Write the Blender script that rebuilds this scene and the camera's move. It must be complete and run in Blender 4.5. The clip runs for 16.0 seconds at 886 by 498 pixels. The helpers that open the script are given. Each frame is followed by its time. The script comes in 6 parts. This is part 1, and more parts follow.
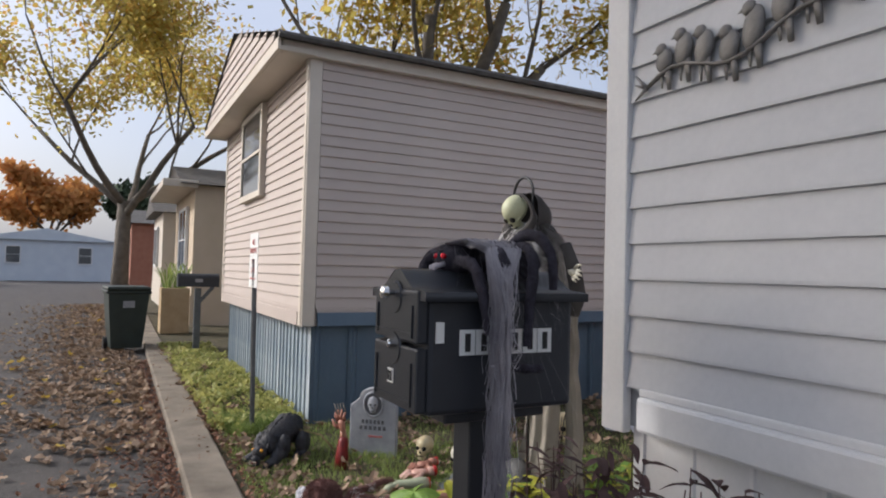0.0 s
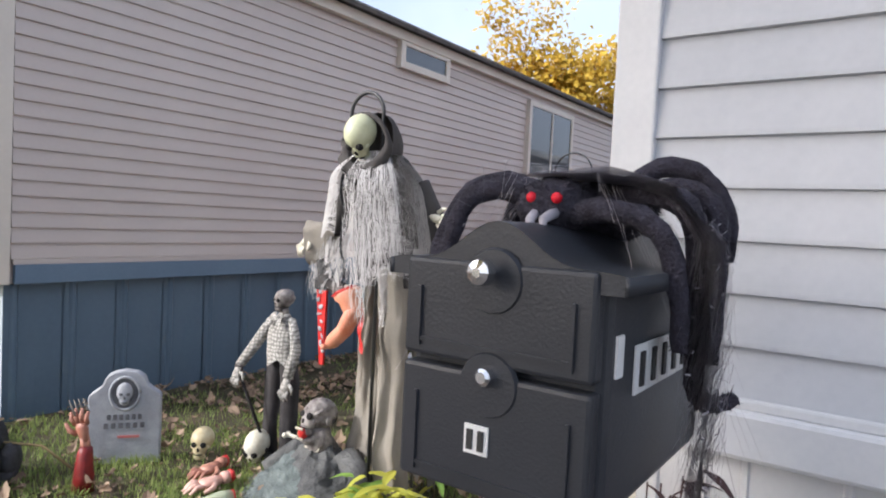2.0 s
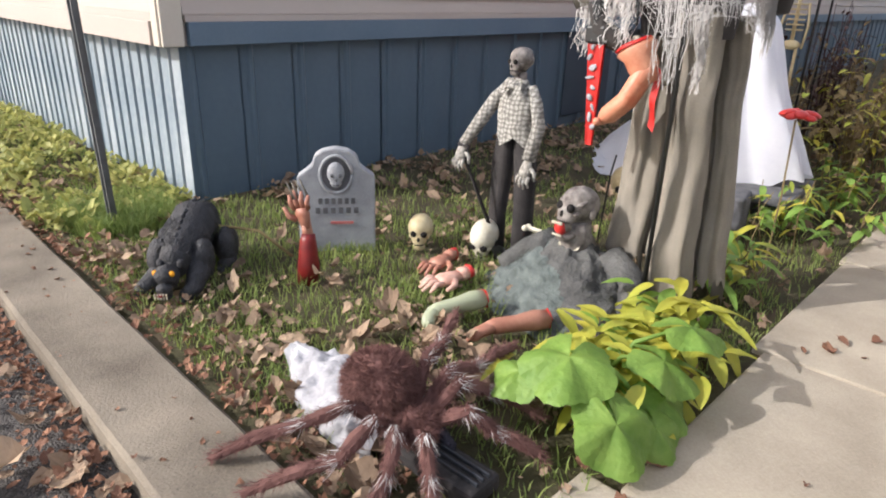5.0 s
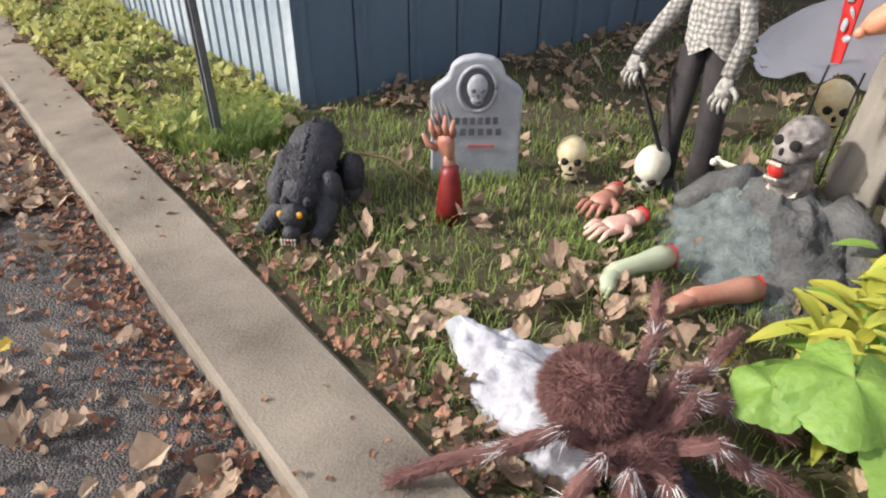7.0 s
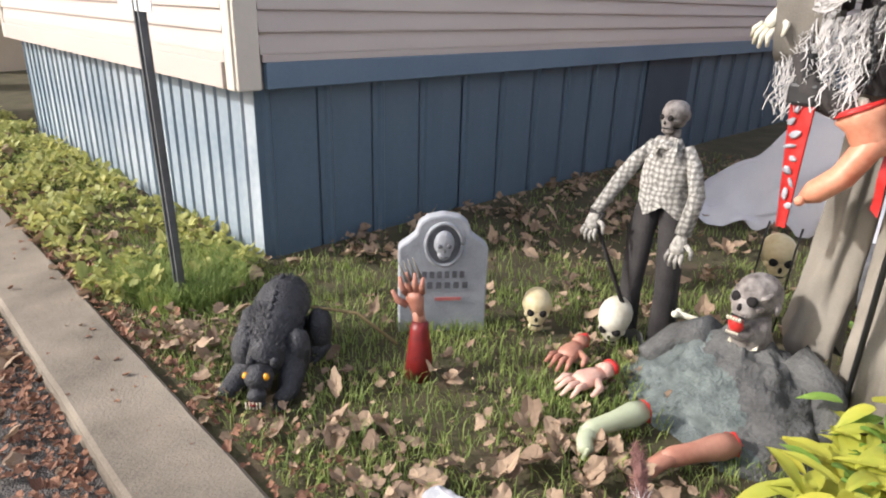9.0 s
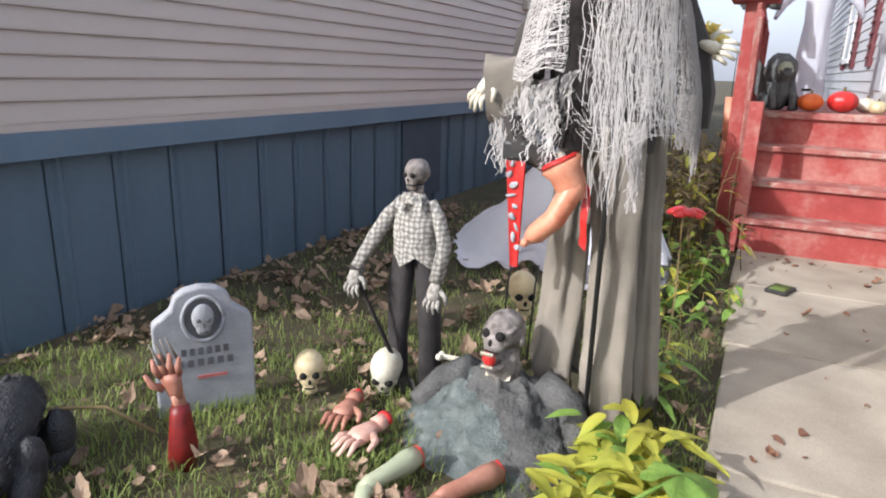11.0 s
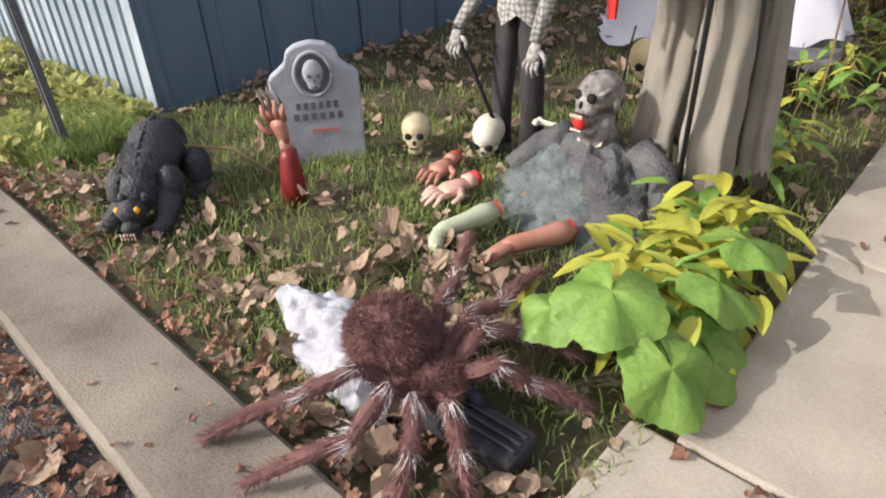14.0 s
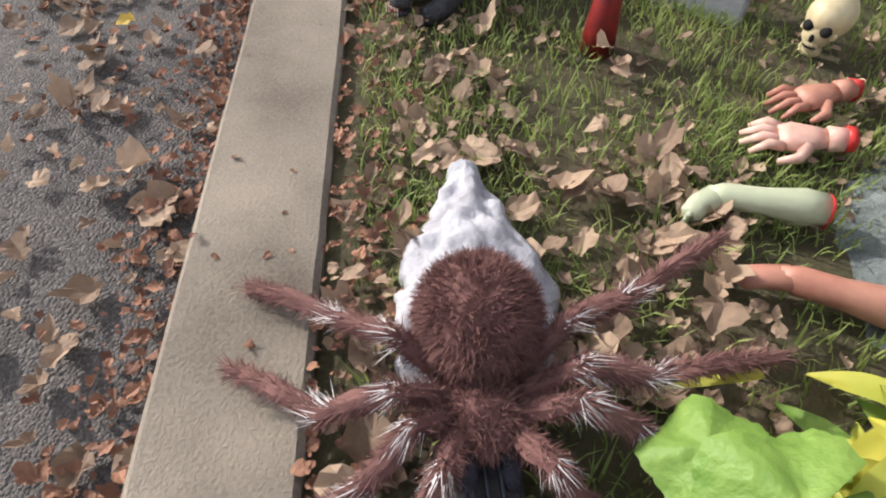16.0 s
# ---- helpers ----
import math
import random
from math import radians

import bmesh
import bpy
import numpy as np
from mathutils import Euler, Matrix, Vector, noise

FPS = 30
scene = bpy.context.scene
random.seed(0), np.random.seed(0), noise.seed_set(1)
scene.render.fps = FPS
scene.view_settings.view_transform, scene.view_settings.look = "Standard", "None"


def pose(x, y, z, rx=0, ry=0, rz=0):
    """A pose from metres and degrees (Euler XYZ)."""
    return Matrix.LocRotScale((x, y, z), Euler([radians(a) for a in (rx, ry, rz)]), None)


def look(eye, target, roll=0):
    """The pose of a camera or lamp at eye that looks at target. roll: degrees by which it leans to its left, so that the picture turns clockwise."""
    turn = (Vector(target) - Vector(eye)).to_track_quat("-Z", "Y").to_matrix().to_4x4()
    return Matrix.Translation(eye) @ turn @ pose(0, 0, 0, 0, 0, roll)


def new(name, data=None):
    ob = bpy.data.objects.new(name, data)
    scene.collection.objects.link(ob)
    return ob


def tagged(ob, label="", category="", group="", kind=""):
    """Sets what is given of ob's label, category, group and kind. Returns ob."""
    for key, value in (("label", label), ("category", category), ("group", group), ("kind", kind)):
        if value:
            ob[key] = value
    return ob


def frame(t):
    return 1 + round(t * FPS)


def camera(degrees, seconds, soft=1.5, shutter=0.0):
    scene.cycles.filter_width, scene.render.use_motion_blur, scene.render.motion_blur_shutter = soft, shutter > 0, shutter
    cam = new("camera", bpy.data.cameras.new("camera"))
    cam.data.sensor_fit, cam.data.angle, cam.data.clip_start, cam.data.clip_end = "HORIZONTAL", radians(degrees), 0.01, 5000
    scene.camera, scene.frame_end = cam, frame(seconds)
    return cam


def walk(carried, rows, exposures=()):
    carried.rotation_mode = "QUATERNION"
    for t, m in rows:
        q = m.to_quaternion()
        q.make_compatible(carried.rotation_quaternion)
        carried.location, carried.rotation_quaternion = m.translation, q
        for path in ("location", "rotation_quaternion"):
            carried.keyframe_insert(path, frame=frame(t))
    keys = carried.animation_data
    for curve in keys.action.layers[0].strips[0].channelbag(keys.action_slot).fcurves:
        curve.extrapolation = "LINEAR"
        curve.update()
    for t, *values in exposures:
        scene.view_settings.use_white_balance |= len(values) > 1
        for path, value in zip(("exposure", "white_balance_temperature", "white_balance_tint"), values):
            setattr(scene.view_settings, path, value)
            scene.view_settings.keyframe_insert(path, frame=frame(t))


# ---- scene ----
cam = camera(68.9, 16.0, soft=2.0)
PATH = [
    (0, (-1.545, -5.3, 1.281), (-0.62, -3.528, 1.351), 1.5),
    (0.5, (-1.612, -5.006, 1.284), (-0.428, -3.395, 1.25), 1.4),
    (1, (-1.51, -4.67, 1.27), (-0.279, -3.094, 1.298), 1.1),
    (1.5, (-1.521, -4.408, 1.262), (-0.062, -3.04, 1.267), 2.4),
    (2, (-1.565, -4.189, 1.283), (0.066, -3.035, 1.197), 2.8),
    (2.5, (-1.479, -4.057, 1.292), (0.259, -3.069, 1.246), 2.0),
    (3, (-1.51, -3.845, 1.278), (0.22, -2.841, 1.283), 0.8),
    (3.5, (-1.609, -3.599, 1.282), (0.137, -2.625, 1.228), -0.1),
    (4, (-1.578, -3.442, 1.24), (0.022, -2.257, 1.049), 1.4),
    (4.3, (-1.581, -3.296, 1.198), (-0.052, -2.044, 0.888), 1.9),
    (4.5, (-1.555, -3.329, 1.12), (-0.089, -2.045, 0.668), 2.0),
    (6.8, (-1.37, -2.768, 1.084), (-0.212, -1.591, -0.045), 0.6),
    (7, (-1.4, -2.721, 1.108), (-0.313, -1.434, 0.03), 0.5),
    (7.5, (-1.438, -2.646, 1.15), (-0.458, -1.187, 0.196), -0.7),
    (8, (-1.45, -2.629, 1.168), (-0.49, -1.096, 0.314), -0.4),
    (8.5, (-1.452, -2.634, 1.173), (-0.407, -1.113, 0.401), 0.1),
    (9, (-1.417, -2.657, 1.182), (-0.107, -1.326, 0.465), 1.7),
    (9.2, (-1.402, -2.664, 1.185), (-0.01, -1.416, 0.476), 2.4),
    (11.3, (-1.373, -2.751, 1.219), (0.416, -1.986, 0.755), 2.3),
    (11.5, (-1.367, -2.755, 1.231), (0.461, -2.041, 0.846), 2.6),
    (12, (-1.381, -2.769, 1.248), (0.5, -2.116, 1.061), 2.8),
    (12.5, (-1.395, -2.765, 1.235), (0.47, -2.073, 1.027), 2.4),
    (13, (-1.396, -2.761, 1.175), (0.361, -1.948, 0.672), 0.9),
    (13.5, (-1.366, -2.868, 1.131), (0.194, -1.955, 0.276), -1.2),
    (14, (-1.271, -3.035, 1.079), (-0.045, -1.882, -0.002), -2.2),
    (14.5, (-1.111, -3.005, 1.037), (-0.164, -1.771, -0.219), 0.3),
    (15, (-0.874, -2.866, 1.063), (-0.158, -1.644, -0.349), 4.8),
    (15.5, (-0.728, -2.819, 1.023), (-0.277, -1.54, -0.447), 7.4),
    (16, (-0.639, -2.736, 0.986), (-0.559, -1.468, -0.559), 0.0),
]
walk(cam, [(t, look(eye, target, roll)) for t, eye, target, roll in PATH],
     exposures=[(t, e, k, 12) for t, e, k in ((0, -0.36, 6000), (1, -0.15, 5950), (1.5, 0.1, 5900), (2, 0.42, 5850), (2.6, 0.44, 5850), (3.5, 0.36, 5850), (4.5, 0.36, 6150), (9, 0.45, 6150), (11.5, 0.36, 5850), (12.5, 0.34, 5850), (13.5, 0.36, 6150), (16, 0.4, 6150))])

# ---- light ----
SUN = Vector((-0.72, 0.48, 0.50)).normalized()
world = bpy.data.worlds.new("sky")
scene.world = world
world.use_nodes = True
wn = world.node_tree
sky = wn.nodes.new("ShaderNodeTexSky")
sky.sky_type, sky.sun_disc = "NISHITA", False
sky.sun_elevation, sky.sun_rotation = math.asin(SUN.z), math.atan2(SUN.x, SUN.y)
sky.dust_density, sky.air_density = 6.0, 0.9
cloud, veil = wn.nodes.new("ShaderNodeTexNoise"), wn.nodes.new("ShaderNodeMix")
cloud.inputs["Scale"].default_value, cloud.inputs["Detail"].default_value = 2.2, 6
veil.data_type = "RGBA"
wn.links.new(cloud.outputs[0], veil.inputs[0])
wn.links.new(sky.outputs[0], veil.inputs[6])
veil.inputs[7].default_value = (4.6, 4.7, 5.0, 1)
wn.links.new(veil.outputs[2], wn.nodes["Background"].inputs[0])
wn.nodes["Background"].inputs[1].default_value = 0.24
sun = new("sun", bpy.data.lights.new("sun", "SUN"))
sun.data.energy, sun.data.angle, sun.data.color = 3.6, radians(0.6), (1.0, 0.95, 0.88)
sun.matrix_world = look((0, 0, 20), Vector((0, 0, 20)) - SUN)


# ---- materials ----
def mat(name, c1, c2=None, scale=8.0, rough=0.8, bump=0.0, fine=60.0, metal=0.0, c3=None, vary=0.0, spec=0.4, trans=0.0, island=False):
    """Two-scale noise colour, bump at the fine scale, and a shift from piece to piece."""
    m = bpy.data.materials.new(name)
    m.use_nodes = True
    t = m.node_tree
    b = t.nodes["Principled BSDF"]
    b.inputs["Roughness"].default_value, b.inputs["Metallic"].default_value = rough, metal
    b.inputs["Specular IOR Level"].default_value = spec
    c2 = c2 or tuple(v * 0.75 for v in c1)
    co = t.nodes.new("ShaderNodeTexCoord")
    n1, n2 = t.nodes.new("ShaderNodeTexNoise"), t.nodes.new("ShaderNodeTexNoise")
    n1.inputs["Scale"].default_value, n2.inputs["Scale"].default_value = scale, fine
    n1.inputs["Detail"].default_value, n2.inputs["Detail"].default_value = 5, 4
    for n in (n1, n2):
        t.links.new(co.outputs["Object"], n.inputs["Vector"])
    add = t.nodes.new("ShaderNodeMath")
    add.operation = "MULTIPLY_ADD"
    add.inputs[1].default_value = 0.35
    t.links.new(n2.outputs[0], add.inputs[0])
    t.links.new(n1.outputs[0], add.inputs[2])
    fac = add.outputs[0]
    if vary or island:
        oi = t.nodes.new("ShaderNodeNewGeometry" if island else "ShaderNodeObjectInfo")
        ad2 = t.nodes.new("ShaderNodeMath")
        ad2.operation = "MULTIPLY_ADD"
        ad2.inputs[1].default_value = vary
        t.links.new(oi.outputs["Random Per Island" if island else "Random"], ad2.inputs[0])
        t.links.new(fac, ad2.inputs[2])
        fac = ad2.outputs[0]
    r = t.nodes.new("ShaderNodeValToRGB")
    lo, hi = 0.42, 0.9 + vary
    r.color_ramp.elements[0].position, r.color_ramp.elements[0].color = lo / (1 + vary), (*c1, 1)
    r.color_ramp.elements[1].position, r.color_ramp.elements[1].color = min(1, hi / (1 + vary)), (*c2, 1)
    if c3:
        e = r.color_ramp.elements.new((lo + hi) / 2 / (1 + vary))
        e.color = (*c3, 1)
    if vary:
        dv = t.nodes.new("ShaderNodeMath")
        dv.operation = "DIVIDE"
        dv.inputs[1].default_value = 1 + vary
        t.links.new(fac, dv.inputs[0])
        fac = dv.outputs[0]
    t.links.new(fac, r.inputs[0])
    t.links.new(r.outputs[0], b.inputs["Base Color"])
    if bump:
        bp = t.nodes.new("ShaderNodeBump")
        bp.inputs["Strength"].default_value, bp.inputs["Distance"].default_value = bump, 0.01
        t.links.new(n2.outputs[0], bp.inputs["Height"])
        t.links.new(bp.outputs[0], b.inputs["Normal"])
    if trans:
        tr, mx = t.nodes.new("ShaderNodeBsdfTranslucent"), t.nodes.new("ShaderNodeMixShader")
        mx.inputs[0].default_value = trans
        t.links.new(r.outputs[0], tr.inputs[0])
        t.links.new(b.outputs[0], mx.inputs[1])
        t.links.new(tr.outputs[0], mx.inputs[2])
        t.links.new(mx.outputs[0], t.nodes["Material Output"].inputs[0])
    return m


M = {}
M["lawn"] = mat("lawn_soil", (0.045, 0.032, 0.02), (0.10, 0.07, 0.045), 5, 0.95, 0.8, 60, c3=(0.06, 0.055, 0.025))


def aggregate(name, dark, light, cell):
    """Coarse stones set in bitumen: every cell has its own grey, the joints sink in."""
    m = mat(name, dark, light, 2.5, 0.82, 0.0, 40)
    t = m.node_tree
    b, co, v = t.nodes["Principled BSDF"], t.nodes.new("ShaderNodeTexCoord"), t.nodes.new("ShaderNodeTexVoronoi")
    v.inputs["Scale"].default_value = cell
    t.links.new(co.outputs["Object"], v.inputs["Vector"])
    sep, mul, mx = t.nodes.new("ShaderNodeSeparateColor"), t.nodes.new("ShaderNodeMath"), t.nodes.new("ShaderNodeMix")
    t.links.new(v.outputs["Color"], sep.inputs[0])
    mul.operation = "POWER"
    mul.inputs[1].default_value = 3.5
    t.links.new(sep.outputs[0], mul.inputs[0])
    mx.data_type, mx.blend_type = "RGBA", "MIX"
    t.links.new(mul.outputs[0], mx.inputs[0])
    t.links.new(b.inputs["Base Color"].links[0].from_socket, mx.inputs[6])
    mx.inputs[7].default_value = (0.125, 0.113, 0.103, 1)
    t.links.new(mx.outputs[2], b.inputs["Base Color"])
    bp = t.nodes.new("ShaderNodeBump")
    bp.invert = True
    bp.inputs["Strength"].default_value, bp.inputs["Distance"].default_value = 0.9, 0.006
    t.links.new(v.outputs["Distance"], bp.inputs["Height"])
    t.links.new(bp.outputs[0], b.inputs["Normal"])
    return m


M["asphalt"] = aggregate("asphalt", (0.032, 0.029, 0.028), (0.085, 0.076, 0.07), 150)
M["kerb"] = mat("kerb_concrete", (0.10, 0.082, 0.062), (0.26, 0.222, 0.172), 3.2, 0.9, 0.4, 150, c3=(0.185, 0.157, 0.122))
M["walk"] = mat("walk_concrete", (0.26, 0.22, 0.17), (0.44, 0.385, 0.305), 3.0, 0.9, 0.25, 150)
M["beige"] = mat("beige_vinyl", (0.45, 0.385, 0.345), (0.50, 0.435, 0.39), 1.5, 0.55, 0.06, 40, vary=0.15)
M["cream"] = mat("cream_trim", (0.55, 0.49, 0.41), (0.62, 0.56, 0.48), 3, 0.5)
M["bluetrim"] = mat("blue_trim", (0.10, 0.15, 0.21), (0.135, 0.19, 0.25), 2, 0.5)
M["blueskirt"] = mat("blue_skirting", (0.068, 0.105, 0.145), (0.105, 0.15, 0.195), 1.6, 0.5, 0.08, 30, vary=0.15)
# paler, more mottled blue than blueskirt, for the street end only
M["paleskirt"] = mat("pale_blue_skirting", (0.16, 0.215, 0.265), (0.42, 0.46, 0.49), 3.0, 0.55, 0.12, 24, vary=0.3, c3=(0.26, 0.31, 0.35))
M["white"] = mat("white_vinyl", (0.44, 0.46, 0.49), (0.57, 0.58, 0.60), 2.2, 0.45, 0.05, 50, vary=0.15)
M["whitetrim"] = mat("white_trim", (0.60, 0.61, 0.62), (0.72, 0.72, 0.72), 3, 0.45)
M["darkpanel"] = mat("dark_blue_panel", (0.035, 0.05, 0.07), (0.055, 0.075, 0.10), 3, 0.6)
M["roof"] = mat("roof_shingle", (0.07, 0.065, 0.06), (0.14, 0.13, 0.12), 9, 0.95, 0.6, 60)
M["glass"] = mat("window_glass", (0.03, 0.035, 0.04), (0.05, 0.055, 0.06), 2, 0.06, spec=0.9)
M["red"] = mat("red_paint_worn", (0.23, 0.036, 0.032), (0.42, 0.19, 0.16), 5, 0.65, 0.25, 30, c3=(0.32, 0.055, 0.048), vary=0.2)
M["redworn"] = mat("red_paint_scuffed", (0.24, 0.06, 0.052), (0.42, 0.34, 0.29), 7, 0.75, 0.3, 30, c3=(0.36, 0.13, 0.11))
M["box"] = mat("dark_slate_plastic", (0.022, 0.025, 0.031), (0.032, 0.035, 0.042), 6, 0.42, 0.12, 220)
M["steel"] = mat("chrome", (0.7, 0.7, 0.7), (0.8, 0.8, 0.8), 5, 0.18, metal=1.0)
M["iron"] = mat("black_iron", (0.015, 0.015, 0.016), (0.03, 0.03, 0.03), 20, 0.45)
M["galv"] = mat("weathered_post_metal", (0.10, 0.105, 0.11), (0.17, 0.175, 0.18), 12, 0.5, metal=0.5)
M["sticker"] = mat("white_sticker", (0.74, 0.74, 0.72), (0.8, 0.8, 0.78), 20, 0.5)
M["ink"] = mat("black_ink", (0.02, 0.02, 0.02), (0.03, 0.03, 0.03), 20, 0.6)
M["redink"] = mat("red_ink", (0.45, 0.10, 0.10), (0.5, 0.2, 0.18), 20, 0.6)
M["stone"] = mat("grey_foam_stone", (0.25, 0.26, 0.28), (0.36, 0.37, 0.39), 14, 0.85, 0.3, 120)
M["stonedark"] = mat("dark_carving", (0.07, 0.07, 0.075), (0.14, 0.14, 0.15), 20, 0.9)
M["bone"] = mat("bone_plastic", (0.62, 0.56, 0.36), (0.42, 0.32, 0.17), 12, 0.5, 0.15, 60)
M["palebone"] = mat("pale_bone", (0.66, 0.64, 0.54), (0.50, 0.45, 0.33), 15, 0.5, 0.15, 60)
M["green"] = mat("glow_green_skull", (0.52, 0.54, 0.36), (0.40, 0.40, 0.25), 9, 0.45)
M["void"] = mat("hollow_black", (0.008, 0.007, 0.006), (0.012, 0.01, 0.01), 5, 0.9)
M["gauze"] = mat("grey_white_gauze", (0.38, 0.365, 0.35), (0.60, 0.58, 0.565), 9, 0.95, vary=0.2, island=True)
M["darkgauze"] = mat("grey_violet_gauze", (0.23, 0.215, 0.24), (0.52, 0.50, 0.53), 9, 0.95, vary=0.3, island=True)
M["robe"] = mat("dark_robe_cloth", (0.035, 0.03, 0.03), (0.065, 0.06, 0.055), 6, 0.95, 0.2, 200)
M["khaki"] = mat("grey_khaki_rag", (0.16, 0.142, 0.116), (0.28, 0.252, 0.21), 5, 0.95, 0.3, 260)
M["blood"] = mat("blood_red", (0.42, 0.015, 0.012), (0.55, 0.04, 0.035), 20, 0.35)
M["darkblood"] = mat("dark_blood", (0.22, 0.012, 0.01), (0.10, 0.01, 0.01), 20, 0.45)
M["flesh"] = mat("rubber_flesh", (0.46, 0.235, 0.165), (0.30, 0.12, 0.08), 9, 0.5, 0.1, 60)
M["orangeflesh"] = mat("orange_rubber_flesh", (0.70, 0.37, 0.24), (0.50, 0.15, 0.08), 7, 0.42, 0.1, 60)
M["paleflesh"] = mat("pale_rubber", (0.68, 0.50, 0.41), (0.52, 0.28, 0.22), 9, 0.5, 0.1, 60)
M["greenflesh"] = mat("green_grey_rubber", (0.42, 0.46, 0.31), (0.34, 0.37, 0.25), 9, 0.5, 0.1, 60)
M["greyflesh"] = mat("grey_zombie_skin", (0.34, 0.31, 0.285), (0.075, 0.06, 0.055), 26, 0.55, 0.5, 70)
M["greycloth"] = mat("rotten_grey_cloth", (0.045, 0.045, 0.045), (0.125, 0.125, 0.12), 12, 0.95, 0.9, 90)
M["greengauze"] = mat("grey_green_webbing", (0.07, 0.085, 0.082), (0.17, 0.195, 0.185), 16, 0.95, 0.8, 120)


def plaid(name, pale, dark, step):
    """Soft woven checks from two crossing bands of threads."""
    m = mat(name, pale, tuple(v * 0.7 for v in pale), 30, 0.95, 0.4, 160)
    t = m.node_tree
    b, co = t.nodes["Principled BSDF"], t.nodes.new("ShaderNodeTexCoord")
    last = b.inputs["Base Color"].links[0].from_socket
    for way in ("Y", "Z"):
        w, r, mx = t.nodes.new("ShaderNodeTexWave"), t.nodes.new("ShaderNodeValToRGB"), t.nodes.new("ShaderNodeMix")
        w.bands_direction = way
        w.inputs["Scale"].default_value, w.inputs["Distortion"].default_value, w.inputs["Detail Scale"].default_value = step, 5.0, 2.0
        t.links.new(co.outputs["Object"], w.inputs["Vector"])
        r.color_ramp.elements[0].position, r.color_ramp.elements[0].color = 0.45, (0, 0, 0, 1)
        r.color_ramp.elements[1].position, r.color_ramp.elements[1].color = 0.7, (0.5, 0.5, 0.5, 1)
        t.links.new(w.outputs[0], r.inputs[0])
        mx.data_type = "RGBA"
        t.links.new(r.outputs[0], mx.inputs[0])
        t.links.new(last, mx.inputs[6])
        mx.inputs[7].default_value = (*dark, 1)
        last = mx.outputs[2]
    t.links.new(last, b.inputs["Base Color"])
    return m


M["plaid"] = plaid("checked_shirt_cloth", (0.52, 0.50, 0.455), (0.06, 0.055, 0.05), 16)
M["shirt"] = mat("dirty_white_shirt", (0.50, 0.48, 0.43), (0.13, 0.12, 0.11), 60, 0.95, 0.4, 160)
M["trousers"] = mat("black_trousers", (0.02, 0.018, 0.018), (0.045, 0.04, 0.04), 14, 0.9, 0.3, 90)
M["beast"] = mat("black_resin", (0.018, 0.018, 0.021), (0.05, 0.05, 0.055), 30, 0.55, 0.9, 120)
M["amber"] = mat("amber_eye", (0.8, 0.38, 0.02), (0.7, 0.3, 0.02), 20, 0.2)
M["fur"] = mat("brown_plush_fur", (0.10, 0.045, 0.04), (0.20, 0.10, 0.085), 16, 0.95, vary=0.3, island=True)
M["whitefur"] = mat("white_plush_tuft", (0.62, 0.58, 0.55), (0.72, 0.70, 0.68), 16, 0.9)
M["shroud"] = mat("white_shroud_cloth", (0.20, 0.20, 0.22), (0.48, 0.475, 0.50), 14, 0.9, 0.5, 60)
M["ghost"] = mat("thin_white_cloth", (0.70, 0.71, 0.78), (0.78, 0.79, 0.84), 6, 0.9, trans=0.35)
M["blackfur"] = mat("black_plush", (0.018, 0.016, 0.022), (0.055, 0.05, 0.068), 40, 0.95, 0.9, 200)
M["redeye"] = mat("red_plastic_eye", (0.75, 0.02, 0.04), (0.6, 0.01, 0.02), 10, 0.15)
M["leaf"] = mat("dry_leaf", (0.10, 0.065, 0.043), (0.48, 0.35, 0.235), 14, 0.8, 0.2, 90, c3=(0.28, 0.195, 0.13), vary=0.9, island=True, trans=0.15)
M["leafred"] = mat("russet_leaf_bits", (0.10, 0.045, 0.03), (0.33, 0.17, 0.10), 9, 0.85, 0.2, 90, vary=0.8, island=True)
M["leafyellow"] = mat("yellow_leaf", (0.55, 0.36, 0.05), (0.62, 0.46, 0.10), 9, 0.7, vary=0.4, island=True, trans=0.3)
M["grass"] = mat("grass_blade", (0.11, 0.19, 0.042), (0.38, 0.43, 0.13), 3, 0.65, vary=0.6, island=True, trans=0.4)
M["groundcover"] = mat("yellow_green_ground_cover", (0.20, 0.25, 0.07), (0.60, 0.56, 0.20), 4, 0.6, vary=0.8, island=True, trans=0.4)
M["hosta"] = mat("broad_green_leaf", (0.15, 0.28, 0.045), (0.27, 0.41, 0.085), 11, 0.5, 0.6, 55, trans=0.35)
M["hostayellow"] = mat("yellowing_leaf", (0.24, 0.34, 0.05), (0.62, 0.50, 0.06), 6, 0.5, 0.15, 45, c3=(0.45, 0.46, 0.07), vary=0.7, island=True, trans=0.35)
M["weed"] = mat("dry_weed", (0.14, 0.10, 0.05), (0.26, 0.20, 0.09), 6, 0.9, vary=0.4, island=True)
M["bark"] = mat("tree_bark", (0.10, 0.085, 0.07), (0.17, 0.15, 0.125), 6, 0.95, 0.9, 30)
M["crown"] = mat("autumn_crown_leaf", (0.66, 0.30, 0.07), (0.78, 0.58, 0.18), 0.7, 0.7, vary=0.7, island=True, c3=(0.52, 0.47, 0.13), trans=0.65)
M["crowngold"] = mat("golden_crown_leaf", (0.52, 0.33, 0.03), (0.66, 0.48, 0.07), 0.7, 0.7, vary=0.6, island=True, trans=0.35)
M["crownrust"] = mat("rust_crown_leaf", (0.46, 0.18, 0.05), (0.60, 0.32, 0.10), 0.7, 0.8, vary=0.6, island=True, trans=0.4)
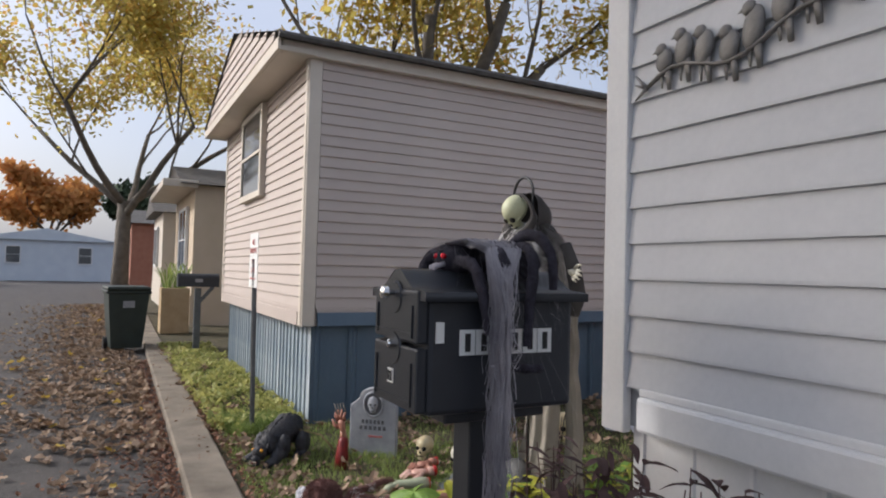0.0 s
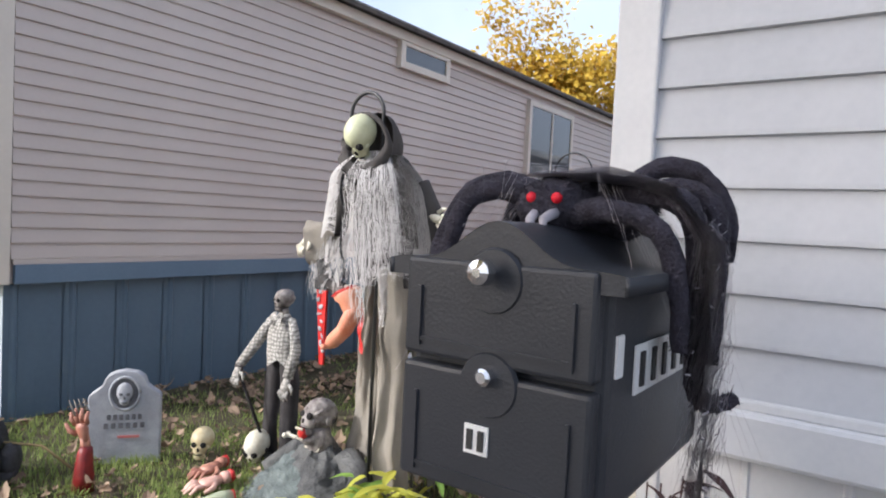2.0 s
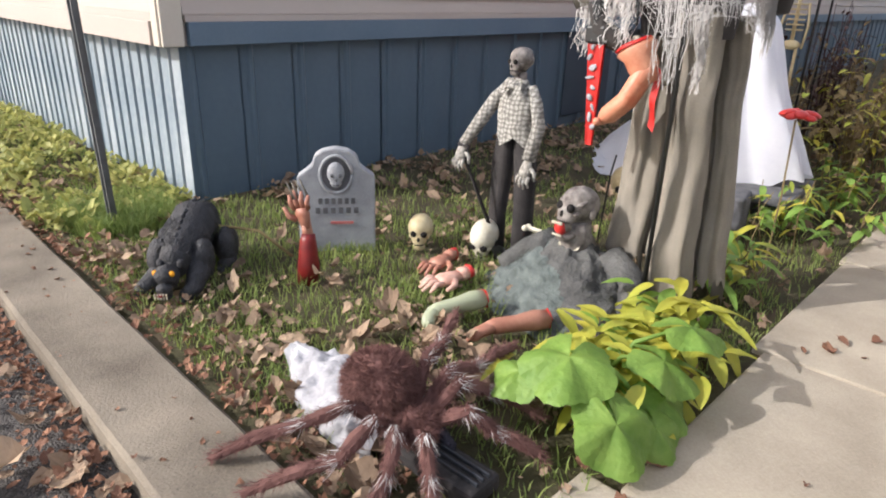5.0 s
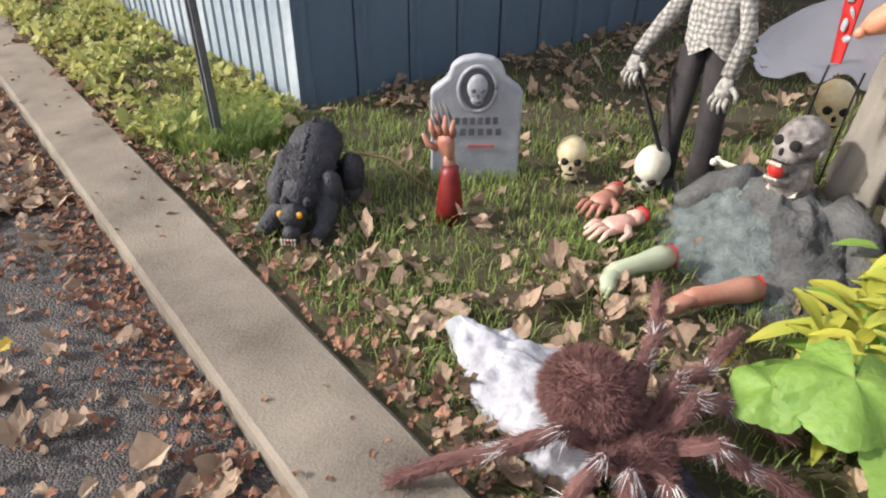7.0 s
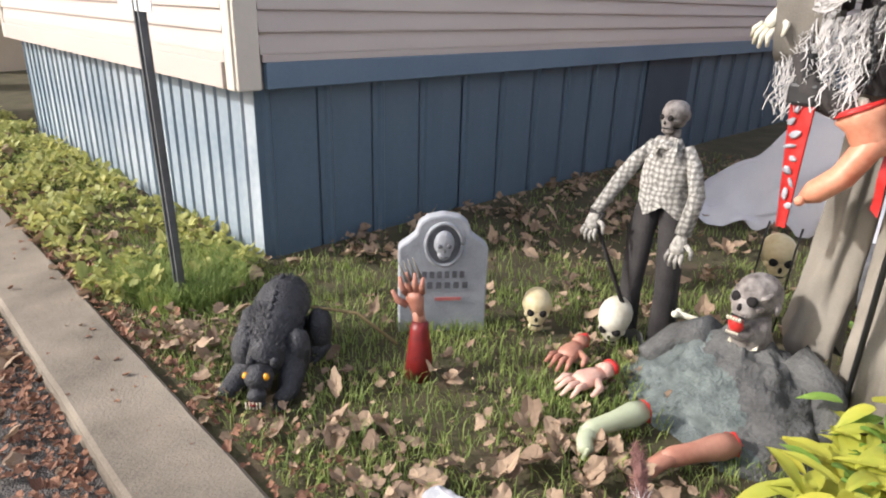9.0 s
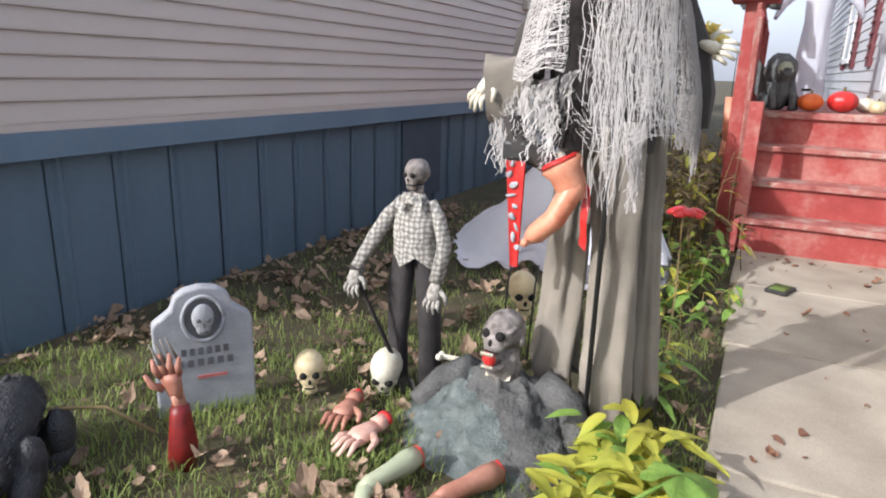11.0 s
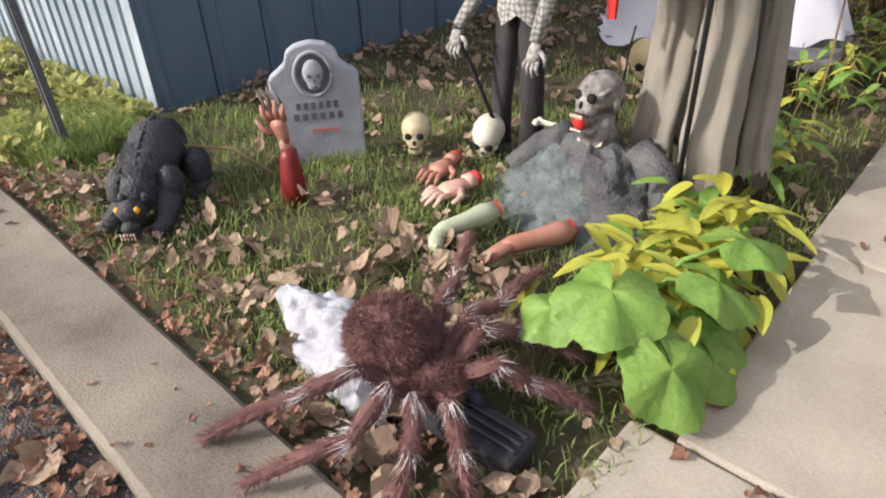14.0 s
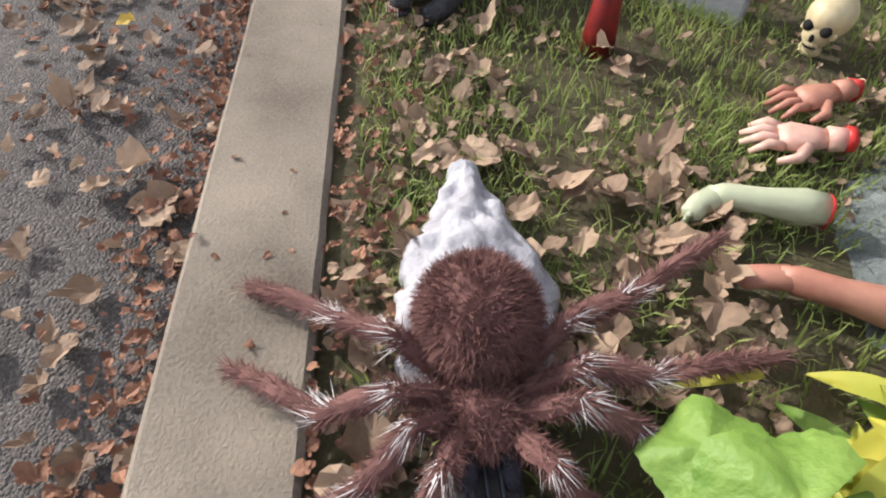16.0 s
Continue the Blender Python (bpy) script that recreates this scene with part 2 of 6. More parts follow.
M["crowndark"] = mat("dark_conifer", (0.03, 0.05, 0.025), (0.06, 0.08, 0.04), 0.7, 0.9, vary=0.6, island=True)
M["tan"] = mat("tan_stucco_panel", (0.50, 0.41, 0.29), (0.58, 0.48, 0.36), 2, 0.8)
M["paleblue"] = mat("pale_blue_siding", (0.50, 0.55, 0.62), (0.58, 0.63, 0.68), 1.5, 0.7)
M["brick"] = mat("brick_red_cladding", (0.30, 0.13, 0.09), (0.36, 0.17, 0.12), 5, 0.9)
M["bin"] = mat("green_black_bin", (0.018, 0.028, 0.025), (0.03, 0.042, 0.038), 6, 0.45)
M["wood"] = mat("weathered_wood", (0.36, 0.25, 0.13), (0.46, 0.34, 0.2), 6, 0.85, 0.3, 40)
M["burgundy"] = mat("burgundy_shutter", (0.10, 0.025, 0.03), (0.14, 0.04, 0.045), 6, 0.7)
M["pewter"] = mat("dark_pewter", (0.16, 0.155, 0.15), (0.23, 0.22, 0.21), 14, 0.5, 0.3, 60, metal=0.3)
M["pumpkin"] = mat("orange_pumpkin", (0.70, 0.17, 0.03), (0.6, 0.1, 0.02), 6, 0.45)
M["gargoyle"] = mat("dark_grey_stone_resin", (0.07, 0.075, 0.075), (0.16, 0.17, 0.165), 18, 0.8, 0.6, 80)
M["sedge"] = mat("dark_purple_foliage", (0.05, 0.03, 0.03), (0.11, 0.06, 0.055), 12, 0.8, vary=0.5, island=True)


# ---- builders ----
class Shape:
    """Gathers faces of several kinds into one mesh; mi is the slot of the material."""

    def __init__(self):
        self.v, self.f, self.m = [], [], []

    def add(self, vs, fs, mi=0):
        o = len(self.v)
        self.v += [tuple(p) for p in vs]
        self.f += [tuple(i + o for i in q) for q in fs]
        self.m += [mi] * len(fs)
        return self

    def box(self, c, s, mi=0, rz=0.0, rx=0.0, ry=0.0, bev=0.0):
        r = Euler((radians(rx), radians(ry), radians(rz))).to_matrix()
        h = Vector(s) / 2
        if bev <= 0:
            vs = [Vector(c) + r @ Vector((x * h.x, y * h.y, z * h.z)) for x in (-1, 1) for y in (-1, 1) for z in (-1, 1)]
            return self.add(vs, [(0, 1, 3, 2), (4, 6, 7, 5), (0, 4, 5, 1), (2, 3, 7, 6), (0, 2, 6, 4), (1, 5, 7, 3)], mi)
        b = bmesh.new()
        bmesh.ops.create_cube(b, size=1)
        for q in b.verts:
            q.co = Vector((q.co.x * s[0], q.co.y * s[1], q.co.z * s[2]))
        bmesh.ops.bevel(b, geom=list(b.edges), offset=bev, segments=2, profile=0.5, affect="EDGES")
        b.verts.index_update()
        vs = [Vector(c) + r @ q.co for q in b.verts]
        fs = [[q.index for q in f.verts] for f in b.faces]
        b.free()
        return self.add(vs, fs, mi)

    def tube(self, pts, rad, mi=0, seg=8, flat=1.0, wob=0.0):
        pts = [Vector(p) for p in pts]
        n = len(pts)
        rad = [rad] * n if not isinstance(rad, (list, tuple)) else rad
        vs, fs = [], []
        side = None
        for i, p in enumerate(pts):
            d = (pts[min(i + 1, n - 1)] - pts[max(i - 1, 0)]).normalized()
            if side is None:
                side = d.cross(Vector((0, 0, 1)) if abs(d.z) < 0.9 else Vector((1, 0, 0))).normalized()
            side = (side - d * side.dot(d)).normalized()
            up = d.cross(side)
            for k in range(seg):
                a = 2 * math.pi * k / seg
                w = 1 + (wob * noise.noise(p * 9 + Vector((k * 1.7, i * 0.9, 0))) if wob else 0)
                vs.append(p + (side * math.cos(a) + up * math.sin(a) * flat) * rad[i] * w)
        for i in range(n - 1):
            for k in range(seg):
                fs.append((i * seg + k, i * seg + (k + 1) % seg, (i + 1) * seg + (k + 1) % seg, (i + 1) * seg + k))
        fs += [tuple(range(seg - 1, -1, -1)), tuple(range((n - 1) * seg, n * seg))]
        return self.add(vs, fs, mi)

    def ell(self, c, r, mi=0, rot=(0, 0, 0), seg=14, rings=9, wob=0.0, freq=6.0):
        e = Euler([radians(a) for a in rot]).to_matrix()
        r = Vector((r, r, r)) if not isinstance(r, (tuple, list)) else Vector(r)
        vs, fs = [], []
        for i in range(rings + 1):
            th = math.pi * i / rings
            for k in range(seg):
                a = 2 * math.pi * k / seg
                q = Vector((math.sin(th) * math.cos(a), math.sin(th) * math.sin(a), math.cos(th)))
                w = 1 + (wob * noise.noise(q * freq * 0.5 + Vector(c) * 3) if wob else 0)
                vs.append(Vector(c) + e @ Vector((q.x * r.x * w, q.y * r.y * w, q.z * r.z * w)))
        for i in range(rings):
            for k in range(seg):
                fs.append((i * seg + k, (i + 1) * seg + k, (i + 1) * seg + (k + 1) % seg, i * seg + (k + 1) % seg))
        return self.add(vs, fs, mi)

    def surf(self, fn, nu, nv, mi=0, wrap=False):
        vs = [fn(i / nu, j / nv) for i in range(nu + 1) for j in range(nv + 1)]
        fs = [(i * (nv + 1) + j, (i + 1) * (nv + 1) + j, (i + 1) * (nv + 1) + j + 1, i * (nv + 1) + j + 1) for i in range(nu) for j in range(nv)]
        return self.add(vs, fs, mi)

    def ribbon(self, pts, w, mi=0, across=(1, 0, 0)):
        a = Vector(across) * (w / 2)
        vs = []
        for p in pts:
            vs += [Vector(p) - a, Vector(p) + a]
        return self.add(vs, [(2 * i, 2 * i + 1, 2 * i + 3, 2 * i + 2) for i in range(len(pts) - 1)], mi)

    def mesh(self, name, mats, smooth=True):
        me = bpy.data.meshes.new(name)
        me.from_pydata(self.v, [], self.f)
        for m in mats:
            me.materials.append(M[m])
        me.polygons.foreach_set("material_index", self.m)
        me.polygons.foreach_set("use_smooth", [smooth] * len(self.f))
        me.update()
        return me


def thing(name, sh, mats, label="", category="", group="", kind="", smooth=True, at=None):
    ob = new(name, sh.mesh(name, mats if isinstance(mats, list) else [mats], smooth))
    if at is not None:
        ob.matrix_basis = at
    return tagged(ob, label, category, group, kind)


def empty(name, label, category, group="", at=None, kind=""):
    ob = new(name)
    ob.empty_display_size = 0.1
    if at is not None:
        ob.matrix_basis = at
    return tagged(ob, label, category, group, kind)


def part(name, sh, mats, parent, label="", smooth=False, at=None):
    ob = new(name, sh.mesh(name, mats if isinstance(mats, list) else [mats], smooth) if isinstance(sh, Shape) else sh)
    ob.parent = parent
    if at is not None:
        ob.matrix_basis = at
    if label:
        ob["label"] = label
    return ob


R = random.Random(7)


# ---- ground ----
def kerb_x(y):
    return -0.787 + 0.018 * y


g = Shape()
g.surf(lambda u, v: (-400 + 800 * u, -400 + 800 * v, -0.09), 8, 8)
thing("ground", g, "lawn", "brown-green leaf-strewn earth reaching the horizon", "ground", kind="structure", smooth=False)
g = Shape()
g.surf(lambda u, v: (kerb_x(-30 + 130 * v) - 0.24 - 7.0 * (1 - u), -30 + 130 * v, -0.055 - 0.01 * u + 0.006 * noise.noise(Vector((u * 20, v * 90, 0)))), 40, 260)
thing("road", g, "asphalt", "grey asphalt street littered with dry leaves", "road", kind="structure")
g = Shape()
g.surf(lambda u, v: (kerb_x(-12 + 60 * v) - 0.1 + 26 * u * u, -12 + 60 * v, -0.012 + 0.012 * noise.noise(Vector((26 * u * u * 2.2, v * 120, 3)))), 110, 240)
thing("lawn", g, "lawn", "patchy front lawn with soil, grass and leaves", "lawn", kind="structure")
kerb = Shape()
kerb.surf(lambda u, v: (kerb_x(-14 + 40 * v) - 0.27 + (0.0, 0.0, 0.012, 0.258, 0.27, 0.27)[round(u * 5)] + 0.003 * noise.noise(Vector((u, v * 300, 0))), -14 + 40 * v,
                        (-0.14, 0.004, 0.016, 0.018, 0.008, -0.14)[round(u * 5)] + 0.002 * noise.noise(Vector((u * 3, v * 200, 4)))), 5, 400)
thing("kerb", kerb, "kerb", "long pale concrete kerb along the street", "kerb", kind="structure", smooth=False)
walkway = empty("walkway", "pale concrete garden path leading to the red steps", "path", kind="structure")
for a, b, ya, yb in ((-0.30, 0.62, -3.62, -2.76), (0.63, 1.72, -3.62, -2.72), (1.73, 2.75, -3.62, -2.70), (2.76, 4.4, -3.62, -2.68), (-0.78, -0.31, -3.62, -2.66)):
    sh = Shape().box((0, 0, 0), (b - a, yb - ya, 0.10), 0, bev=0.01)
    part("slab", sh, "walk", walkway, at=pose((a + b) / 2, (ya + yb) / 2, -0.03, rz=R.uniform(-0.3, 0.3), rx=R.uniform(-0.3, 0.3)))


# ---- homes ----
def board(length, h, depth=0.016):
    """A lapped siding board along +x, its face towards -y, from z 0 to h."""
    prof = [(0, 0), (-depth, 0.002), (-depth, 0.012), (-0.003, h), (0, h)]
    vs = [(x, y, z) for x in (0, length) for y, z in prof]
    n = len(prof)
    return Shape().add(vs, [(i, i + 1, n + i + 1, n + i) for i in range(n - 1)] + [tuple(range(n)), tuple(range(2 * n - 1, n - 1, -1))])


def siding(parent, mat_name, length, h, count, at):
    me = board(length, h).mesh("siding_board", [mat_name], False)
    for i in range(count):
        part("siding_board", me, None, parent, at=at @ pose(0, 0, i * h))


def skirting(parent, mat_name, length, z1, at, step=0.30):
    """Upright ribbed panels facing -y."""
    prof = [(0, 0), (step * 0.10, 0), (step * 0.14, -0.014), (step * 0.2, -0.014), (step * 0.24, 0), (step * 0.52, -0.003), (step * 0.96, 0), (step * 0.97, 0.008), (step, 0.008)]
    vs = [(x, y, z) for z in (0, z1) for x, y in prof]
    n = len(prof)
    me = Shape().add(vs, [(i, i + 1, n + i + 1, n + i) for i in range(n - 1)]).mesh("skirting_panel", [mat_name], False)
    for i in range(int(length / step)):
        part("skirting_panel", me, None, parent, at=at @ pose(i * step, R.uniform(-0.002, 0.002), 0))


def window(parent, w, h, at, frame_mat="cream", sill=True, split=False, mull=False):
    """A window facing -y, centred on its lower edge."""
    root = part("window", Shape().box((0, -0.006, h / 2), (w, 0.05, h)), frame_mat, parent, at=at)
    fr = 0.07
    s = Shape()
    for x in (-w / 2 + fr / 2, w / 2 - fr / 2):
        s.box((x, -0.038, h / 2), (fr, 0.03, h), bev=0.005)
    for z in (fr / 2, h - fr / 2):
        s.box((0, -0.038, z), (w - 2 * fr, 0.03, fr), bev=0.005)
    if mull:
        s.box((0, -0.04, h / 2), (0.03, 0.02, h - 2 * fr))
    if split:
        s.box((0, -0.04, h / 2), (w - 2 * fr, 0.02, 0.03))
    part("frame", s, frame_mat, root)
    part("pane", Shape().box((0, -0.034, h / 2), (w - 2 * fr, 0.006, h - 2 * fr)), "glass", root)
    return root


def beige_home():
    h = empty("mobile_home", "beige vinyl-sided mobile home with blue skirting", "house")
    X0, X1, Y0, Y1 = -0.09, 17.0, -0.05, 3.98
    part("wall", Shape().box(((X0 + X1) / 2, (Y0 + Y1) / 2, 1.97), (X1 - X0 - 0.04, Y1 - Y0 - 0.04, 2.34)), "beige", h)
    siding(h, "beige", X1 - X0 - 0.10, 0.0911, 23, pose(X0 + 0.10, Y0 - 0.002, 0.945))
    part("starter_strip", Shape().box(((X0 + X1) / 2 + 0.05, Y0 - 0.006, 0.93), (X1 - X0 - 0.12, 0.022, 0.034), bev=0.004), "beige", h)
    siding(h, "beige", Y1 - Y0 - 0.16, 0.0911, 23, pose(X0 - 0.002, Y1 - 0.08, 0.945, rz=-90))
    part("starter_strip", Shape().box((X0 - 0.006, (Y0 + Y1) / 2, 0.93), (0.022, Y1 - Y0 - 0.16, 0.034), bev=0.004), "beige", h)
    part("corner_post", Shape().box((X0 + 0.04, Y0 - 0.008, 1.97), (0.11, 0.035, 2.34), bev=0.006).box((X0 - 0.008, Y0 + 0.03, 1.97), (0.034, 0.07, 2.34), bev=0.006), "cream", h)
    part("corner_post", Shape().box((X0 - 0.008, Y1 - 0.04, 1.97), (0.034, 0.08, 2.34), bev=0.006), "cream", h)
    part("base_trim", Shape().box(((X0 + X1) / 2 + 0.06, Y0 - 0.008, 0.857), (X1 - X0 - 0.12, 0.04, 0.113), bev=0.004), "bluetrim", h, "blue-grey base trim")
    part("base_trim", Shape().box((X0 - 0.006, (Y0 + Y1) / 2 + 0.03, 0.857), (0.036, Y1 - Y0 - 0.14, 0.113), bev=0.004), "beige", h)
    sk = part("skirting", Shape().box((8.5, 2.0, 0.39), (16.95, 3.85, 0.82)), "blueskirt", h, "blue metal skirting")
    skirting(h, "blueskirt", 16.9, 0.86, pose(0.0, 0.0, -0.04), 0.33)
    skirting(h, "paleskirt", 3.9, 0.86, pose(0.0, 3.9, -0.04, rz=-90), 0.13)
    part("access_panel", Shape().box((3.72, -0.022, 0.45), (0.72, 0.02, 0.72), bev=0.004), "darkpanel", h, "dark access panel in the skirting")
    # roof: a box overhang at the street end, a low gable above
    xe, ze = X0 - 0.28, 3.075
    part("fascia", Shape().box((8.3, Y0 - 0.05, ze - 0.005), (17.3, 0.07, 0.10), bev=0.008), "cream", h)
    part("soffit", Shape().box((X0 - 0.13, 1.97, ze - 0.03), (0.29, 4.24, 0.04), bev=0.004), "cream", h)
    part("end_fascia", Shape().box((xe - 0.01, 1.97, ze + 0.0), (0.03, 4.26, 0.10), bev=0.006), "cream", h)
    rs = Shape()
    for dz in (0.05, 0.085):
        rs.add([(xe - 0.03, -0.19, ze + dz), (xe - 0.03, 4.13, ze + dz), (xe - 0.03, 1.97, ze + 0.66 + dz), (17.3, -0.19, ze + dz), (17.3, 4.13, ze + dz), (17.3, 1.97, ze + 0.66 + dz)],
               [(0, 3, 5, 2), (1, 2, 5, 4)])
    part("roof", rs, "roof", h, "dark shingled roof")
    part("gable", Shape().add([(xe, -0.12, ze + 0.05), (xe, 4.05, ze + 0.05), (xe, 1.97, ze + 0.68), (X0, -0.12, ze + 0.05), (X0, 4.05, ze + 0.05), (X0, 1.97, ze + 0.68)],
                                 [(0, 1, 2), (3, 5, 4), (0, 3, 4, 1)]), "cream", h)
    for i in range(6):
        z = ze + 0.07 + i * 0.1
        w = 4.0 * (1 - (z - ze - 0.05) / 0.66)
        if w > 0.3:
            part("siding_board", board(w, 0.1), "beige", h, at=pose(xe - 0.003, 1.97 + w / 2, z, rz=-90))
    part("gutter", Shape().tube([(xe - 0.03, -0.21, ze + 0.055), (17.3, -0.21, ze + 0.055)], 0.03, seg=6), "roof", h)
    window(h, 0.83, 0.29, pose(3.745, Y0 - 0.02, 2.76))
    window(h, 1.38, 1.03, pose(6.70, Y0 - 0.02, 1.90), mull=True)
    window(h, 0.92, 0.64, pose(11.08, Y0 - 0.02, 2.2), mull=True)
    window(h, 1.12, 0.98, pose(X0 - 0.02, 2.06, 2.02, rz=-90), split=True)
    return h


def white_home():
    h = empty("mobile_home", "white vinyl-sided mobile home with white skirting", "house")
    X0, X1, Y0, Y1 = 0.0, 15.0, -9.5, -3.64
    part("wall", Shape().box(((X0 + X1) / 2, (Y0 + Y1) / 2, 1.95), (X1 - X0 - 0.03, Y1 - Y0 - 0.03, 2.32)), "white", h)
    siding(h, "white", Y1 - Y0 - 0.10, 0.117, 18, pose(X0 - 0.002, Y1 - 0.055, 0.918, rz=-90))
    siding(h, "white", X1 - X0 - 0.1, 0.117, 18, pose(X1, Y1 + 0.002, 0.87, rz=180))
    part("corner_post", Shape().box((X0 - 0.012, Y1 - 0.004, 1.93), (0.036, 0.105, 2.32), bev=0.006).box((X0 + 0.06, Y1 + 0.030, 1.93), (0.11, 0.036, 2.32), bev=0.006), "whitetrim", h)
    part("base_trim", Shape().box((X0 - 0.016, (Y0 + Y1) / 2 - 0.06, 0.845), (0.05, Y1 - Y0 - 0.12, 0.11), bev=0.012).box((X0 - 0.010, (Y0 + Y1) / 2 - 0.06, 0.912), (0.034, Y1 - Y0 - 0.12, 0.026), bev=0.006), "whitetrim", h)
    part("base_trim", Shape().box(((X0 + X1) / 2 + 0.06, Y1 + 0.008, 0.80), (X1 - X0 - 0.12, 0.03, 0.12), bev=0.008), "whitetrim", h)
    part("skirting", Shape().box((7.5, -6.55, 0.39), (14.95, 5.72, 0.80)), "whitetrim", h)
    skirting(h, "whitetrim", 5.6, 0.83, pose(0.03, -3.70, -0.04, rz=-90), 0.20)
    skirting(h, "whitetrim", 14.8, 0.80, pose(14.9, -3.68, -0.04, rz=180), 0.20)
    part("roof", Shape().add([(-0.25, -3.5, 3.06), (-0.25, -9.7, 3.06), (-0.25, -6.6, 3.9), (15.3, -3.5, 3.06), (15.3, -9.7, 3.06), (15.3, -6.6, 3.9)],
                                [(0, 3, 5, 2), (1, 2, 5, 4), (0, 2, 1), (3, 4, 5), (0, 1, 4, 3)]), "roof", h)
    part("fascia", Shape().box((7.5, -3.5, 3.05), (15.6, 0.05, 0.15), bev=0.008), "whitetrim", h)
    window(h, 0.9, 1.1, pose(9.4, Y1 + 0.02, 1.45, rz=180), "whitetrim", split=True)
    for x in (4.35, 7.0, 8.75, 10.05):
        sh = part("shutter", Shape().box((x, Y1 + 0.03, 1.95), (0.3, 0.04, 1.15), bev=0.006), "burgundy", h, "burgundy louvred shutter")
        for k in range(9):
            part("slat", Shape().box((x, Y1 + 0.055, 1.48 + k * 0.118), (0.22, 0.012, 0.05), rx=30), "burgundy", sh)
    d = part("door", Shape().box((5.9, Y1 + 0.02, 2.0), (0.92, 0.05, 2.04), bev=0.006), "whitetrim", h, "white panelled storm door")
    for z in (1.5, 2.45):
        part("panel", Shape().box((5.9, Y1 + 0.052, z), (0.62, 0.016, 0.72), bev=0.006), "white", d)
    part("handle", Shape().tube([(6.26, Y1 + 0.05, 1.95), (6.26, Y1 + 0.1, 1.95), (6.26, Y1 + 0.1, 2.08), (6.26, Y1 + 0.05, 2.08)], 0.008, seg=6), "steel", d)
    return h


beige_home()
white_home()


# ---- red steps and deck ----
def red_steps():
    st = empty("porch_steps", "worn red-painted wooden porch steps", "steps")
    rise, run, y0, y1 = 0.235, 0.26, -3.62, -2.68
    for i in range(4):
        x, z = 3.62 + i * run, 0.02 + (i + 1) * rise
        part("riser", Shape().box((x + 0.02, (y0 + y1) / 2, z - rise / 2 - 0.02), (0.03, y1 - y0, rise - 0.03), bev=0.003), "red", st)
        part("tread", Shape().box((x + 0.12, (y0 + y1) / 2, z - 0.018), (0.30, y1 - y0 + 0.03, 0.04), bev=0.006), "redworn", st, "scuffed tread")
    part("stringer", Shape().add([(3.6, -2.66, 0), (4.75, -2.66, 0), (4.75, -2.66, 0.95), (4.4, -2.66, 0.95), (3.6, -2.66, 0.22), (3.6, -2.63, 0), (4.75, -2.63, 0), (4.75, -2.63, 0.95), (4.4, -2.63, 0.95), (3.6, -2.63, 0.22)],
                                     [(0, 1, 2, 3, 4), (9, 8, 7, 6, 5), (0, 4, 9, 5), (4, 3, 8, 9), (3, 2, 7, 8)]), "red", st)
    part("newel_post", Shape().box((3.70, -2.66, 0.54), (0.09, 0.09, 1.04), bev=0.006), "red", st)
    dk = empty("deck", "red-painted wooden porch deck with railing", "deck")
    for i in range(26):
        part("plank", Shape().box((4.47 + 0.14 * i, -3.12, 0.955), (0.132, 1.02, 0.04), bev=0.004), "redworn", dk)
    part("skirt_board", Shape().box((6.2, -2.61, 0.83), (3.6, 0.04, 0.22)), "red", dk)
    for x in (4.02, 5.6, 7.4):
        part("post", Shape().box((x, -2.55, 0.86), (0.13, 0.13, 1.76), bev=0.008), "red", dk)
    part("post_cap", Shape().box((4.0, -2.55, 1.76), (0.30, 0.32, 0.045), bev=0.008), "red", dk, "flat broad post cap")
    part("handrail", Shape().box((5.7, -2.55, 1.72), (3.4, 0.12, 0.04), bev=0.006), "red", dk)
    part("lower_rail", Shape().box((5.7, -2.55, 1.08), (3.4, 0.05, 0.08), bev=0.006), "red", dk)
    for i in range(20):
        part("baluster", Shape().box((4.16 + 0.16 * i, -2.52, 1.36), (0.085, 0.025, 0.78), bev=0.003), "red", dk)
    for i in range(3):
        part("baluster", Shape().box((3.80 + 0.07 * i, -2.6 + 0.01 * i, 1.25 - 0.05 * (2 - i)), (0.06, 0.025, 0.95), ry=-12, bev=0.003), "redworn", dk)


red_steps()


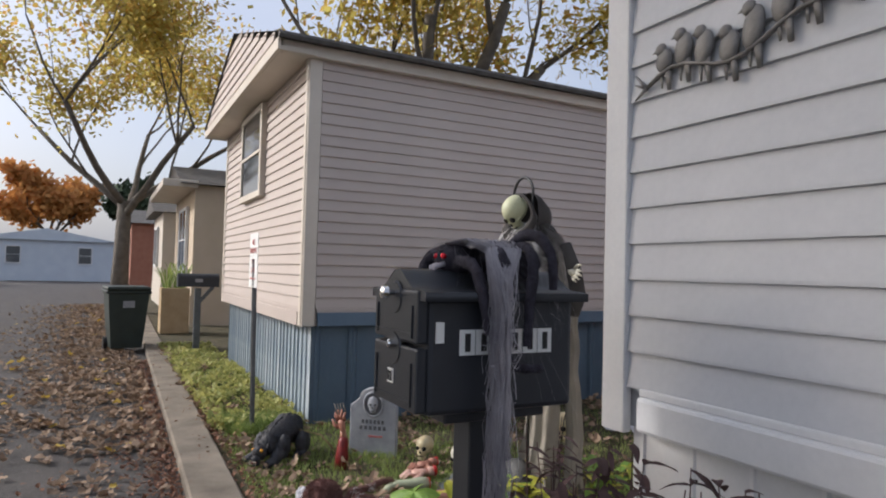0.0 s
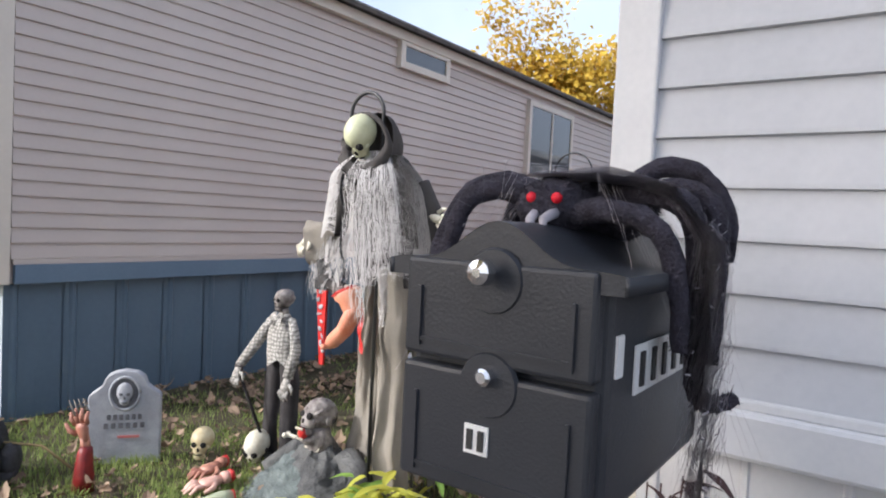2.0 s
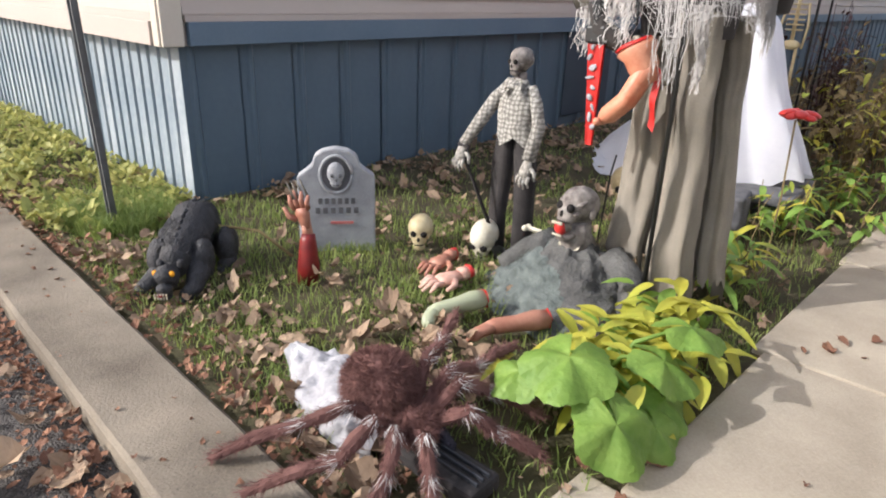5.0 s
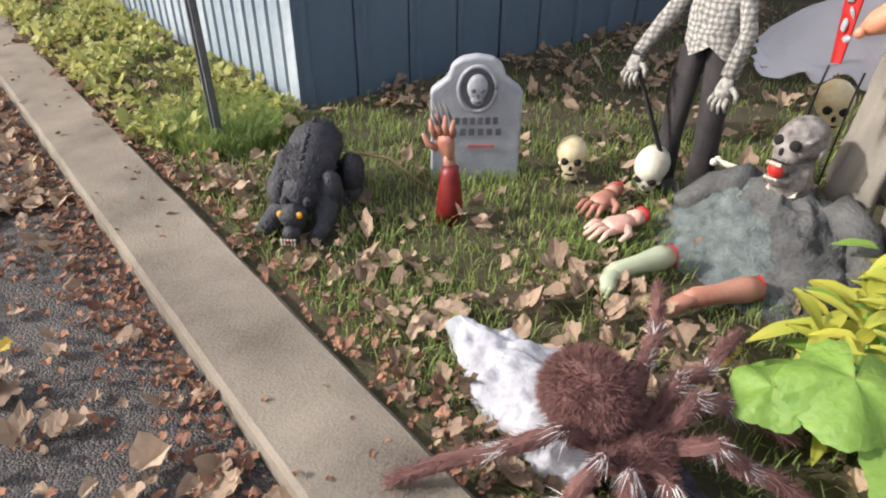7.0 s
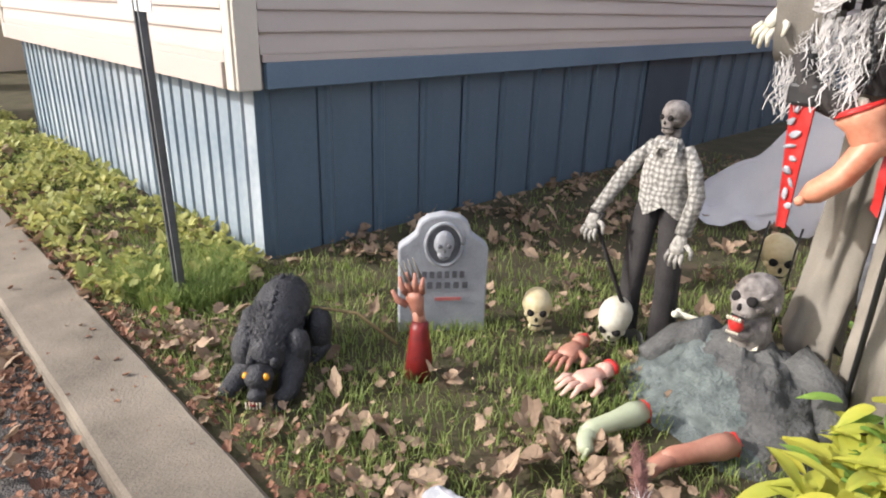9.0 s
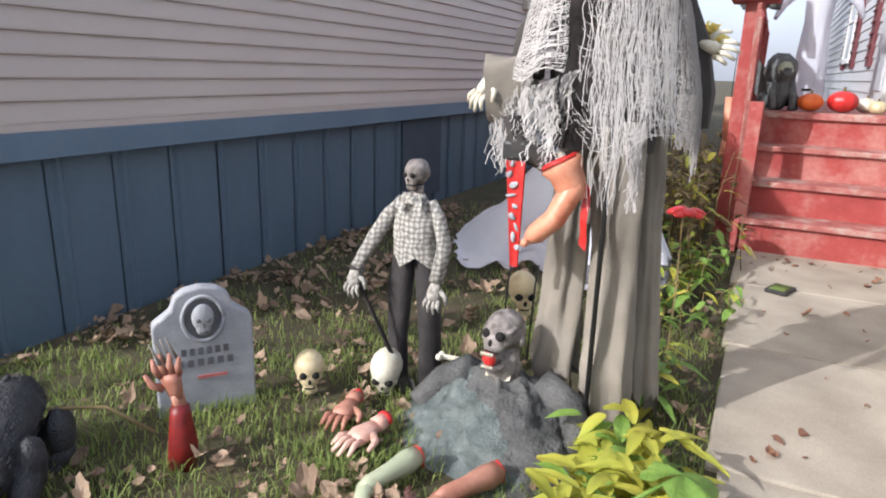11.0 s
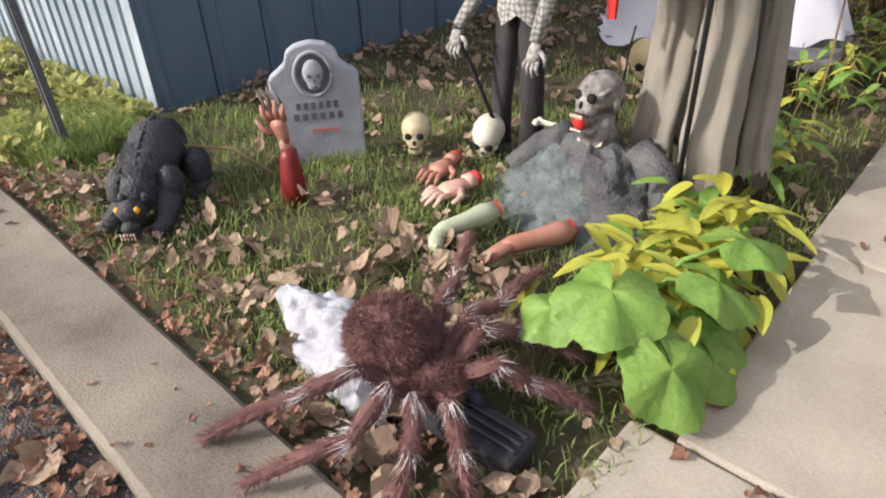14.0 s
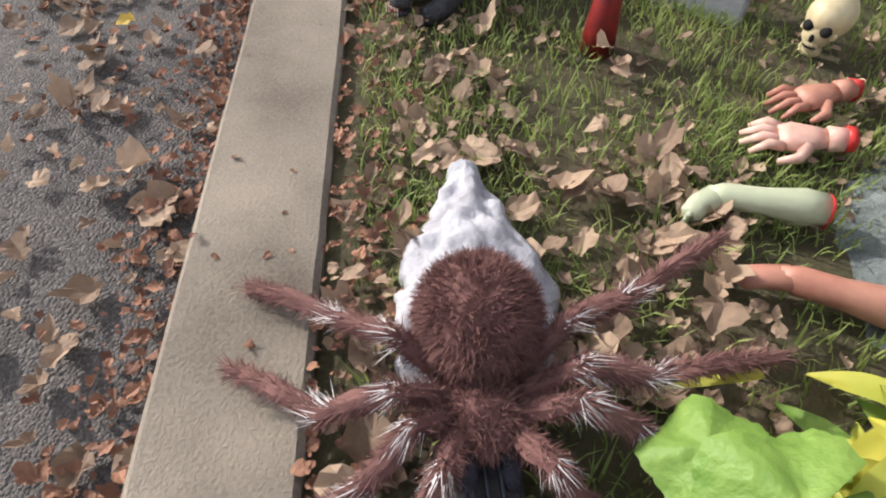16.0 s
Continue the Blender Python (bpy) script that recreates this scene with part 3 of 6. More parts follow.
# ---- parcel mailbox with toy spider ----
def mailbox():
    mb = empty("mailbox", "large dark slate plastic parcel mailbox with two front drawers", "mailbox", at=pose(-0.862, -3.788, 0.935))
    W, D, H = 0.28, 0.43, 0.285
    part("body", Shape().box((D / 2, 0, H / 2), (D, W, H), bev=0.014), "box", mb)

    def lid(u, v):
        y = (v - 0.5) * (W + 0.05)
        arch = 0.055 * math.cos(math.pi * (v - 0.5)) ** 1.3 + 0.012 * math.cos(4 * math.pi * (v - 0.5))
        return (-0.022 + (D + 0.05) * u, y, H + 0.0 + arch)
    l = Shape().surf(lid, 6, 22)
    l.surf(lambda u, v: (-0.022 + 0.001, (v - 0.5) * (W + 0.05), H - 0.010 + u * (lid(0, v)[2] - H + 0.010)), 2, 22)
    l.surf(lambda u, v: (-0.022 + (D + 0.05), (v - 0.5) * (W + 0.05), H - 0.010 + u * (lid(0, v)[2] - H + 0.010)), 2, 22)
    for y in (-1, 1):
        l.box((D / 2 + 0.003, y * (W + 0.05) / 2, H + 0.001), (D + 0.05, 0.006, 0.022))
    part("lid", l, "box", mb, "arched overhanging lid", True)
    for nm, z0, z1, kn in (("drawer", 0.172, 0.300, 0.290), ("drawer", 0.008, 0.162, 0.162)):
        d = part(nm, Shape().box((-0.012, 0, (z0 + z1) / 2), (0.03, W - 0.012, z1 - z0), bev=0.006), "box", mb)
        part("moulding", Shape().box((-0.0275, 0, z0 + 0.022), (0.006, W - 0.06, 0.005)).box((-0.0275, W / 2 - 0.032, (z0 + z1) / 2 - 0.012), (0.008, 0.005, z1 - z0 - 0.05)).box((-0.0275, -W / 2 + 0.032, (z0 + z1) / 2 - 0.012), (0.008, 0.005, z1 - z0 - 0.05)), "box", d)
        part("boss", Shape().tube([(-0.024, 0, kn - 0.012), (-0.030, 0, kn - 0.012)], [0.042, 0.039], seg=24), "box", d, smooth=False)
        if z0 > 0.05:
            part("knob", Shape().tube([(-0.03, 0, kn), (-0.045, 0, kn), (-0.050, 0, kn), (-0.064, 0, kn), (-0.068, 0, kn)], [0.006, 0.007, 0.017, 0.015, 0.006], seg=12), "steel", d, "faceted chrome knob", False)
        else:
            part("lock", Shape().tube([(-0.03, 0, kn), (-0.042, 0, kn), (-0.046, 0, kn)], [0.012, 0.011, 0.007], seg=12), "steel", d, "small chrome lock")
    s = part("sticker", Shape().box((-0.029, 0.012, 0.080), (0.003, 0.034, 0.036)), "sticker", mb, "white sticker with dark marks")
    part("mark", Shape().box((-0.032, 0.020, 0.080), (0.003, 0.008, 0.025)).box((-0.032, 0.004, 0.080), (0.003, 0.008, 0.025)), "ink", s)
    part("sticker", Shape().box((0.03, -W / 2 - 0.002, 0.20), (0.022, 0.003, 0.05)), "sticker", mb)
    for i in range(6):
        s = part("sticker", Shape().box((0.105 + i * 0.046, -W / 2 - 0.003, 0.175), (0.043, 0.003, 0.062)), "sticker", mb, "white sticker with a dark bar")
        part("mark", Shape().box((0.105 + i * 0.046, -W / 2 - 0.006, 0.175), (0.014, 0.003, 0.044)), "ink", s)
    part("post", Shape().box((0.22, 0, -0.48), (0.09, 0.09, 0.96), bev=0.006), "box", mb)
    part("bracket", Shape().box((0.22, 0, -0.015), (0.30, 0.2, 0.03), bev=0.006), "box", mb)


def toy_spider():
    c, rng = Vector((-0.64, -3.79, 1.302)), random.Random(9)
    toy = empty("toy_spider", "black plush toy spider with red eyes on the mailbox", "toy spider")

    def nap(s, o, q, d, l):
        """Short plush hairs standing off a surface."""
        e = o + (q + d * 0.6).normalized() * l
        sd = q.cross(d if d.length > 0.1 else Vector((0.3, 0.4, 1))).normalized() * 0.0011
        s.add([o - sd, o + sd, e], [(0, 1, 2)], 0)

    s = Shape().ell(c + Vector((0.07, -0.005, 0.012)), (0.11, 0.085, 0.055), 0, seg=20, rings=12, wob=0.12)
    s.ell(c + Vector((-0.07, 0.01, 0.010)), (0.06, 0.055, 0.042), 0, seg=16, rings=10, wob=0.12)
    for i in range(2600):
        q = Vector((rng.gauss(0, 1), rng.gauss(0, 1), rng.gauss(0.3, 0.9))).normalized()
        big = rng.random() < 0.7
        o = c + (Vector((0.07 + q.x * 0.108, -0.005 + q.y * 0.083, 0.012 + q.z * 0.053)) if big else Vector((-0.07 + q.x * 0.058, 0.01 + q.y * 0.053, 0.010 + q.z * 0.040)))
        nap(s, o, q, Vector((rng.uniform(-1, 1), rng.uniform(-1, 1), rng.uniform(-1, 0.3))), rng.uniform(0.005, 0.011))
    part("body", s, "blackfur", toy, smooth=True)
    for y in (-0.016, 0.022):
        part("eye", Shape().ell(c + Vector((-0.124, y, 0.020)), 0.0078, 0, seg=10, rings=8), "redeye", toy, "glossy red eye", True)
    for y in (-0.012, 0.016):
        part("fang", Shape().tube([c + Vector((-0.118, y, 0.0)), c + Vector((-0.145, y * 0.7, -0.010)), c + Vector((-0.146, y * 0.6, -0.035))], [0.008, 0.007, 0.004], 0, 6), "darkgauze", toy, "grey fang", True)
    runs = [[(-0.04, 0.05, 0.02), (-0.06, 0.11, 0.045), (-0.085, 0.155, 0.015), (-0.10, 0.175, -0.06), (-0.105, 0.172, -0.12)],
            [(0.0, 0.06, 0.02), (0.0, 0.13, 0.065), (-0.05, 0.185, 0.02), (-0.09, 0.205, -0.09), (-0.10, 0.20, -0.17), (-0.14, 0.19, -0.175), (-0.145, 0.19, -0.145)],
            [(0.04, 0.06, 0.02), (0.08, 0.125, 0.06), (0.10, 0.175, 0.01), (0.10, 0.19, -0.08), (0.09, 0.19, -0.15)],
            [(0.06, 0.05, 0.03), (0.09, 0.10, 0.06), (0.12, 0.155, 0.02), (0.13, 0.18, -0.06)],
            [(-0.09, -0.02, 0.0), (-0.10, -0.09, 0.005), (-0.10, -0.15, -0.02), (-0.09, -0.175, -0.10), (-0.08, -0.178, -0.17)],
            [(-0.02, -0.05, 0.02), (-0.03, -0.12, 0.04), (-0.04, -0.175, 0.0), (-0.04, -0.185, -0.12), (-0.035, -0.188, -0.22), (0.0, -0.20, -0.25), (0.05, -0.22, -0.25)],
            [(0.04, -0.06, 0.03), (0.05, -0.13, 0.06), (0.04, -0.185, 0.01), (0.03, -0.192, -0.10), (0.02, -0.195, -0.20)],
            [(0.05, -0.04, 0.04), (0.08, -0.09, 0.10), (0.095, -0.15, 0.085), (0.10, -0.188, 0.01), (0.10, -0.19, -0.06)]]
    for run in runs:
        p = [c + Vector((q[0], q[1], q[2] * 0.78 if q[2] > 0 else q[2])) for q in run]
        fine = []
        for i in range(len(p) - 1):
            a, b = p[max(i - 1, 0)], p[min(i + 2, len(p) - 1)]
            for t in (0, 0.25, 0.5, 0.75):
                h0, h1 = (p[i + 1] - a) * 0.5, (b - p[i]) * 0.5
                fine.append(p[i] * (2 * t ** 3 - 3 * t * t + 1) + h0 * (t ** 3 - 2 * t * t + t) + p[i + 1] * (3 * t * t - 2 * t ** 3) + h1 * (t ** 3 - t * t))
        fine.append(p[-1])
        n = len(fine)
        s = Shape().tube(fine, [0.0175 * (1 - 0.45 * (i / (n - 1)) ** 2) for i in range(n)], 0, 10, wob=0.35)
        for i in range(520):
            k = rng.randrange(n - 1)
            d = (fine[k + 1] - fine[k]).normalized()
            q = Vector((rng.gauss(0, 1), rng.gauss(0, 1), rng.gauss(0, 1)))
            q = (q - d * q.dot(d)).normalized()
            nap(s, fine[k].lerp(fine[k + 1], rng.random()) + q * 0.016 * (1 - 0.4 * k / n), q, d, rng.uniform(0.004, 0.010))
        part("leg", s, "blackfur", toy, smooth=True)
    s, r = Shape(), random.Random(3)
    for i in range(300):
        x0 = r.uniform(-0.12, 0.10)
        y1 = -0.190 - r.random() * 0.03
        x1 = -0.06 + x0 * 0.22 + r.gauss(0, 0.008)
        drop = r.uniform(0.12, 0.5) if r.random() < 0.6 else r.uniform(0.45, 0.78)
        pts = [c + Vector((x0, r.uniform(-0.02, 0.07), 0.054)), c + Vector((x0 * 0.8, -0.07, 0.056 + r.uniform(-0.01, 0.012))), c + Vector((x0 * 0.5 - 0.02, -0.15, 0.035 + r.uniform(-0.01, 0.01))), c + Vector((x1, y1, -0.03))]
        for k in range(1, 9):
            pull = 1 - 0.35 * math.sin(math.pi * min(1, k / 6))
            pts.append(c + Vector((-0.055 + (x1 + 0.055) * pull + 0.022 * noise.noise(Vector((i * 0.05, k * 0.7, 0))), y1 + 0.03 * noise.noise(Vector((i * 0.3, k * 0.5, 5))), -0.03 - drop * k / 8)))
        s.ribbon(pts, r.uniform(0.0008, 0.004), 0, (1, 0.3, 0))
    for i in range(70):
        x, l = r.uniform(0.06, 0.20), r.uniform(0.2, 0.62)
        s.ribbon([c + Vector((x * 0.7, 0.08, 0.06)), c + Vector((x, 0.165, 0.0))] + [c + Vector((x + 0.04 * noise.noise(Vector((i * 0.2, k * 0.6, 8))), 0.182 + 0.02 * r.random(), -l * k / 6)) for k in range(1, 7)], r.uniform(0.001, 0.004), 0, (1, 0.2, 0))
    for i in range(200):
        x, z = -0.06 + r.gauss(0, 0.018), -r.uniform(0.0, 0.62)
        a = c + Vector((x, -0.192 - r.random() * 0.03, z))
        b = a + Vector((r.uniform(-0.025, 0.025), r.uniform(-0.006, 0.006), r.uniform(-0.03, 0.03)))
        s.ribbon([a, a.lerp(b, 0.5) + Vector((0, -0.003, -0.008)), b], r.uniform(0.0007, 0.002), 0, (0.1, 0.1, 1))
    for i in range(240):
        a = c + Vector((r.uniform(-0.10, 0.17), r.uniform(-0.16, 0.12), 0))
        b = a + Vector((r.uniform(-0.12, 0.12), r.uniform(-0.12, 0.12), 0))
        pts = []
        for k in range(5):
            p = a.lerp(b, k / 4)
            q = p - c
            pts.append(Vector((p.x, p.y, c.z + 0.066 - 1.1 * max(0, abs(q.y) - 0.05) ** 1.3 * 3 - 0.12 * max(0, q.x - 0.12) + 0.008 * noise.noise(Vector((i, k, 0))))))
        s.ribbon(pts, r.uniform(0.0007, 0.0018), 0, (0.6, 0.6, 0.2))
    thing("gauze_drape", s, ["darkgauze"], "torn grey-violet gauze draped over the mailbox and spider", "gauze", kind="stuff")


mailbox()
toy_spider()


# ---- trees and distance ----
def limb(s, p, d, length, r, depth, rng, tips, mi=0):
    pts, rad = [p], [r]
    n = 5
    q, dd = Vector(p), Vector(d).normalized()
    for i in range(n):
        dd = (dd + Vector((rng.uniform(-1, 1), rng.uniform(-1, 1), rng.uniform(-0.5, 0.9))) * 0.13).normalized()
        q = q + dd * (length / n)
        pts.append(q.copy())
        rad.append(r * (1 - 0.45 * (i + 1) / n))
    s.tube(pts, rad, mi, 8 if depth > 2 else 5)
    if depth == 0:
        tips += pts[2:]
        return
    if depth == 1:
        tips += pts[3:]
    for k in range(3 if depth > 1 else 4):
        b = pts[rng.randint(2, n)]
        nd = (dd + Vector((rng.uniform(-1, 1), rng.uniform(-1, 1), rng.uniform(-0.25, 0.7))) * 0.85).normalized()
        limb(s, b, nd, length * rng.uniform(0.55, 0.8), rad[-1] * 0.62, depth - 1, rng, tips, mi)


def tree(at, height, seed, leafmat, leaves, size, spread=0.5, label="", trunk=0.28, depth=3):
    rng = random.Random(seed)
    t = empty("tree", label, "tree", at=pose(*at))
    s, tips = Shape(), []
    h0 = height * 0.3
    s.tube([(0, 0, -0.2), (0.02, 0.05, h0 * 0.5), (0.05, 0, h0)], [trunk * 1.3, trunk, trunk * 0.9], 0, 12, wob=0.15)
    for k in range(5):
        a = 2 * math.pi * k / 5 + rng.uniform(-0.4, 0.4)
        limb(s, Vector((0.05, 0, h0 * rng.uniform(0.85, 1.0))), (math.cos(a) * spread, math.sin(a) * spread, 1), height * 0.34, trunk * 0.5, depth, rng, tips)
    part("trunk", s, "bark", t, smooth=True)
    c = Shape()
    for i in range(leaves):
        b = tips[rng.randrange(len(tips))]
        p = b + Vector((rng.gauss(0, 1), rng.gauss(0, 1), rng.gauss(-0.2, 0.9))) * height * 0.036
        a = Vector((rng.uniform(-1, 1), rng.uniform(-1, 1), rng.uniform(-1, 1))).normalized() * size * rng.uniform(0.6, 1.3)
        b2 = a.orthogonal().normalized() * size * 0.75
        c.add([p - a, p + b2, p + a, p - b2], [(0, 1, 2, 3)])
    part("crown", c, leafmat, t, smooth=False)
    return t


tree((4.2, 6.2, 0), 10.5, 11, "crown", 12000, 0.10, 0.75, "tall half-bare tree with yellow-orange leaves behind the home", 0.34)
tree((-1.2, 13.5, 0), 9.6, 5, "crown", 17000, 0.07, 1.35, "street tree with thinning orange and yellow leaves", 0.2)
tree((19.5, 6.0, 0), 8.2, 23, "crowngold", 9000, 0.12, 0.45, "dense golden-yellow autumn tree behind the homes", 0.25)
tree((-7.0, -1.9, 0), 8.4, 31, "crown", 20000, 0.13, 0.42, "broad street tree with yellow leaves", 0.3)
tree((-6, 62, 0), 11, 41, "crownrust", 5000, 0.3, 0.8, "rust-red autumn tree in the distance", 0.3, 2)
tree((-16, 55, 0), 12, 43, "crowngold", 5000, 0.3, 0.8, "yellow autumn tree in the distance", 0.3, 2)
tree((1.5, 58, 0), 9, 47, "crowndark", 5000, 0.3, 0.5, "dark green conifer-like tree in the distance", 0.3, 2)
tree((26, -6, 0), 4.2, 53, "crowngold", 4000, 0.2, 0.8, "pale yellow autumn tree beyond the porch", 0.25, 2)
tree((30, 1, 0), 4.2, 57, "crown", 4000, 0.2, 0.8, "orange autumn tree beyond the porch", 0.25, 2)


def simple_home(x0, y0, w, d, h, wallmat, roofmat, label, gable_x=True):
    hm = empty("house", label, "house", at=pose(x0, y0, 0))
    part("wall", Shape().box((w / 2, d / 2, h / 2 - 0.05), (w, d, h + 0.1), bev=0.01), wallmat, hm)
    part("skirting", Shape().box((w / 2, d / 2, 0.3), (w + 0.03, d + 0.03, 0.7)), wallmat, hm)
    if gable_x:
        v = [(-0.3, -0.25, h), (-0.3, d + 0.25, h), (-0.3, d / 2, h + d * 0.16), (w + 0.3, -0.25, h), (w + 0.3, d + 0.25, h), (w + 0.3, d / 2, h + d * 0.16)]
    else:
        v = [(-0.3, -0.25, h), (w + 0.3, -0.25, h), (w / 2, -0.25, h + w * 0.10), (-0.3, d + 0.25, h), (w + 0.3, d + 0.25, h), (w / 2, d + 0.25, h + w * 0.10)]
    part("roof", Shape().add(v, [(0, 3, 5, 2), (1, 2, 5, 4), (0, 2, 1), (3, 4, 5), (0, 1, 4, 3)]), roofmat, hm)
    return hm


h2 = simple_home(0.1, 9.4, 14, 4.0, 3.0, "tan", "roof", "tan mobile home with a white bay window")
window(h2, 1.5, 1.5, pose(-0.03, 1.6, 1.1, rz=-90), "whitetrim", mull=True, split=True)
part("awning", Shape().box((-0.3, 2.0, 3.0), (0.7, 4.3, 0.16), bev=0.02), "cream", h2)
h3 = simple_home(0.0, 16.5, 14, 4.0, 2.9, "cream", "roof", "cream mobile home farther along the street")
window(h3, 1.2, 1.3, pose(-0.03, 2.0, 1.2, rz=-90), "whitetrim", mull=True)
h4 = simple_home(-0.6, 25, 14, 4.5, 3.0, "brick", "roof", "brick-red clad home farther along the street")
window(h4, 1.2, 1.3, pose(-0.03, 2.0, 1.2, rz=-90), "whitetrim", mull=True)
h5 = simple_home(-9.2, 46, 8.2, 9, 2.7, "paleblue", "paleblue", "pale blue-grey house facing down the street", False)
for x in (2.2, 6.4):
    window(h5, 0.9, 1.2, pose(x, -0.03, 1.1), "whitetrim", split=True)
van = empty("parked_car", "white parked car far down the street", "car", at=pose(-8.6, 36, -0.05))
part("body", Shape().box((0, 0, 0.75), (1.8, 4.2, 0.7), bev=0.12).box((0, 0.2, 1.3), (1.6, 2.2, 0.6), bev=0.15), "white", van, smooth=True)
part("windscreen", Shape().box((0, -0.95, 1.3), (1.4, 0.1, 0.42), rx=-18), "glass", van)
for x in (-0.85, 0.85):
    for y in (-1.3, 1.3):
        part("wheel", Shape().tube([(x - 0.1, y, 0.35), (x + 0.1, y, 0.35)], 0.34, 0, 16), "iron", van)


# ---- street side ----
def wheelie_bin():
    b = empty("wheelie_bin", "dark green wheeled refuse bin beside the kerb", "bin", at=pose(-1.24, 5.75, -0.05, rz=6))
    s = Shape()
    for z0, z1, w0, w1 in ((0.06, 0.5, 0.42, 0.5), (0.5, 0.9, 0.5, 0.56)):
        s.add([(x * w, y * w * 1.15, z) for z, w in ((z0, w0 / 2), (z1, w1 / 2)) for x, y in ((-1, -1), (1, -1), (1, 1), (-1, 1))],
              [(0, 1, 5, 4), (1, 2, 6, 5), (2, 3, 7, 6), (3, 0, 4, 7), (3, 2, 1, 0)])
    part("body", s, "bin", b)
    part("rim", Shape().box((0, 0, 0.9), (0.62, 0.7, 0.05), bev=0.015), "bin", b)
    part("lid", Shape().box((0, -0.02, 0.955), (0.6, 0.72, 0.06), bev=0.025), "bin", b)
    part("handle", Shape().tube([(-0.24, 0.36, 0.92), (-0.24, 0.42, 0.94), (0.24, 0.42, 0.94), (0.24, 0.36, 0.92)], 0.015, seg=6), "bin", b)
    for x in (-0.24, 0.24):
        part("wheel", Shape().tube([(x - 0.03, 0.24, 0.1), (x + 0.03, 0.24, 0.1)], 0.1, 0, 14), "iron", b)
    part("emblem", Shape().box((0, -0.33, 0.72), (0.16, 0.006, 0.10), rx=4, bev=0.002), "stone", b, "pale worn emblem")


def post_mailbox():
    b = empty("mailbox", "black metal mailbox on a grey wooden post", "mailbox", at=pose(-0.34, 4.65, 0))
    part("post", Shape().box((0, 0, 0.45), (0.09, 0.09, 1.0), bev=0.006), "galv", b)
    s = Shape()
    prof = [(-0.1, 0), (0.1, 0), (0.1, 0.13)] + [(0.1 * math.cos(a), 0.13 + 0.06 * math.sin(a)) for a in (0.5, 1.0, 1.57, 2.14, 2.64)] + [(-0.1, 0.13)]
    n = len(prof)
    s.add([(x, y, 0.97 + z) for x in (-0.28, 0.28) for y, z in prof], [(i, (i + 1) % n, n + (i + 1) % n, n + i) for i in range(n)] + [tuple(range(n)), tuple(range(2 * n - 1, n - 1, -1))])
    part("box", s, "box", b)
    part("marking", Shape().box((0.0, -0.103, 1.06), (0.1, 0.004, 0.05)), "stone", b)
    part("brace", Shape().box((0.1, 0, 0.84), (0.05, 0.05, 0.34), ry=40), "galv", b)


wheelie_bin()
post_mailbox()
cr = empty("planter_box", "weathered wooden planter box with green blades", "planter", at=pose(-0.36, 7.9, 0))
part("body", Shape().box((0, 0, 0.42), (0.5, 0.5, 0.84), bev=0.01), "wood", cr)
s = Shape()
for i in range(60):
    a, l = R.uniform(0, 6.28), R.uniform(0.25, 0.5)
    p = Vector((R.uniform(-0.2, 0.2), R.uniform(-0.2, 0.2), 0.83))
    e = p + Vector((math.cos(a) * 0.2, math.sin(a) * 0.2, l))
    s.ribbon([p, p.lerp(e, 0.6) + Vector((0, 0, 0.06)), e], 0.025, 0, (math.sin(a), -math.cos(a), 0))
part("leaves", s, "grass", cr)

sg = empty("street_sign", "white sign with red lettering on a slotted metal post", "sign", at=pose(-0.50, -0.20, 0))
s = Shape()
for y in (-0.02, 0.02):
    s.box((0.0, y, 0.66), (0.022, 0.012, 1.36))
s.box((0.012, 0, 0.66), (0.008, 0.052, 1.36))
part("post", s, "galv", sg, "grey channel post", at=pose(0, 0, 0, rx=0.8, ry=-1.2))
pl = part("plate", Shape().box((-0.03, 0, 1.33), (0.004, 0.30, 0.42), bev=0.0015), "sticker", sg)
for z, t in ((1.45, "NO"), (1.385, "PARKING"), (1.30, "FIRE"), (1.235, "LANE")):
    cu = bpy.data.curves.new("lettering", "FONT")
    cu.body, cu.size, cu.align_x, cu.extrude = t, 0.06, "CENTER", 0.001
    cu.materials.append(M["redink"])
    o = new("lettering", cu)
    o.parent = pl
    o.matrix_basis = pose(-0.034, 0, z, rx=90, rz=-90)
part("border", Shape().box((-0.034, 0, 1.19), (0.002, 0.2, 0.012)), "redink", pl)

# wall plaque: a row of birds on a branch
s = Shape()
base = [(-0.02, -3.78 - 0.62 * t, 1.885 + 0.03 * math.sin(9 * t) + 0.06 * t) for t in [i / 12 for i in range(13)]]
s.tube([(-0.03, y, z) for _, y, z in base], [0.008, 0.012] + [0.011] * 10 + [0.005], 0, 7, 0.6)
for t, hh in ((0.12, 0.07), (0.24, 0.09), (0.36, 0.095), (0.5, 0.085), (0.62, 0.11), (0.76, 0.10), (0.88, 0.085)):
    y, z = -3.78 - 0.62 * t, 1.885 + 0.03 * math.sin(9 * t) + 0.06 * t
    s.ell((-0.032, y, z + hh * 0.5), (0.014, 0.033, hh * 0.55), 0, (12, 0, 0), 10, 8)
    s.ell((-0.034, y + 0.012, z + hh * 1.0), (0.013, 0.023, 0.022), 0, seg=8, rings=6)
    s.tube([(-0.034, y + 0.03, z + hh), (-0.034, y + 0.048, z + hh - 0.004)], [0.006, 0.001], 0, 5)
    s.tube([(-0.03, y - 0.01, z + hh * 0.2), (-0.03, y - 0.02, z - 0.06)], [0.014, 0.009], 0, 6, 0.5)
    s.tube([(-0.028, y + 0.015, z), (-0.03, y + 0.01, z - 0.05)], [0.009, 0.004], 0, 6, 0.5)
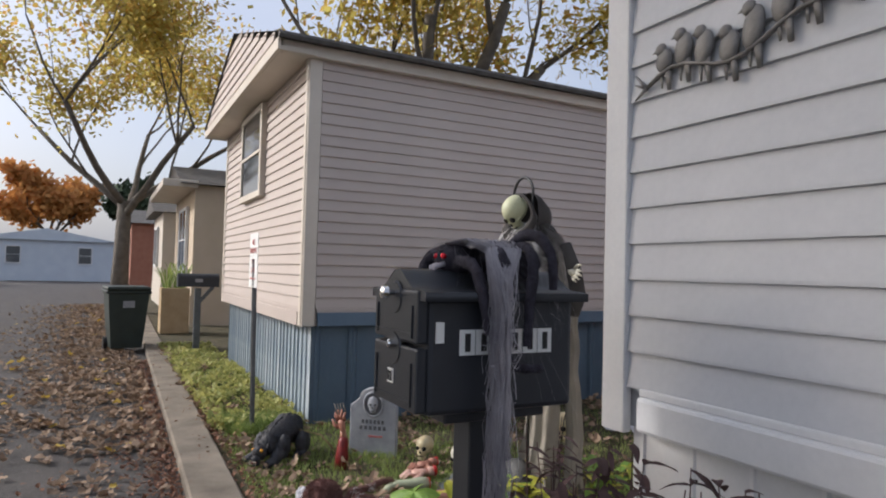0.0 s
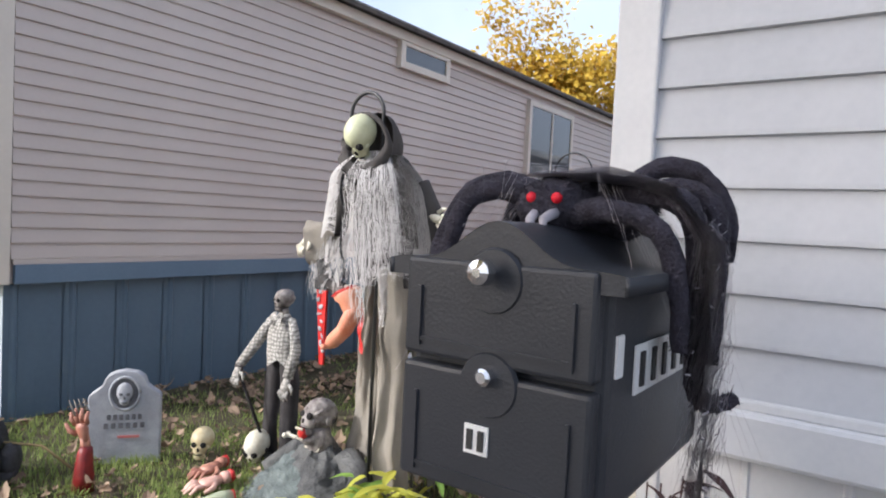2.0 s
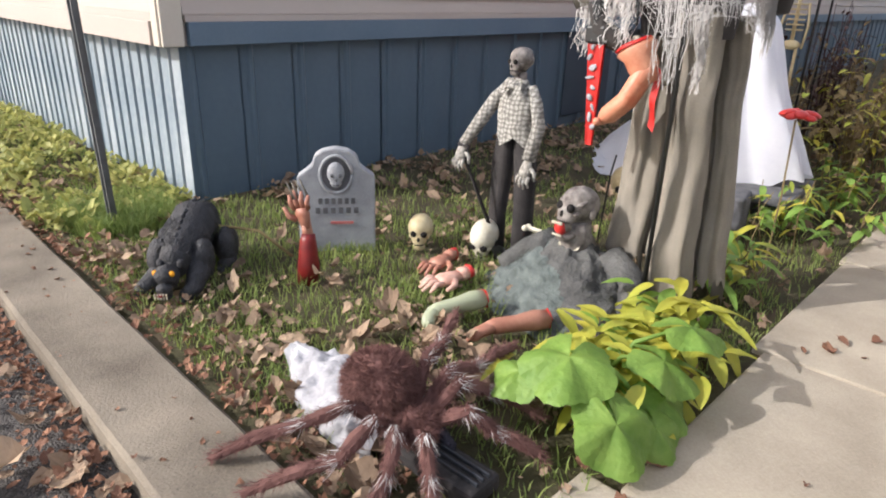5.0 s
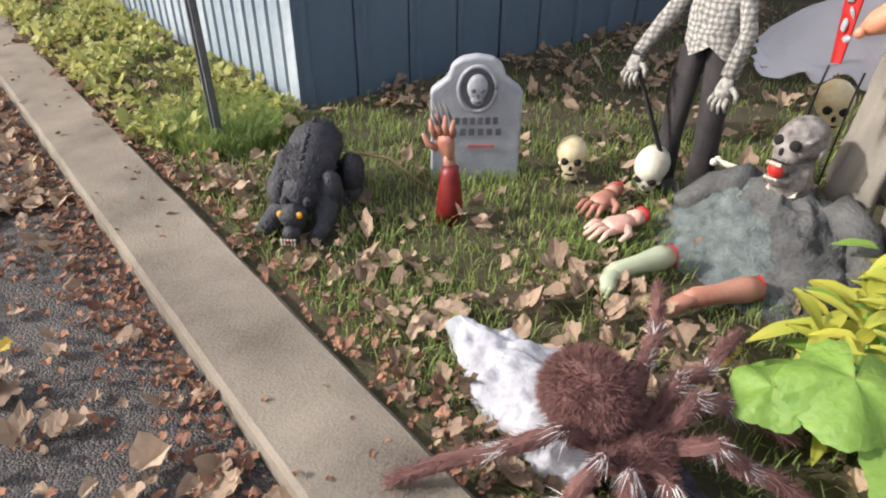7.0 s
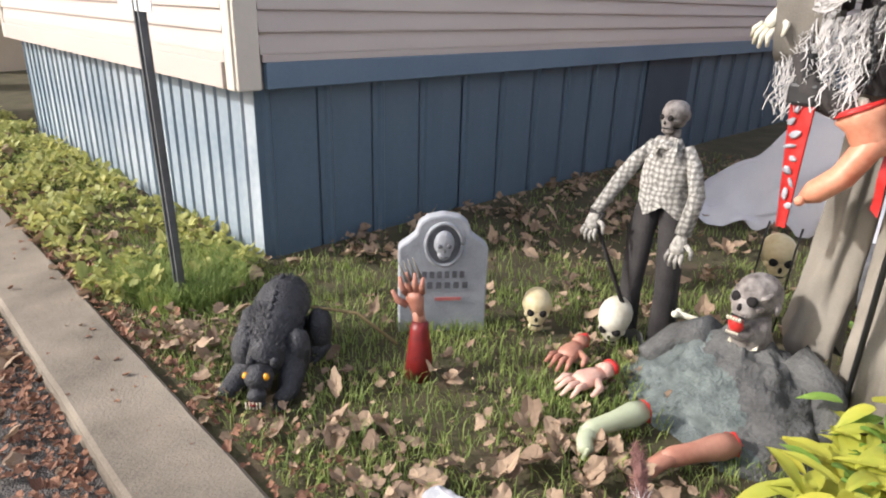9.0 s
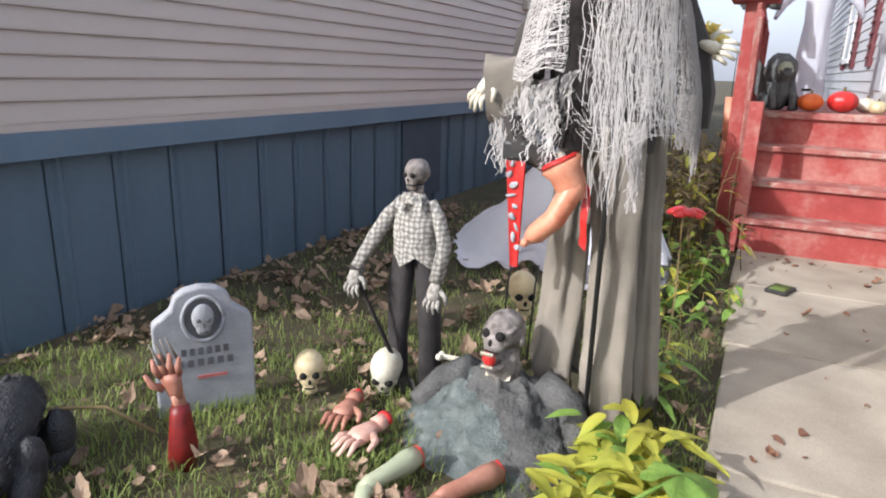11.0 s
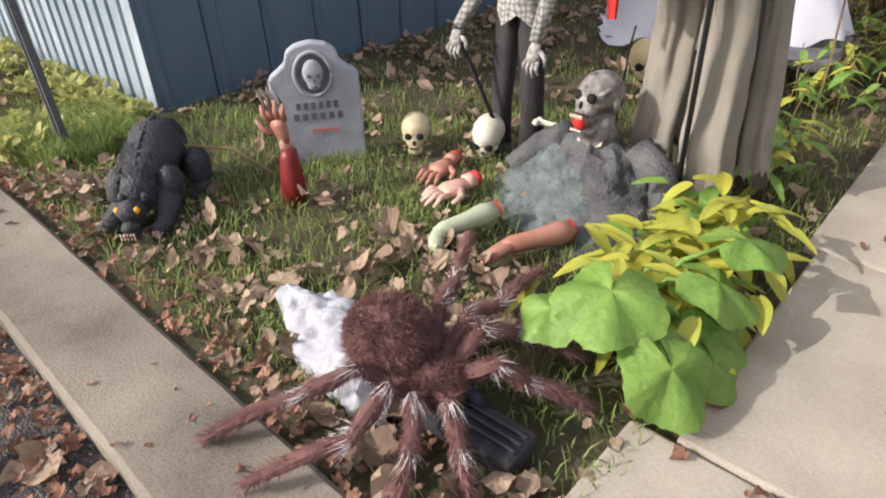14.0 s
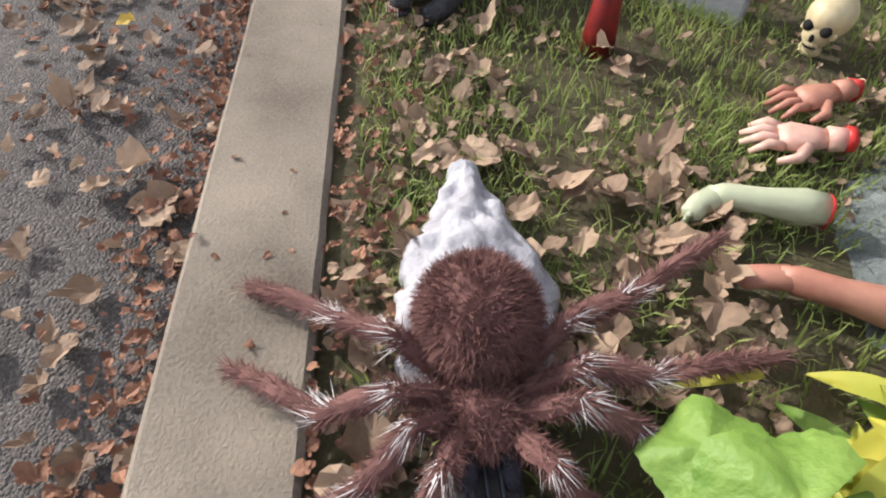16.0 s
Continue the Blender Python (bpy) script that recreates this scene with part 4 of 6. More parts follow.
for a in (0.0, 1.0):
    y, z = -3.78 - 0.62 * a, 1.885 + 0.03 * math.sin(9 * a) + 0.06 * a
    for dz in (-0.03, 0.02, 0.05):
        s.tube([(-0.03, y, z), (-0.03, y + (0.05 if a == 0 else -0.05), z + dz)], [0.008, 0.003], 0, 5)
thing("wall_plaque", s, ["pewter"], "dark pewter plaque of birds along a branch on white siding", "wall plaque")


# ---- yard figures ----
def skull(s, c, r, bone=0, dark=1, yaw=0, pitch=0, roll=0):
    """A skull of radius r that looks along -x before it is turned."""
    e = Euler((radians(roll), radians(pitch), radians(yaw))).to_matrix()
    c = Vector(c)

    def P(x, y, z):
        return c + e @ (Vector((x, y, z)) * r)
    rot = (roll, pitch, yaw)
    s.ell(P(0.12, 0, 0.12), (r * 1.02, r * 0.80, r * 0.86), bone, rot, 16, 12)
    s.ell(P(-0.52, 0, -0.35), (r * 0.42, r * 0.52, r * 0.55), bone, rot, 12, 9)
    s.ell(P(-0.55, 0, -0.95), (r * 0.36, r * 0.42, r * 0.26), bone, rot, 12, 8)
    for y in (-1, 1):
        s.ell(P(-0.78, y * 0.31, -0.06), (r * 0.17, r * 0.22, r * 0.21), dark, rot, 10, 7)
        s.ell(P(-0.45, y * 0.52, -0.28), (r * 0.25, r * 0.14, r * 0.14), bone, rot, 8, 6)
    s.ell(P(-0.9, 0, -0.38), (r * 0.10, r * 0.10, r * 0.16), dark, rot, 8, 6)
    s.ell(P(-0.78, 0, -0.74), (r * 0.18, r * 0.30, r * 0.07), dark, rot, 10, 6)
    for k in range(-3, 4):
        s.box(P(-0.88 + 0.03 * k * k / 3, k * 0.085, -0.66), (r * 0.07, r * 0.07, r * 0.13), bone, yaw, roll, pitch)
        s.box(P(-0.86 + 0.03 * k * k / 3, k * 0.08, -0.84), (r * 0.07, r * 0.065, r * 0.12), bone, yaw, roll, pitch)


def handshape(s, w, tip, up, size, mi):
    """A hand from wrist w towards tip."""
    w, tip = Vector(w), Vector(tip)
    d = (tip - w).normalized()
    sd = d.cross(Vector(up)).normalized()
    palm = w + d * size * 0.45
    s.tube([w, w + d * size * 0.2, palm, w + d * size * 0.6], [size * 0.17, size * 0.22, size * 0.27, size * 0.2], mi, 8, 0.6)
    for k, l in ((-1.5, 0.42), (-0.5, 0.52), (0.5, 0.5), (1.5, 0.38)):
        a = w + d * size * 0.55 + sd * size * 0.13 * k
        b = a + (d + sd * 0.14 * k).normalized() * size * l
        s.tube([a, a.lerp(b, 0.5) + Vector(up) * size * 0.07, b - Vector(up) * size * 0.05], [size * 0.075, size * 0.07, size * 0.04], mi, 6)
    a = w + d * size * 0.25 - sd * size * 0.2
    s.tube([a, a + (d * 0.6 - sd) * size * 0.22, a + (d * 1.3 - sd) * size * 0.3], [size * 0.09, size * 0.08, size * 0.045], mi, 6)


def hang(s, top, bottom, n, rng, w, mi, sway=0.03, across=None, steps=7):
    """Loose strands from a curve at the top to a ragged one below."""
    for i in range(n):
        u = rng.random()
        a, b = Vector(top(u)), Vector(bottom(u, rng))
        ph = rng.uniform(0, 9)
        pts = [a.lerp(b, k / steps) + Vector((noise.noise(Vector((u * 14, k * 0.7, ph * 0.1))), noise.noise(Vector((u * 14, k * 0.7, 7 + ph * 0.1))), 0)) * sway * (0.3 + k / steps) for k in range(steps + 1)]
        s.ribbon(pts, rng.uniform(*w), mi, across or (0.35, 0.93, 0))


def reaper():
    s, rng = Shape(), random.Random(12)
    cx, cy = 0.68, -2.29
    # wide ragged trousers, then a longer torn tail behind
    for y, x, top, ln, wd in ((0.085, 0.03, 1.06, 0.18, 0.075), (-0.075, -0.03, 1.06, 0.04, 0.080), (-0.150, 0.09, 1.05, 0.12, 0.055)):
        def leg(u, v, y=y, x=x, top=top, ln=ln, wd=wd):
            a = 2 * math.pi * v
            z = top * (1 - u) + ln * u + (0.5 * noise.noise(Vector((a * 2.6, y * 9, 1))) * (u - 0.72) if u > 0.72 else 0)
            fold = 0.34 * noise.noise(Vector((math.cos(a) * 2.2, math.sin(a) * 2.2 + y * 7, z * 1.0))) + 0.16 * math.sin(a * 5 + 3 * noise.noise(Vector((z * 2, y * 4, 0)))) + 0.12 * noise.noise(Vector((math.cos(a) * 5, math.sin(a) * 5, z * 9)))
            r = (wd - 0.012 * math.sin(math.pi * u)) * (1 + fold * (0.4 + 0.8 * u))
            return (cx + x + r * 0.75 * math.cos(a) + 0.02 * noise.noise(Vector((z * 6, y * 5, 0))), cy + y * (0.85 + 0.45 * u) + r * math.sin(a), z)
        s.surf(leg, 40, 44, 2)
    for y in (0.10, -0.11):
        s.tube([(cx, cy + y, 0.3), (cx - 0.01, cy + y, 0.0)], 0.018, 6, 6)

    def torso(u, v):
        a = 2 * math.pi * v
        z = 1.58 - 0.60 * u
        r = (0.07 + 0.15 * min(1, u * 3.5) ** 0.7 - 0.06 * u) * (1 + 0.16 * noise.noise(Vector((math.cos(a) * 2, math.sin(a) * 2, z * 4))))
        return (cx + r * 0.55 * math.cos(a) - 0.10 * max(0, 0.5 - u), cy + r * 0.98 * math.sin(a), z)
    s.surf(torso, 16, 26, 1)
    # hood: a shell behind the head and a thick rolled cowl
    hc = Vector((0.52, -2.287, 1.60))

    def shell(u, v):
        a = math.pi * (0.5 + v) * 1.0
        b = math.pi * u
        rr = 1 + 0.10 * noise.noise(Vector((u * 5, v * 5, 2)))
        return (hc.x + 0.03 + 0.15 * math.sin(b) * abs(math.sin(math.pi * v)) * rr, hc.y + 0.122 * math.cos(math.pi * v) * (0.35 + 0.65 * math.sin(b)) * rr, hc.z + 0.145 * math.cos(b) * rr - 0.01)
    s.surf(shell, 14, 16, 1)
    ring = [hc + Vector((-0.03 * math.cos(a) - 0.055 * max(0, -math.cos(a)), 0.122 * math.sin(a), 0.128 * math.cos(a) - 0.005)) for a in [2 * math.pi * i / 28 for i in range(29)]]
    s.tube(ring, [0.009 + 0.026 * max(0, 0.25 - math.cos(2 * math.pi * i / 28)) for i in range(29)], 1, 12, wob=0.7)
    skull(s, hc + Vector((-0.045, 0.0, 0.030)), 0.083, 3, 4, 4, -52)
    # arms: one held forward, sleeve drooping at the wrist
    s.tube([(0.66, -2.12, 1.44), (0.62, -2.06, 1.32), (0.57, -2.06, 1.20)], [0.05, 0.048, 0.05], 1, 10, wob=0.4)

    def sleeve(u, v):
        a = 2 * math.pi * v
        p = Vector((0.57, -2.09, 1.20)).lerp(Vector((0.515, -1.96, 1.195)), u)
        dr = (0.045 + 0.015 * u) * (1 + 0.25 * noise.noise(Vector((math.cos(a) * 2, u * 4, math.sin(a) * 2))))
        return (p.x + dr * 0.7 * math.cos(a), p.y + 0.01 * math.sin(a), p.z + dr * math.sin(a) - (0.085 * max(0, -math.sin(a)) if u > 0.15 else 0))
    s.surf(sleeve, 10, 20, 2)
    handshape(s, (0.515, -1.965, 1.20), (0.49, -1.925, 1.11), (-1, 0.3, 0.3), 0.115, 7)
    s.tube([(0.67, -2.46, 1.44), (0.70, -2.52, 1.30), (0.70, -2.54, 1.16), (0.69, -2.55, 1.06)], [0.05, 0.046, 0.05, 0.035], 1, 10, wob=0.5)
    handshape(s, (0.68, -2.53, 1.305), (0.655, -2.625, 1.275), (-1, 0.1, 0.4), 0.115, 7)
    s.tube([(0.53, -2.03, 1.08), (0.53, -2.06, 0.99), (0.54, -2.16, 0.95), (0.54, -2.21, 0.955)], [0.03, 0.042, 0.04, 0.026], 1, 8, wob=0.6)

    # torn netting: a shawl over both shoulders, open at the breast
    def shawl(u, v):
        v = max(0.0, v)
        a = math.pi * (0.32 + 1.38 * u)
        left = max(0, 1 - u / 0.42)
        hem = 1.215 + 0.05 * noise.noise(Vector((u * 9, 0, 0))) if u < 0.445 else 1.08 - 0.10 * math.exp(-((u - 0.55) / 0.06) ** 2) - 0.05 * math.exp(-((u - 0.84) / 0.07) ** 2)
        flare = math.sin(min(1, v * 3.6) * math.pi / 2)
        ry = 0.095 + 0.115 * flare + 0.075 * min(1, v)
        z = 1.57 + (hem - 1.57) * v - 0.035 * flare * abs(math.sin(a))
        x = cx - 0.075 + (0.09 + 0.10 * flare) * math.cos(a)
        sag = 0.02 * noise.noise(Vector((u * 6, v * 2.2, 0)))
        return Vector((x + sag, cy + ry * math.sin(a) + sag, z))
    for i in range(840):
        u = rng.random()
        if 0.425 < u < 0.465 + 0.03 * rng.random() or (u < 0.44 and rng.random() < 0.62) or noise.noise(Vector((u * 11, 3, 0))) < rng.uniform(-0.75, 0.0):
            continue
        end = rng.uniform(0.74, 1.06) + (0.28 * rng.random() if 0.50 < u < 0.60 else 0) + (0.12 * rng.random() if u > 0.8 else 0)
        v0, k_n = (0.0 if rng.random() < 0.75 else rng.uniform(0, 0.5)), 16
        pts = [shawl(min(1, max(0, u + 0.020 * noise.noise(Vector((u * 30, k * 0.33, i * 0.002))) - 0.03 * (k / k_n) * (u < 0.4))), v0 + (end - v0) * k / k_n) + Vector((0.008 * noise.noise(Vector((k * 1.1, i, 0))), 0.006 * noise.noise(Vector((k * 1.3, i, 4))), 0)) for k in range(k_n + 1)]
        a = math.pi * (0.32 + 1.38 * u)
        s.ribbon(pts, rng.uniform(0.0010, 0.0024), 5, (-math.sin(a) * 0.5, math.cos(a) + (1 if abs(math.cos(a)) < 0.5 else 0), 0))
    for i in range(900):
        lf = rng.random() < 0.5
        u, v = (rng.uniform(0.0, 0.42) if lf else rng.uniform(0.48, 1.0)), rng.random() ** 0.8
        span = rng.uniform(0.06, 0.20) if lf else rng.uniform(0.02, 0.07)
        lo, hi = (0.0, 0.435) if lf else (0.465, 1.0)
        pts = [shawl(min(hi, max(lo, u + span * (k / 7 - 0.5))), min(1, v + (0.06 if lf else 0.03) * math.sin(math.pi * k / 7) + 0.03 * noise.noise(Vector((i * 0.7, k * 0.8, 2))))) + Vector((-0.006, 0, 0)) for k in range(8)]
        s.ribbon(pts, rng.uniform(0.0008, 0.0020), 5, (0, 0.1, 1))
    # knotted shreds on the forearm, at the waist and one long twisted tail
    hang(s, lambda u: (0.525, -1.97 - 0.13 * u, 1.19), lambda u, r: (0.52, -1.99 - 0.06 * u, 0.98 + r.uniform(-0.09, 0.12)), 130, rng, (0.0012, 0.004), 5, 0.05)
    hang(s, lambda u: (0.505, -2.08 - 0.16 * u, 1.16 + 0.06 * u), lambda u, r: (0.51, -2.06 - 0.12 * u, 1.02 + r.uniform(-0.10, 0.08)), 120, rng, (0.0012, 0.004), 5, 0.06)
    hang(s, lambda u: (0.52, -2.37 - 0.07 * u, 1.08), lambda u, r: (0.515, -2.43 + 0.012 * u, 0.87 + r.uniform(-0.05, 0.12)), 70, rng, (0.0012, 0.004), 5, 0.03)
    hang(s, lambda u: (0.60, -2.50 - 0.06 * u, 1.16), lambda u, r: (0.60, -2.52 - 0.04 * u, 1.04 + r.uniform(-0.04, 0.08)), 80, rng, (0.0012, 0.004), 5, 0.03)
    for k in range(34):
        p = Vector((0.47, -2.20, 1.46)).lerp(Vector((0.49, -2.20, 1.02)), k / 33)
        s.ell(p + Vector((0, 0.012 * math.sin(k * 0.35), 0)), (0.007, 0.004 + 0.004 * (k % 2), 0.010), 6, (0, 0, 90 * (k % 2)), 6, 4)
    thing("reaper_figure", s, ["greyflesh", "robe", "khaki", "green", "void", "gauze", "iron", "palebone"], "life-size hooded skeleton figure in torn gauze and grey rags", "figure")


def hook(name, base, h, r, label, tilt=0.0):
    s = Shape()
    b = Vector(base)
    pts = [b, b + Vector((0, 0, h - r))]
    for i in range(1, 13):
        a = math.pi * i / 12
        pts.append(b + Vector((tilt * r * (1 - math.cos(a)), r * (1 - math.cos(a)) * (1 - abs(tilt)), h - r + r * math.sin(a))))
    e = pts[-1]
    pts.append(e + Vector((0, 0, -0.12)))
    for i in range(1, 9):
        a = math.pi * 2 * i / 9
        pts.append(e + Vector((0, 0.03 * (1 - math.cos(a)) * 0.8, -0.12 - 0.03 * math.sin(a))))
    s.tube(pts, 0.0085, 0, 7)
    thing(name, s, ["iron"], label, "hook", group="shepherd hooks")


reaper()
hook("shepherd_hook", (0.56, -2.34, 0), 1.83, 0.095, "black iron shepherd hook behind the hooded figure")
hook("shepherd_hook", (4.4, -1.70, 0), 2.02, 0.20, "tall black iron shepherd hook holding a rubber leg")
hook("shepherd_hook", (5.0, -2.1, 0), 1.72, 0.2, "black iron shepherd hook holding a rubber arm", 0.2)
hook("shepherd_hook", (3.1, -1.98, 0), 1.40, 0.05, "short black iron hook holding a small skeleton")


def sock_leg(name, top, ankle, toe, r, m1, label, stump="darkblood"):
    s = Shape()
    top, ankle, toe = Vector(top), Vector(ankle), Vector(toe)
    heel = ankle + (ankle - top).normalized() * r * 0.9
    s.tube([top, top.lerp(ankle, 0.25), top.lerp(ankle, 0.6), ankle, heel], [r * 1.0, r * 1.12, r * 0.86, r * 0.82, r * 0.5], 0, 12, wob=0.12)
    s.tube([ankle.lerp(heel, 0.6) - (toe - ankle) * 0.18, ankle.lerp(heel, 0.3), heel.lerp(toe, 0.45), heel.lerp(toe, 0.85), toe], [r * 0.55, r * 0.82, r * 0.75, r * 0.72, r * 0.4], 0, 12, 0.75, 0.1)
    sd = (toe - ankle).cross(top - ankle).normalized()
    for k in range(-2, 3):
        s.ell(toe + sd * k * r * 0.3 + (toe - ankle).normalized() * r * 0.08, r * 0.23, 0, seg=8, rings=6)
    s.tube([top - (ankle - top).normalized() * r * 0.1, top + (ankle - top).normalized() * r * 0.12], [r * 0.95, r * 1.08], 1, 12, wob=0.4)
    s.ell(top - (ankle - top).normalized() * r * 0.12, r * 0.35, 2, seg=8, rings=6)
    return thing(name, s, [m1, stump, "palebone"], label, "rubber leg", group="severed rubber limbs")


def cut_hand(name, wrist, tip, size, m1, label):
    s = Shape()
    w, t = Vector(wrist), Vector(tip)
    handshape(s, w, t, (0, 0, 1), size, 0)
    d = (w - t).normalized()
    s.tube([w + d * size * 0.25, w], [size * 0.16, size * 0.18], 0, 10)
    s.tube([w + d * size * 0.34, w + d * size * 0.22], [size * 0.15, size * 0.18], 1, 10, wob=0.5)
    thing(name, s, [m1, "blood"], label, "rubber hand", group="severed rubber limbs")


sock_leg("rubber_limb_prop", (0.53, -2.20, 0.955), (0.53, -2.235, 0.885), (0.505, -2.12, 0.70), 0.061, "orangeflesh", "orange rubber severed foot hung from the figure's rags", "blood")
saw = empty("toy_saw", "blood-red toy saw with a black grip", "toy saw")
part("grip", Shape().tube([(0.515, -2.05, 1.08), (0.512, -2.055, 1.0)], 0.022, 0, 8).box((0.512, -2.062, 0.975), (0.04, 0.08, 0.06), 0, bev=0.01), "iron", saw, "black plastic grip")
s = Shape()
for x in (0.500, 0.512):
    s.surf(lambda u, v, x=x: (x + (0.006 * math.sin(math.pi * v) if x < 0.505 else 0), -2.035 - 0.062 * v * (1 - 0.62 * u) - 0.032 * u, 0.95 - 0.345 * u), 8, 6, 0)
for k in range(9):
    s.ell((0.500, -2.056 - 0.004 * k + 0.012 * (k % 2), 0.935 - 0.033 * k), (0.0025, 0.006 + 0.008 * ((k * 7) % 3) / 3, 0.010 + 0.010 * ((k * 5) % 4) / 4), 1, (25 * k, 0, 0), 8, 6, 0.5)
part("blade", s, ["blood", "shroud"], saw, "red blade with pale splashes", True)
s = Shape()
s.surf(lambda u, v: (0.53 + 0.01 * math.sin(9 * u), -2.275 - 0.022 * v, 0.90 - 0.20 * u - 0.02 * v), 8, 3)
thing("red_strip", s, ["blood"], "blood-red plastic strip hanging beside the rubber foot", "strip")
sock_leg("rubber_limb_prop", (4.4, -1.32, 1.62), (4.4, -1.32, 1.30), (4.32, -1.45, 1.14), 0.07, "orangeflesh", "orange rubber leg hanging from an iron hook")
s = Shape()
s.tube([(5.05, -2.42, 1.05), (5.05, -2.42, 0.8), (5.05, -2.43, 0.66)], [0.045, 0.04, 0.03], 0, 8)
handshape(s, (5.05, -2.43, 0.68), (5.03, -2.45, 0.48), (-1, 0, 0.1), 0.2, 0)
s.tube([(5.08, -2.42, 1.42), (5.05, -2.42, 1.05)], 0.004, 1, 5)
thing("rubber_limb_prop", s, ["orangeflesh", "iron"], "orange rubber arm hanging from an iron hook", "rubber arm", group="severed rubber limbs")
sock_leg("rubber_limb_prop", (0.17, -1.92, 0.055), (-0.02, -1.865, 0.05), (-0.095, -1.90, 0.028), 0.033, "greenflesh", "pale green rubber severed foot lying on grass", "blood")
sock_leg("rubber_limb_prop", (0.22, -2.17, 0.05), (0.04, -2.08, 0.05), (-0.05, -2.055, 0.03), 0.034, "flesh", "pinkish rubber severed foot lying in leaves", "blood")
cut_hand("rubber_limb_prop", (0.36, -1.55, 0.05), (0.20, -1.565, 0.03), 0.155, "flesh", "ruddy rubber severed hand lying on grass")
cut_hand("rubber_limb_prop", (0.265, -1.71, 0.05), (0.11, -1.665, 0.03), 0.165, "paleflesh", "pale rubber severed hand with a bloody stump on grass")
for at, r, m1, yaw, pt, lb in (((0.44, -1.30, 0.085), 0.072, "bone", 38, 0, "yellowed plastic skull sitting on the grass"), ((0.58, -1.56, 0.085), 0.078, "palebone", 15, -25, "pale plastic skull lying tilted on the grass"), ((1.15, -1.90, 0.30), 0.082, "bone", 30, -5, "greenish-yellow plastic skull held on wire stakes")):
    s = Shape()
    skull(s, at, r, 0, 1, yaw, pt)
    if at[2] > 0.2:
        for dy in (-0.07, 0.05):
            s.tube([Vector(at) + Vector((-0.1, dy, -0.3)), Vector(at) + Vector((-0.05, dy, 0.05)), Vector(at) + Vector((-0.02, dy, 0.13))], 0.004, 2, 5)
    thing("plastic_skull", s, [m1, "void", "iron"], lb, "skull", group="plastic skulls")


def tombstone():
    t = empty("tombstone", "grey foam tombstone with an oval skull relief", "tombstone", at=pose(0.165, -1.05, 0, rz=-38))
    W, H, T = 0.335, 0.455, 0.06
    prof = [(-W / 2, -0.02), (W / 2, -0.02), (W / 2, 0.33), (W / 2 - 0.012, 0.345), (W / 2 - 0.035, 0.36), (W / 2 - 0.065, 0.385), (W / 2 - 0.075, 0.42)]
    prof += [(0.085 * math.cos(a) * 1.05, 0.415 + 0.045 * math.sin(a)) for a in (0.4, 0.9, 1.57, 2.24, 2.74)]
    prof += [(-x, z) for x, z in reversed(prof[2:7])]
    n = len(prof)
    b = bmesh.new()
    f = b.faces.new([b.verts.new((x, -T / 2, z)) for x, z in prof])
    ex = bmesh.ops.extrude_face_region(b, geom=[f])
    bmesh.ops.translate(b, verts=[v for v in ex["geom"] if isinstance(v, bmesh.types.BMVert)], vec=(0, T, 0))
    bmesh.ops.recalc_face_normals(b, faces=list(b.faces))
    bmesh.ops.bevel(b, geom=list(b.edges), offset=0.008, segments=2, profile=0.5, affect="EDGES")
    me = bpy.data.meshes.new("slab")
    b.to_mesh(me)
    b.free()
    me.materials.append(M["stone"])
    part("slab", me, None, t)
    ring = [(0.068 * math.cos(a), -T / 2 - 0.002, 0.345 + 0.082 * math.sin(a)) for a in [2 * math.pi * i / 24 for i in range(25)]]
    o = part("oval", Shape().ell((0, -T / 2 + 0.001, 0.345), (0.064, 0.004, 0.078), 0, seg=20, rings=10), "stonedark", t, "dark oval recess", True)
    part("rim", Shape().tube(ring, 0.008, 0, 6), "stone", o, smooth=True)
    s = Shape().ell((0, -T / 2 - 0.008, 0.352), (0.038, 0.016, 0.050), 0, seg=14, rings=10)
    s.ell((0, -T / 2 - 0.008, 0.315), (0.026, 0.013, 0.030), 0, seg=12, rings=8)
    for x in (-1, 1):
        s.ell((x * 0.016, -T / 2 - 0.021, 0.345), (0.010, 0.006, 0.008), 1, seg=8, rings=6)
    s.ell((0, -T / 2 - 0.021, 0.325), (0.005, 0.006, 0.008), 1, seg=8, rings=6)
    s.box((0, -T / 2 - 0.021, 0.302), (0.026, 0.006, 0.005), 1)
    part("face_relief", s, ["stone", "stonedark"], o, smooth=True)
    for z, w in ((0.225, 0.17), (0.182, 0.20)):
        for k in range(6):
            part("mark", Shape().box((-w / 2 + (k + 0.5) * w / 6, -T / 2 - 0.001, z), (w / 6 * 0.6, 0.004, 0.026)), "stonedark", t)
    part("mark", Shape().box((0.02, -T / 2 - 0.001, 0.125), (0.10, 0.004, 0.012)), "redink", t, "faint red engraved line")


tombstone()


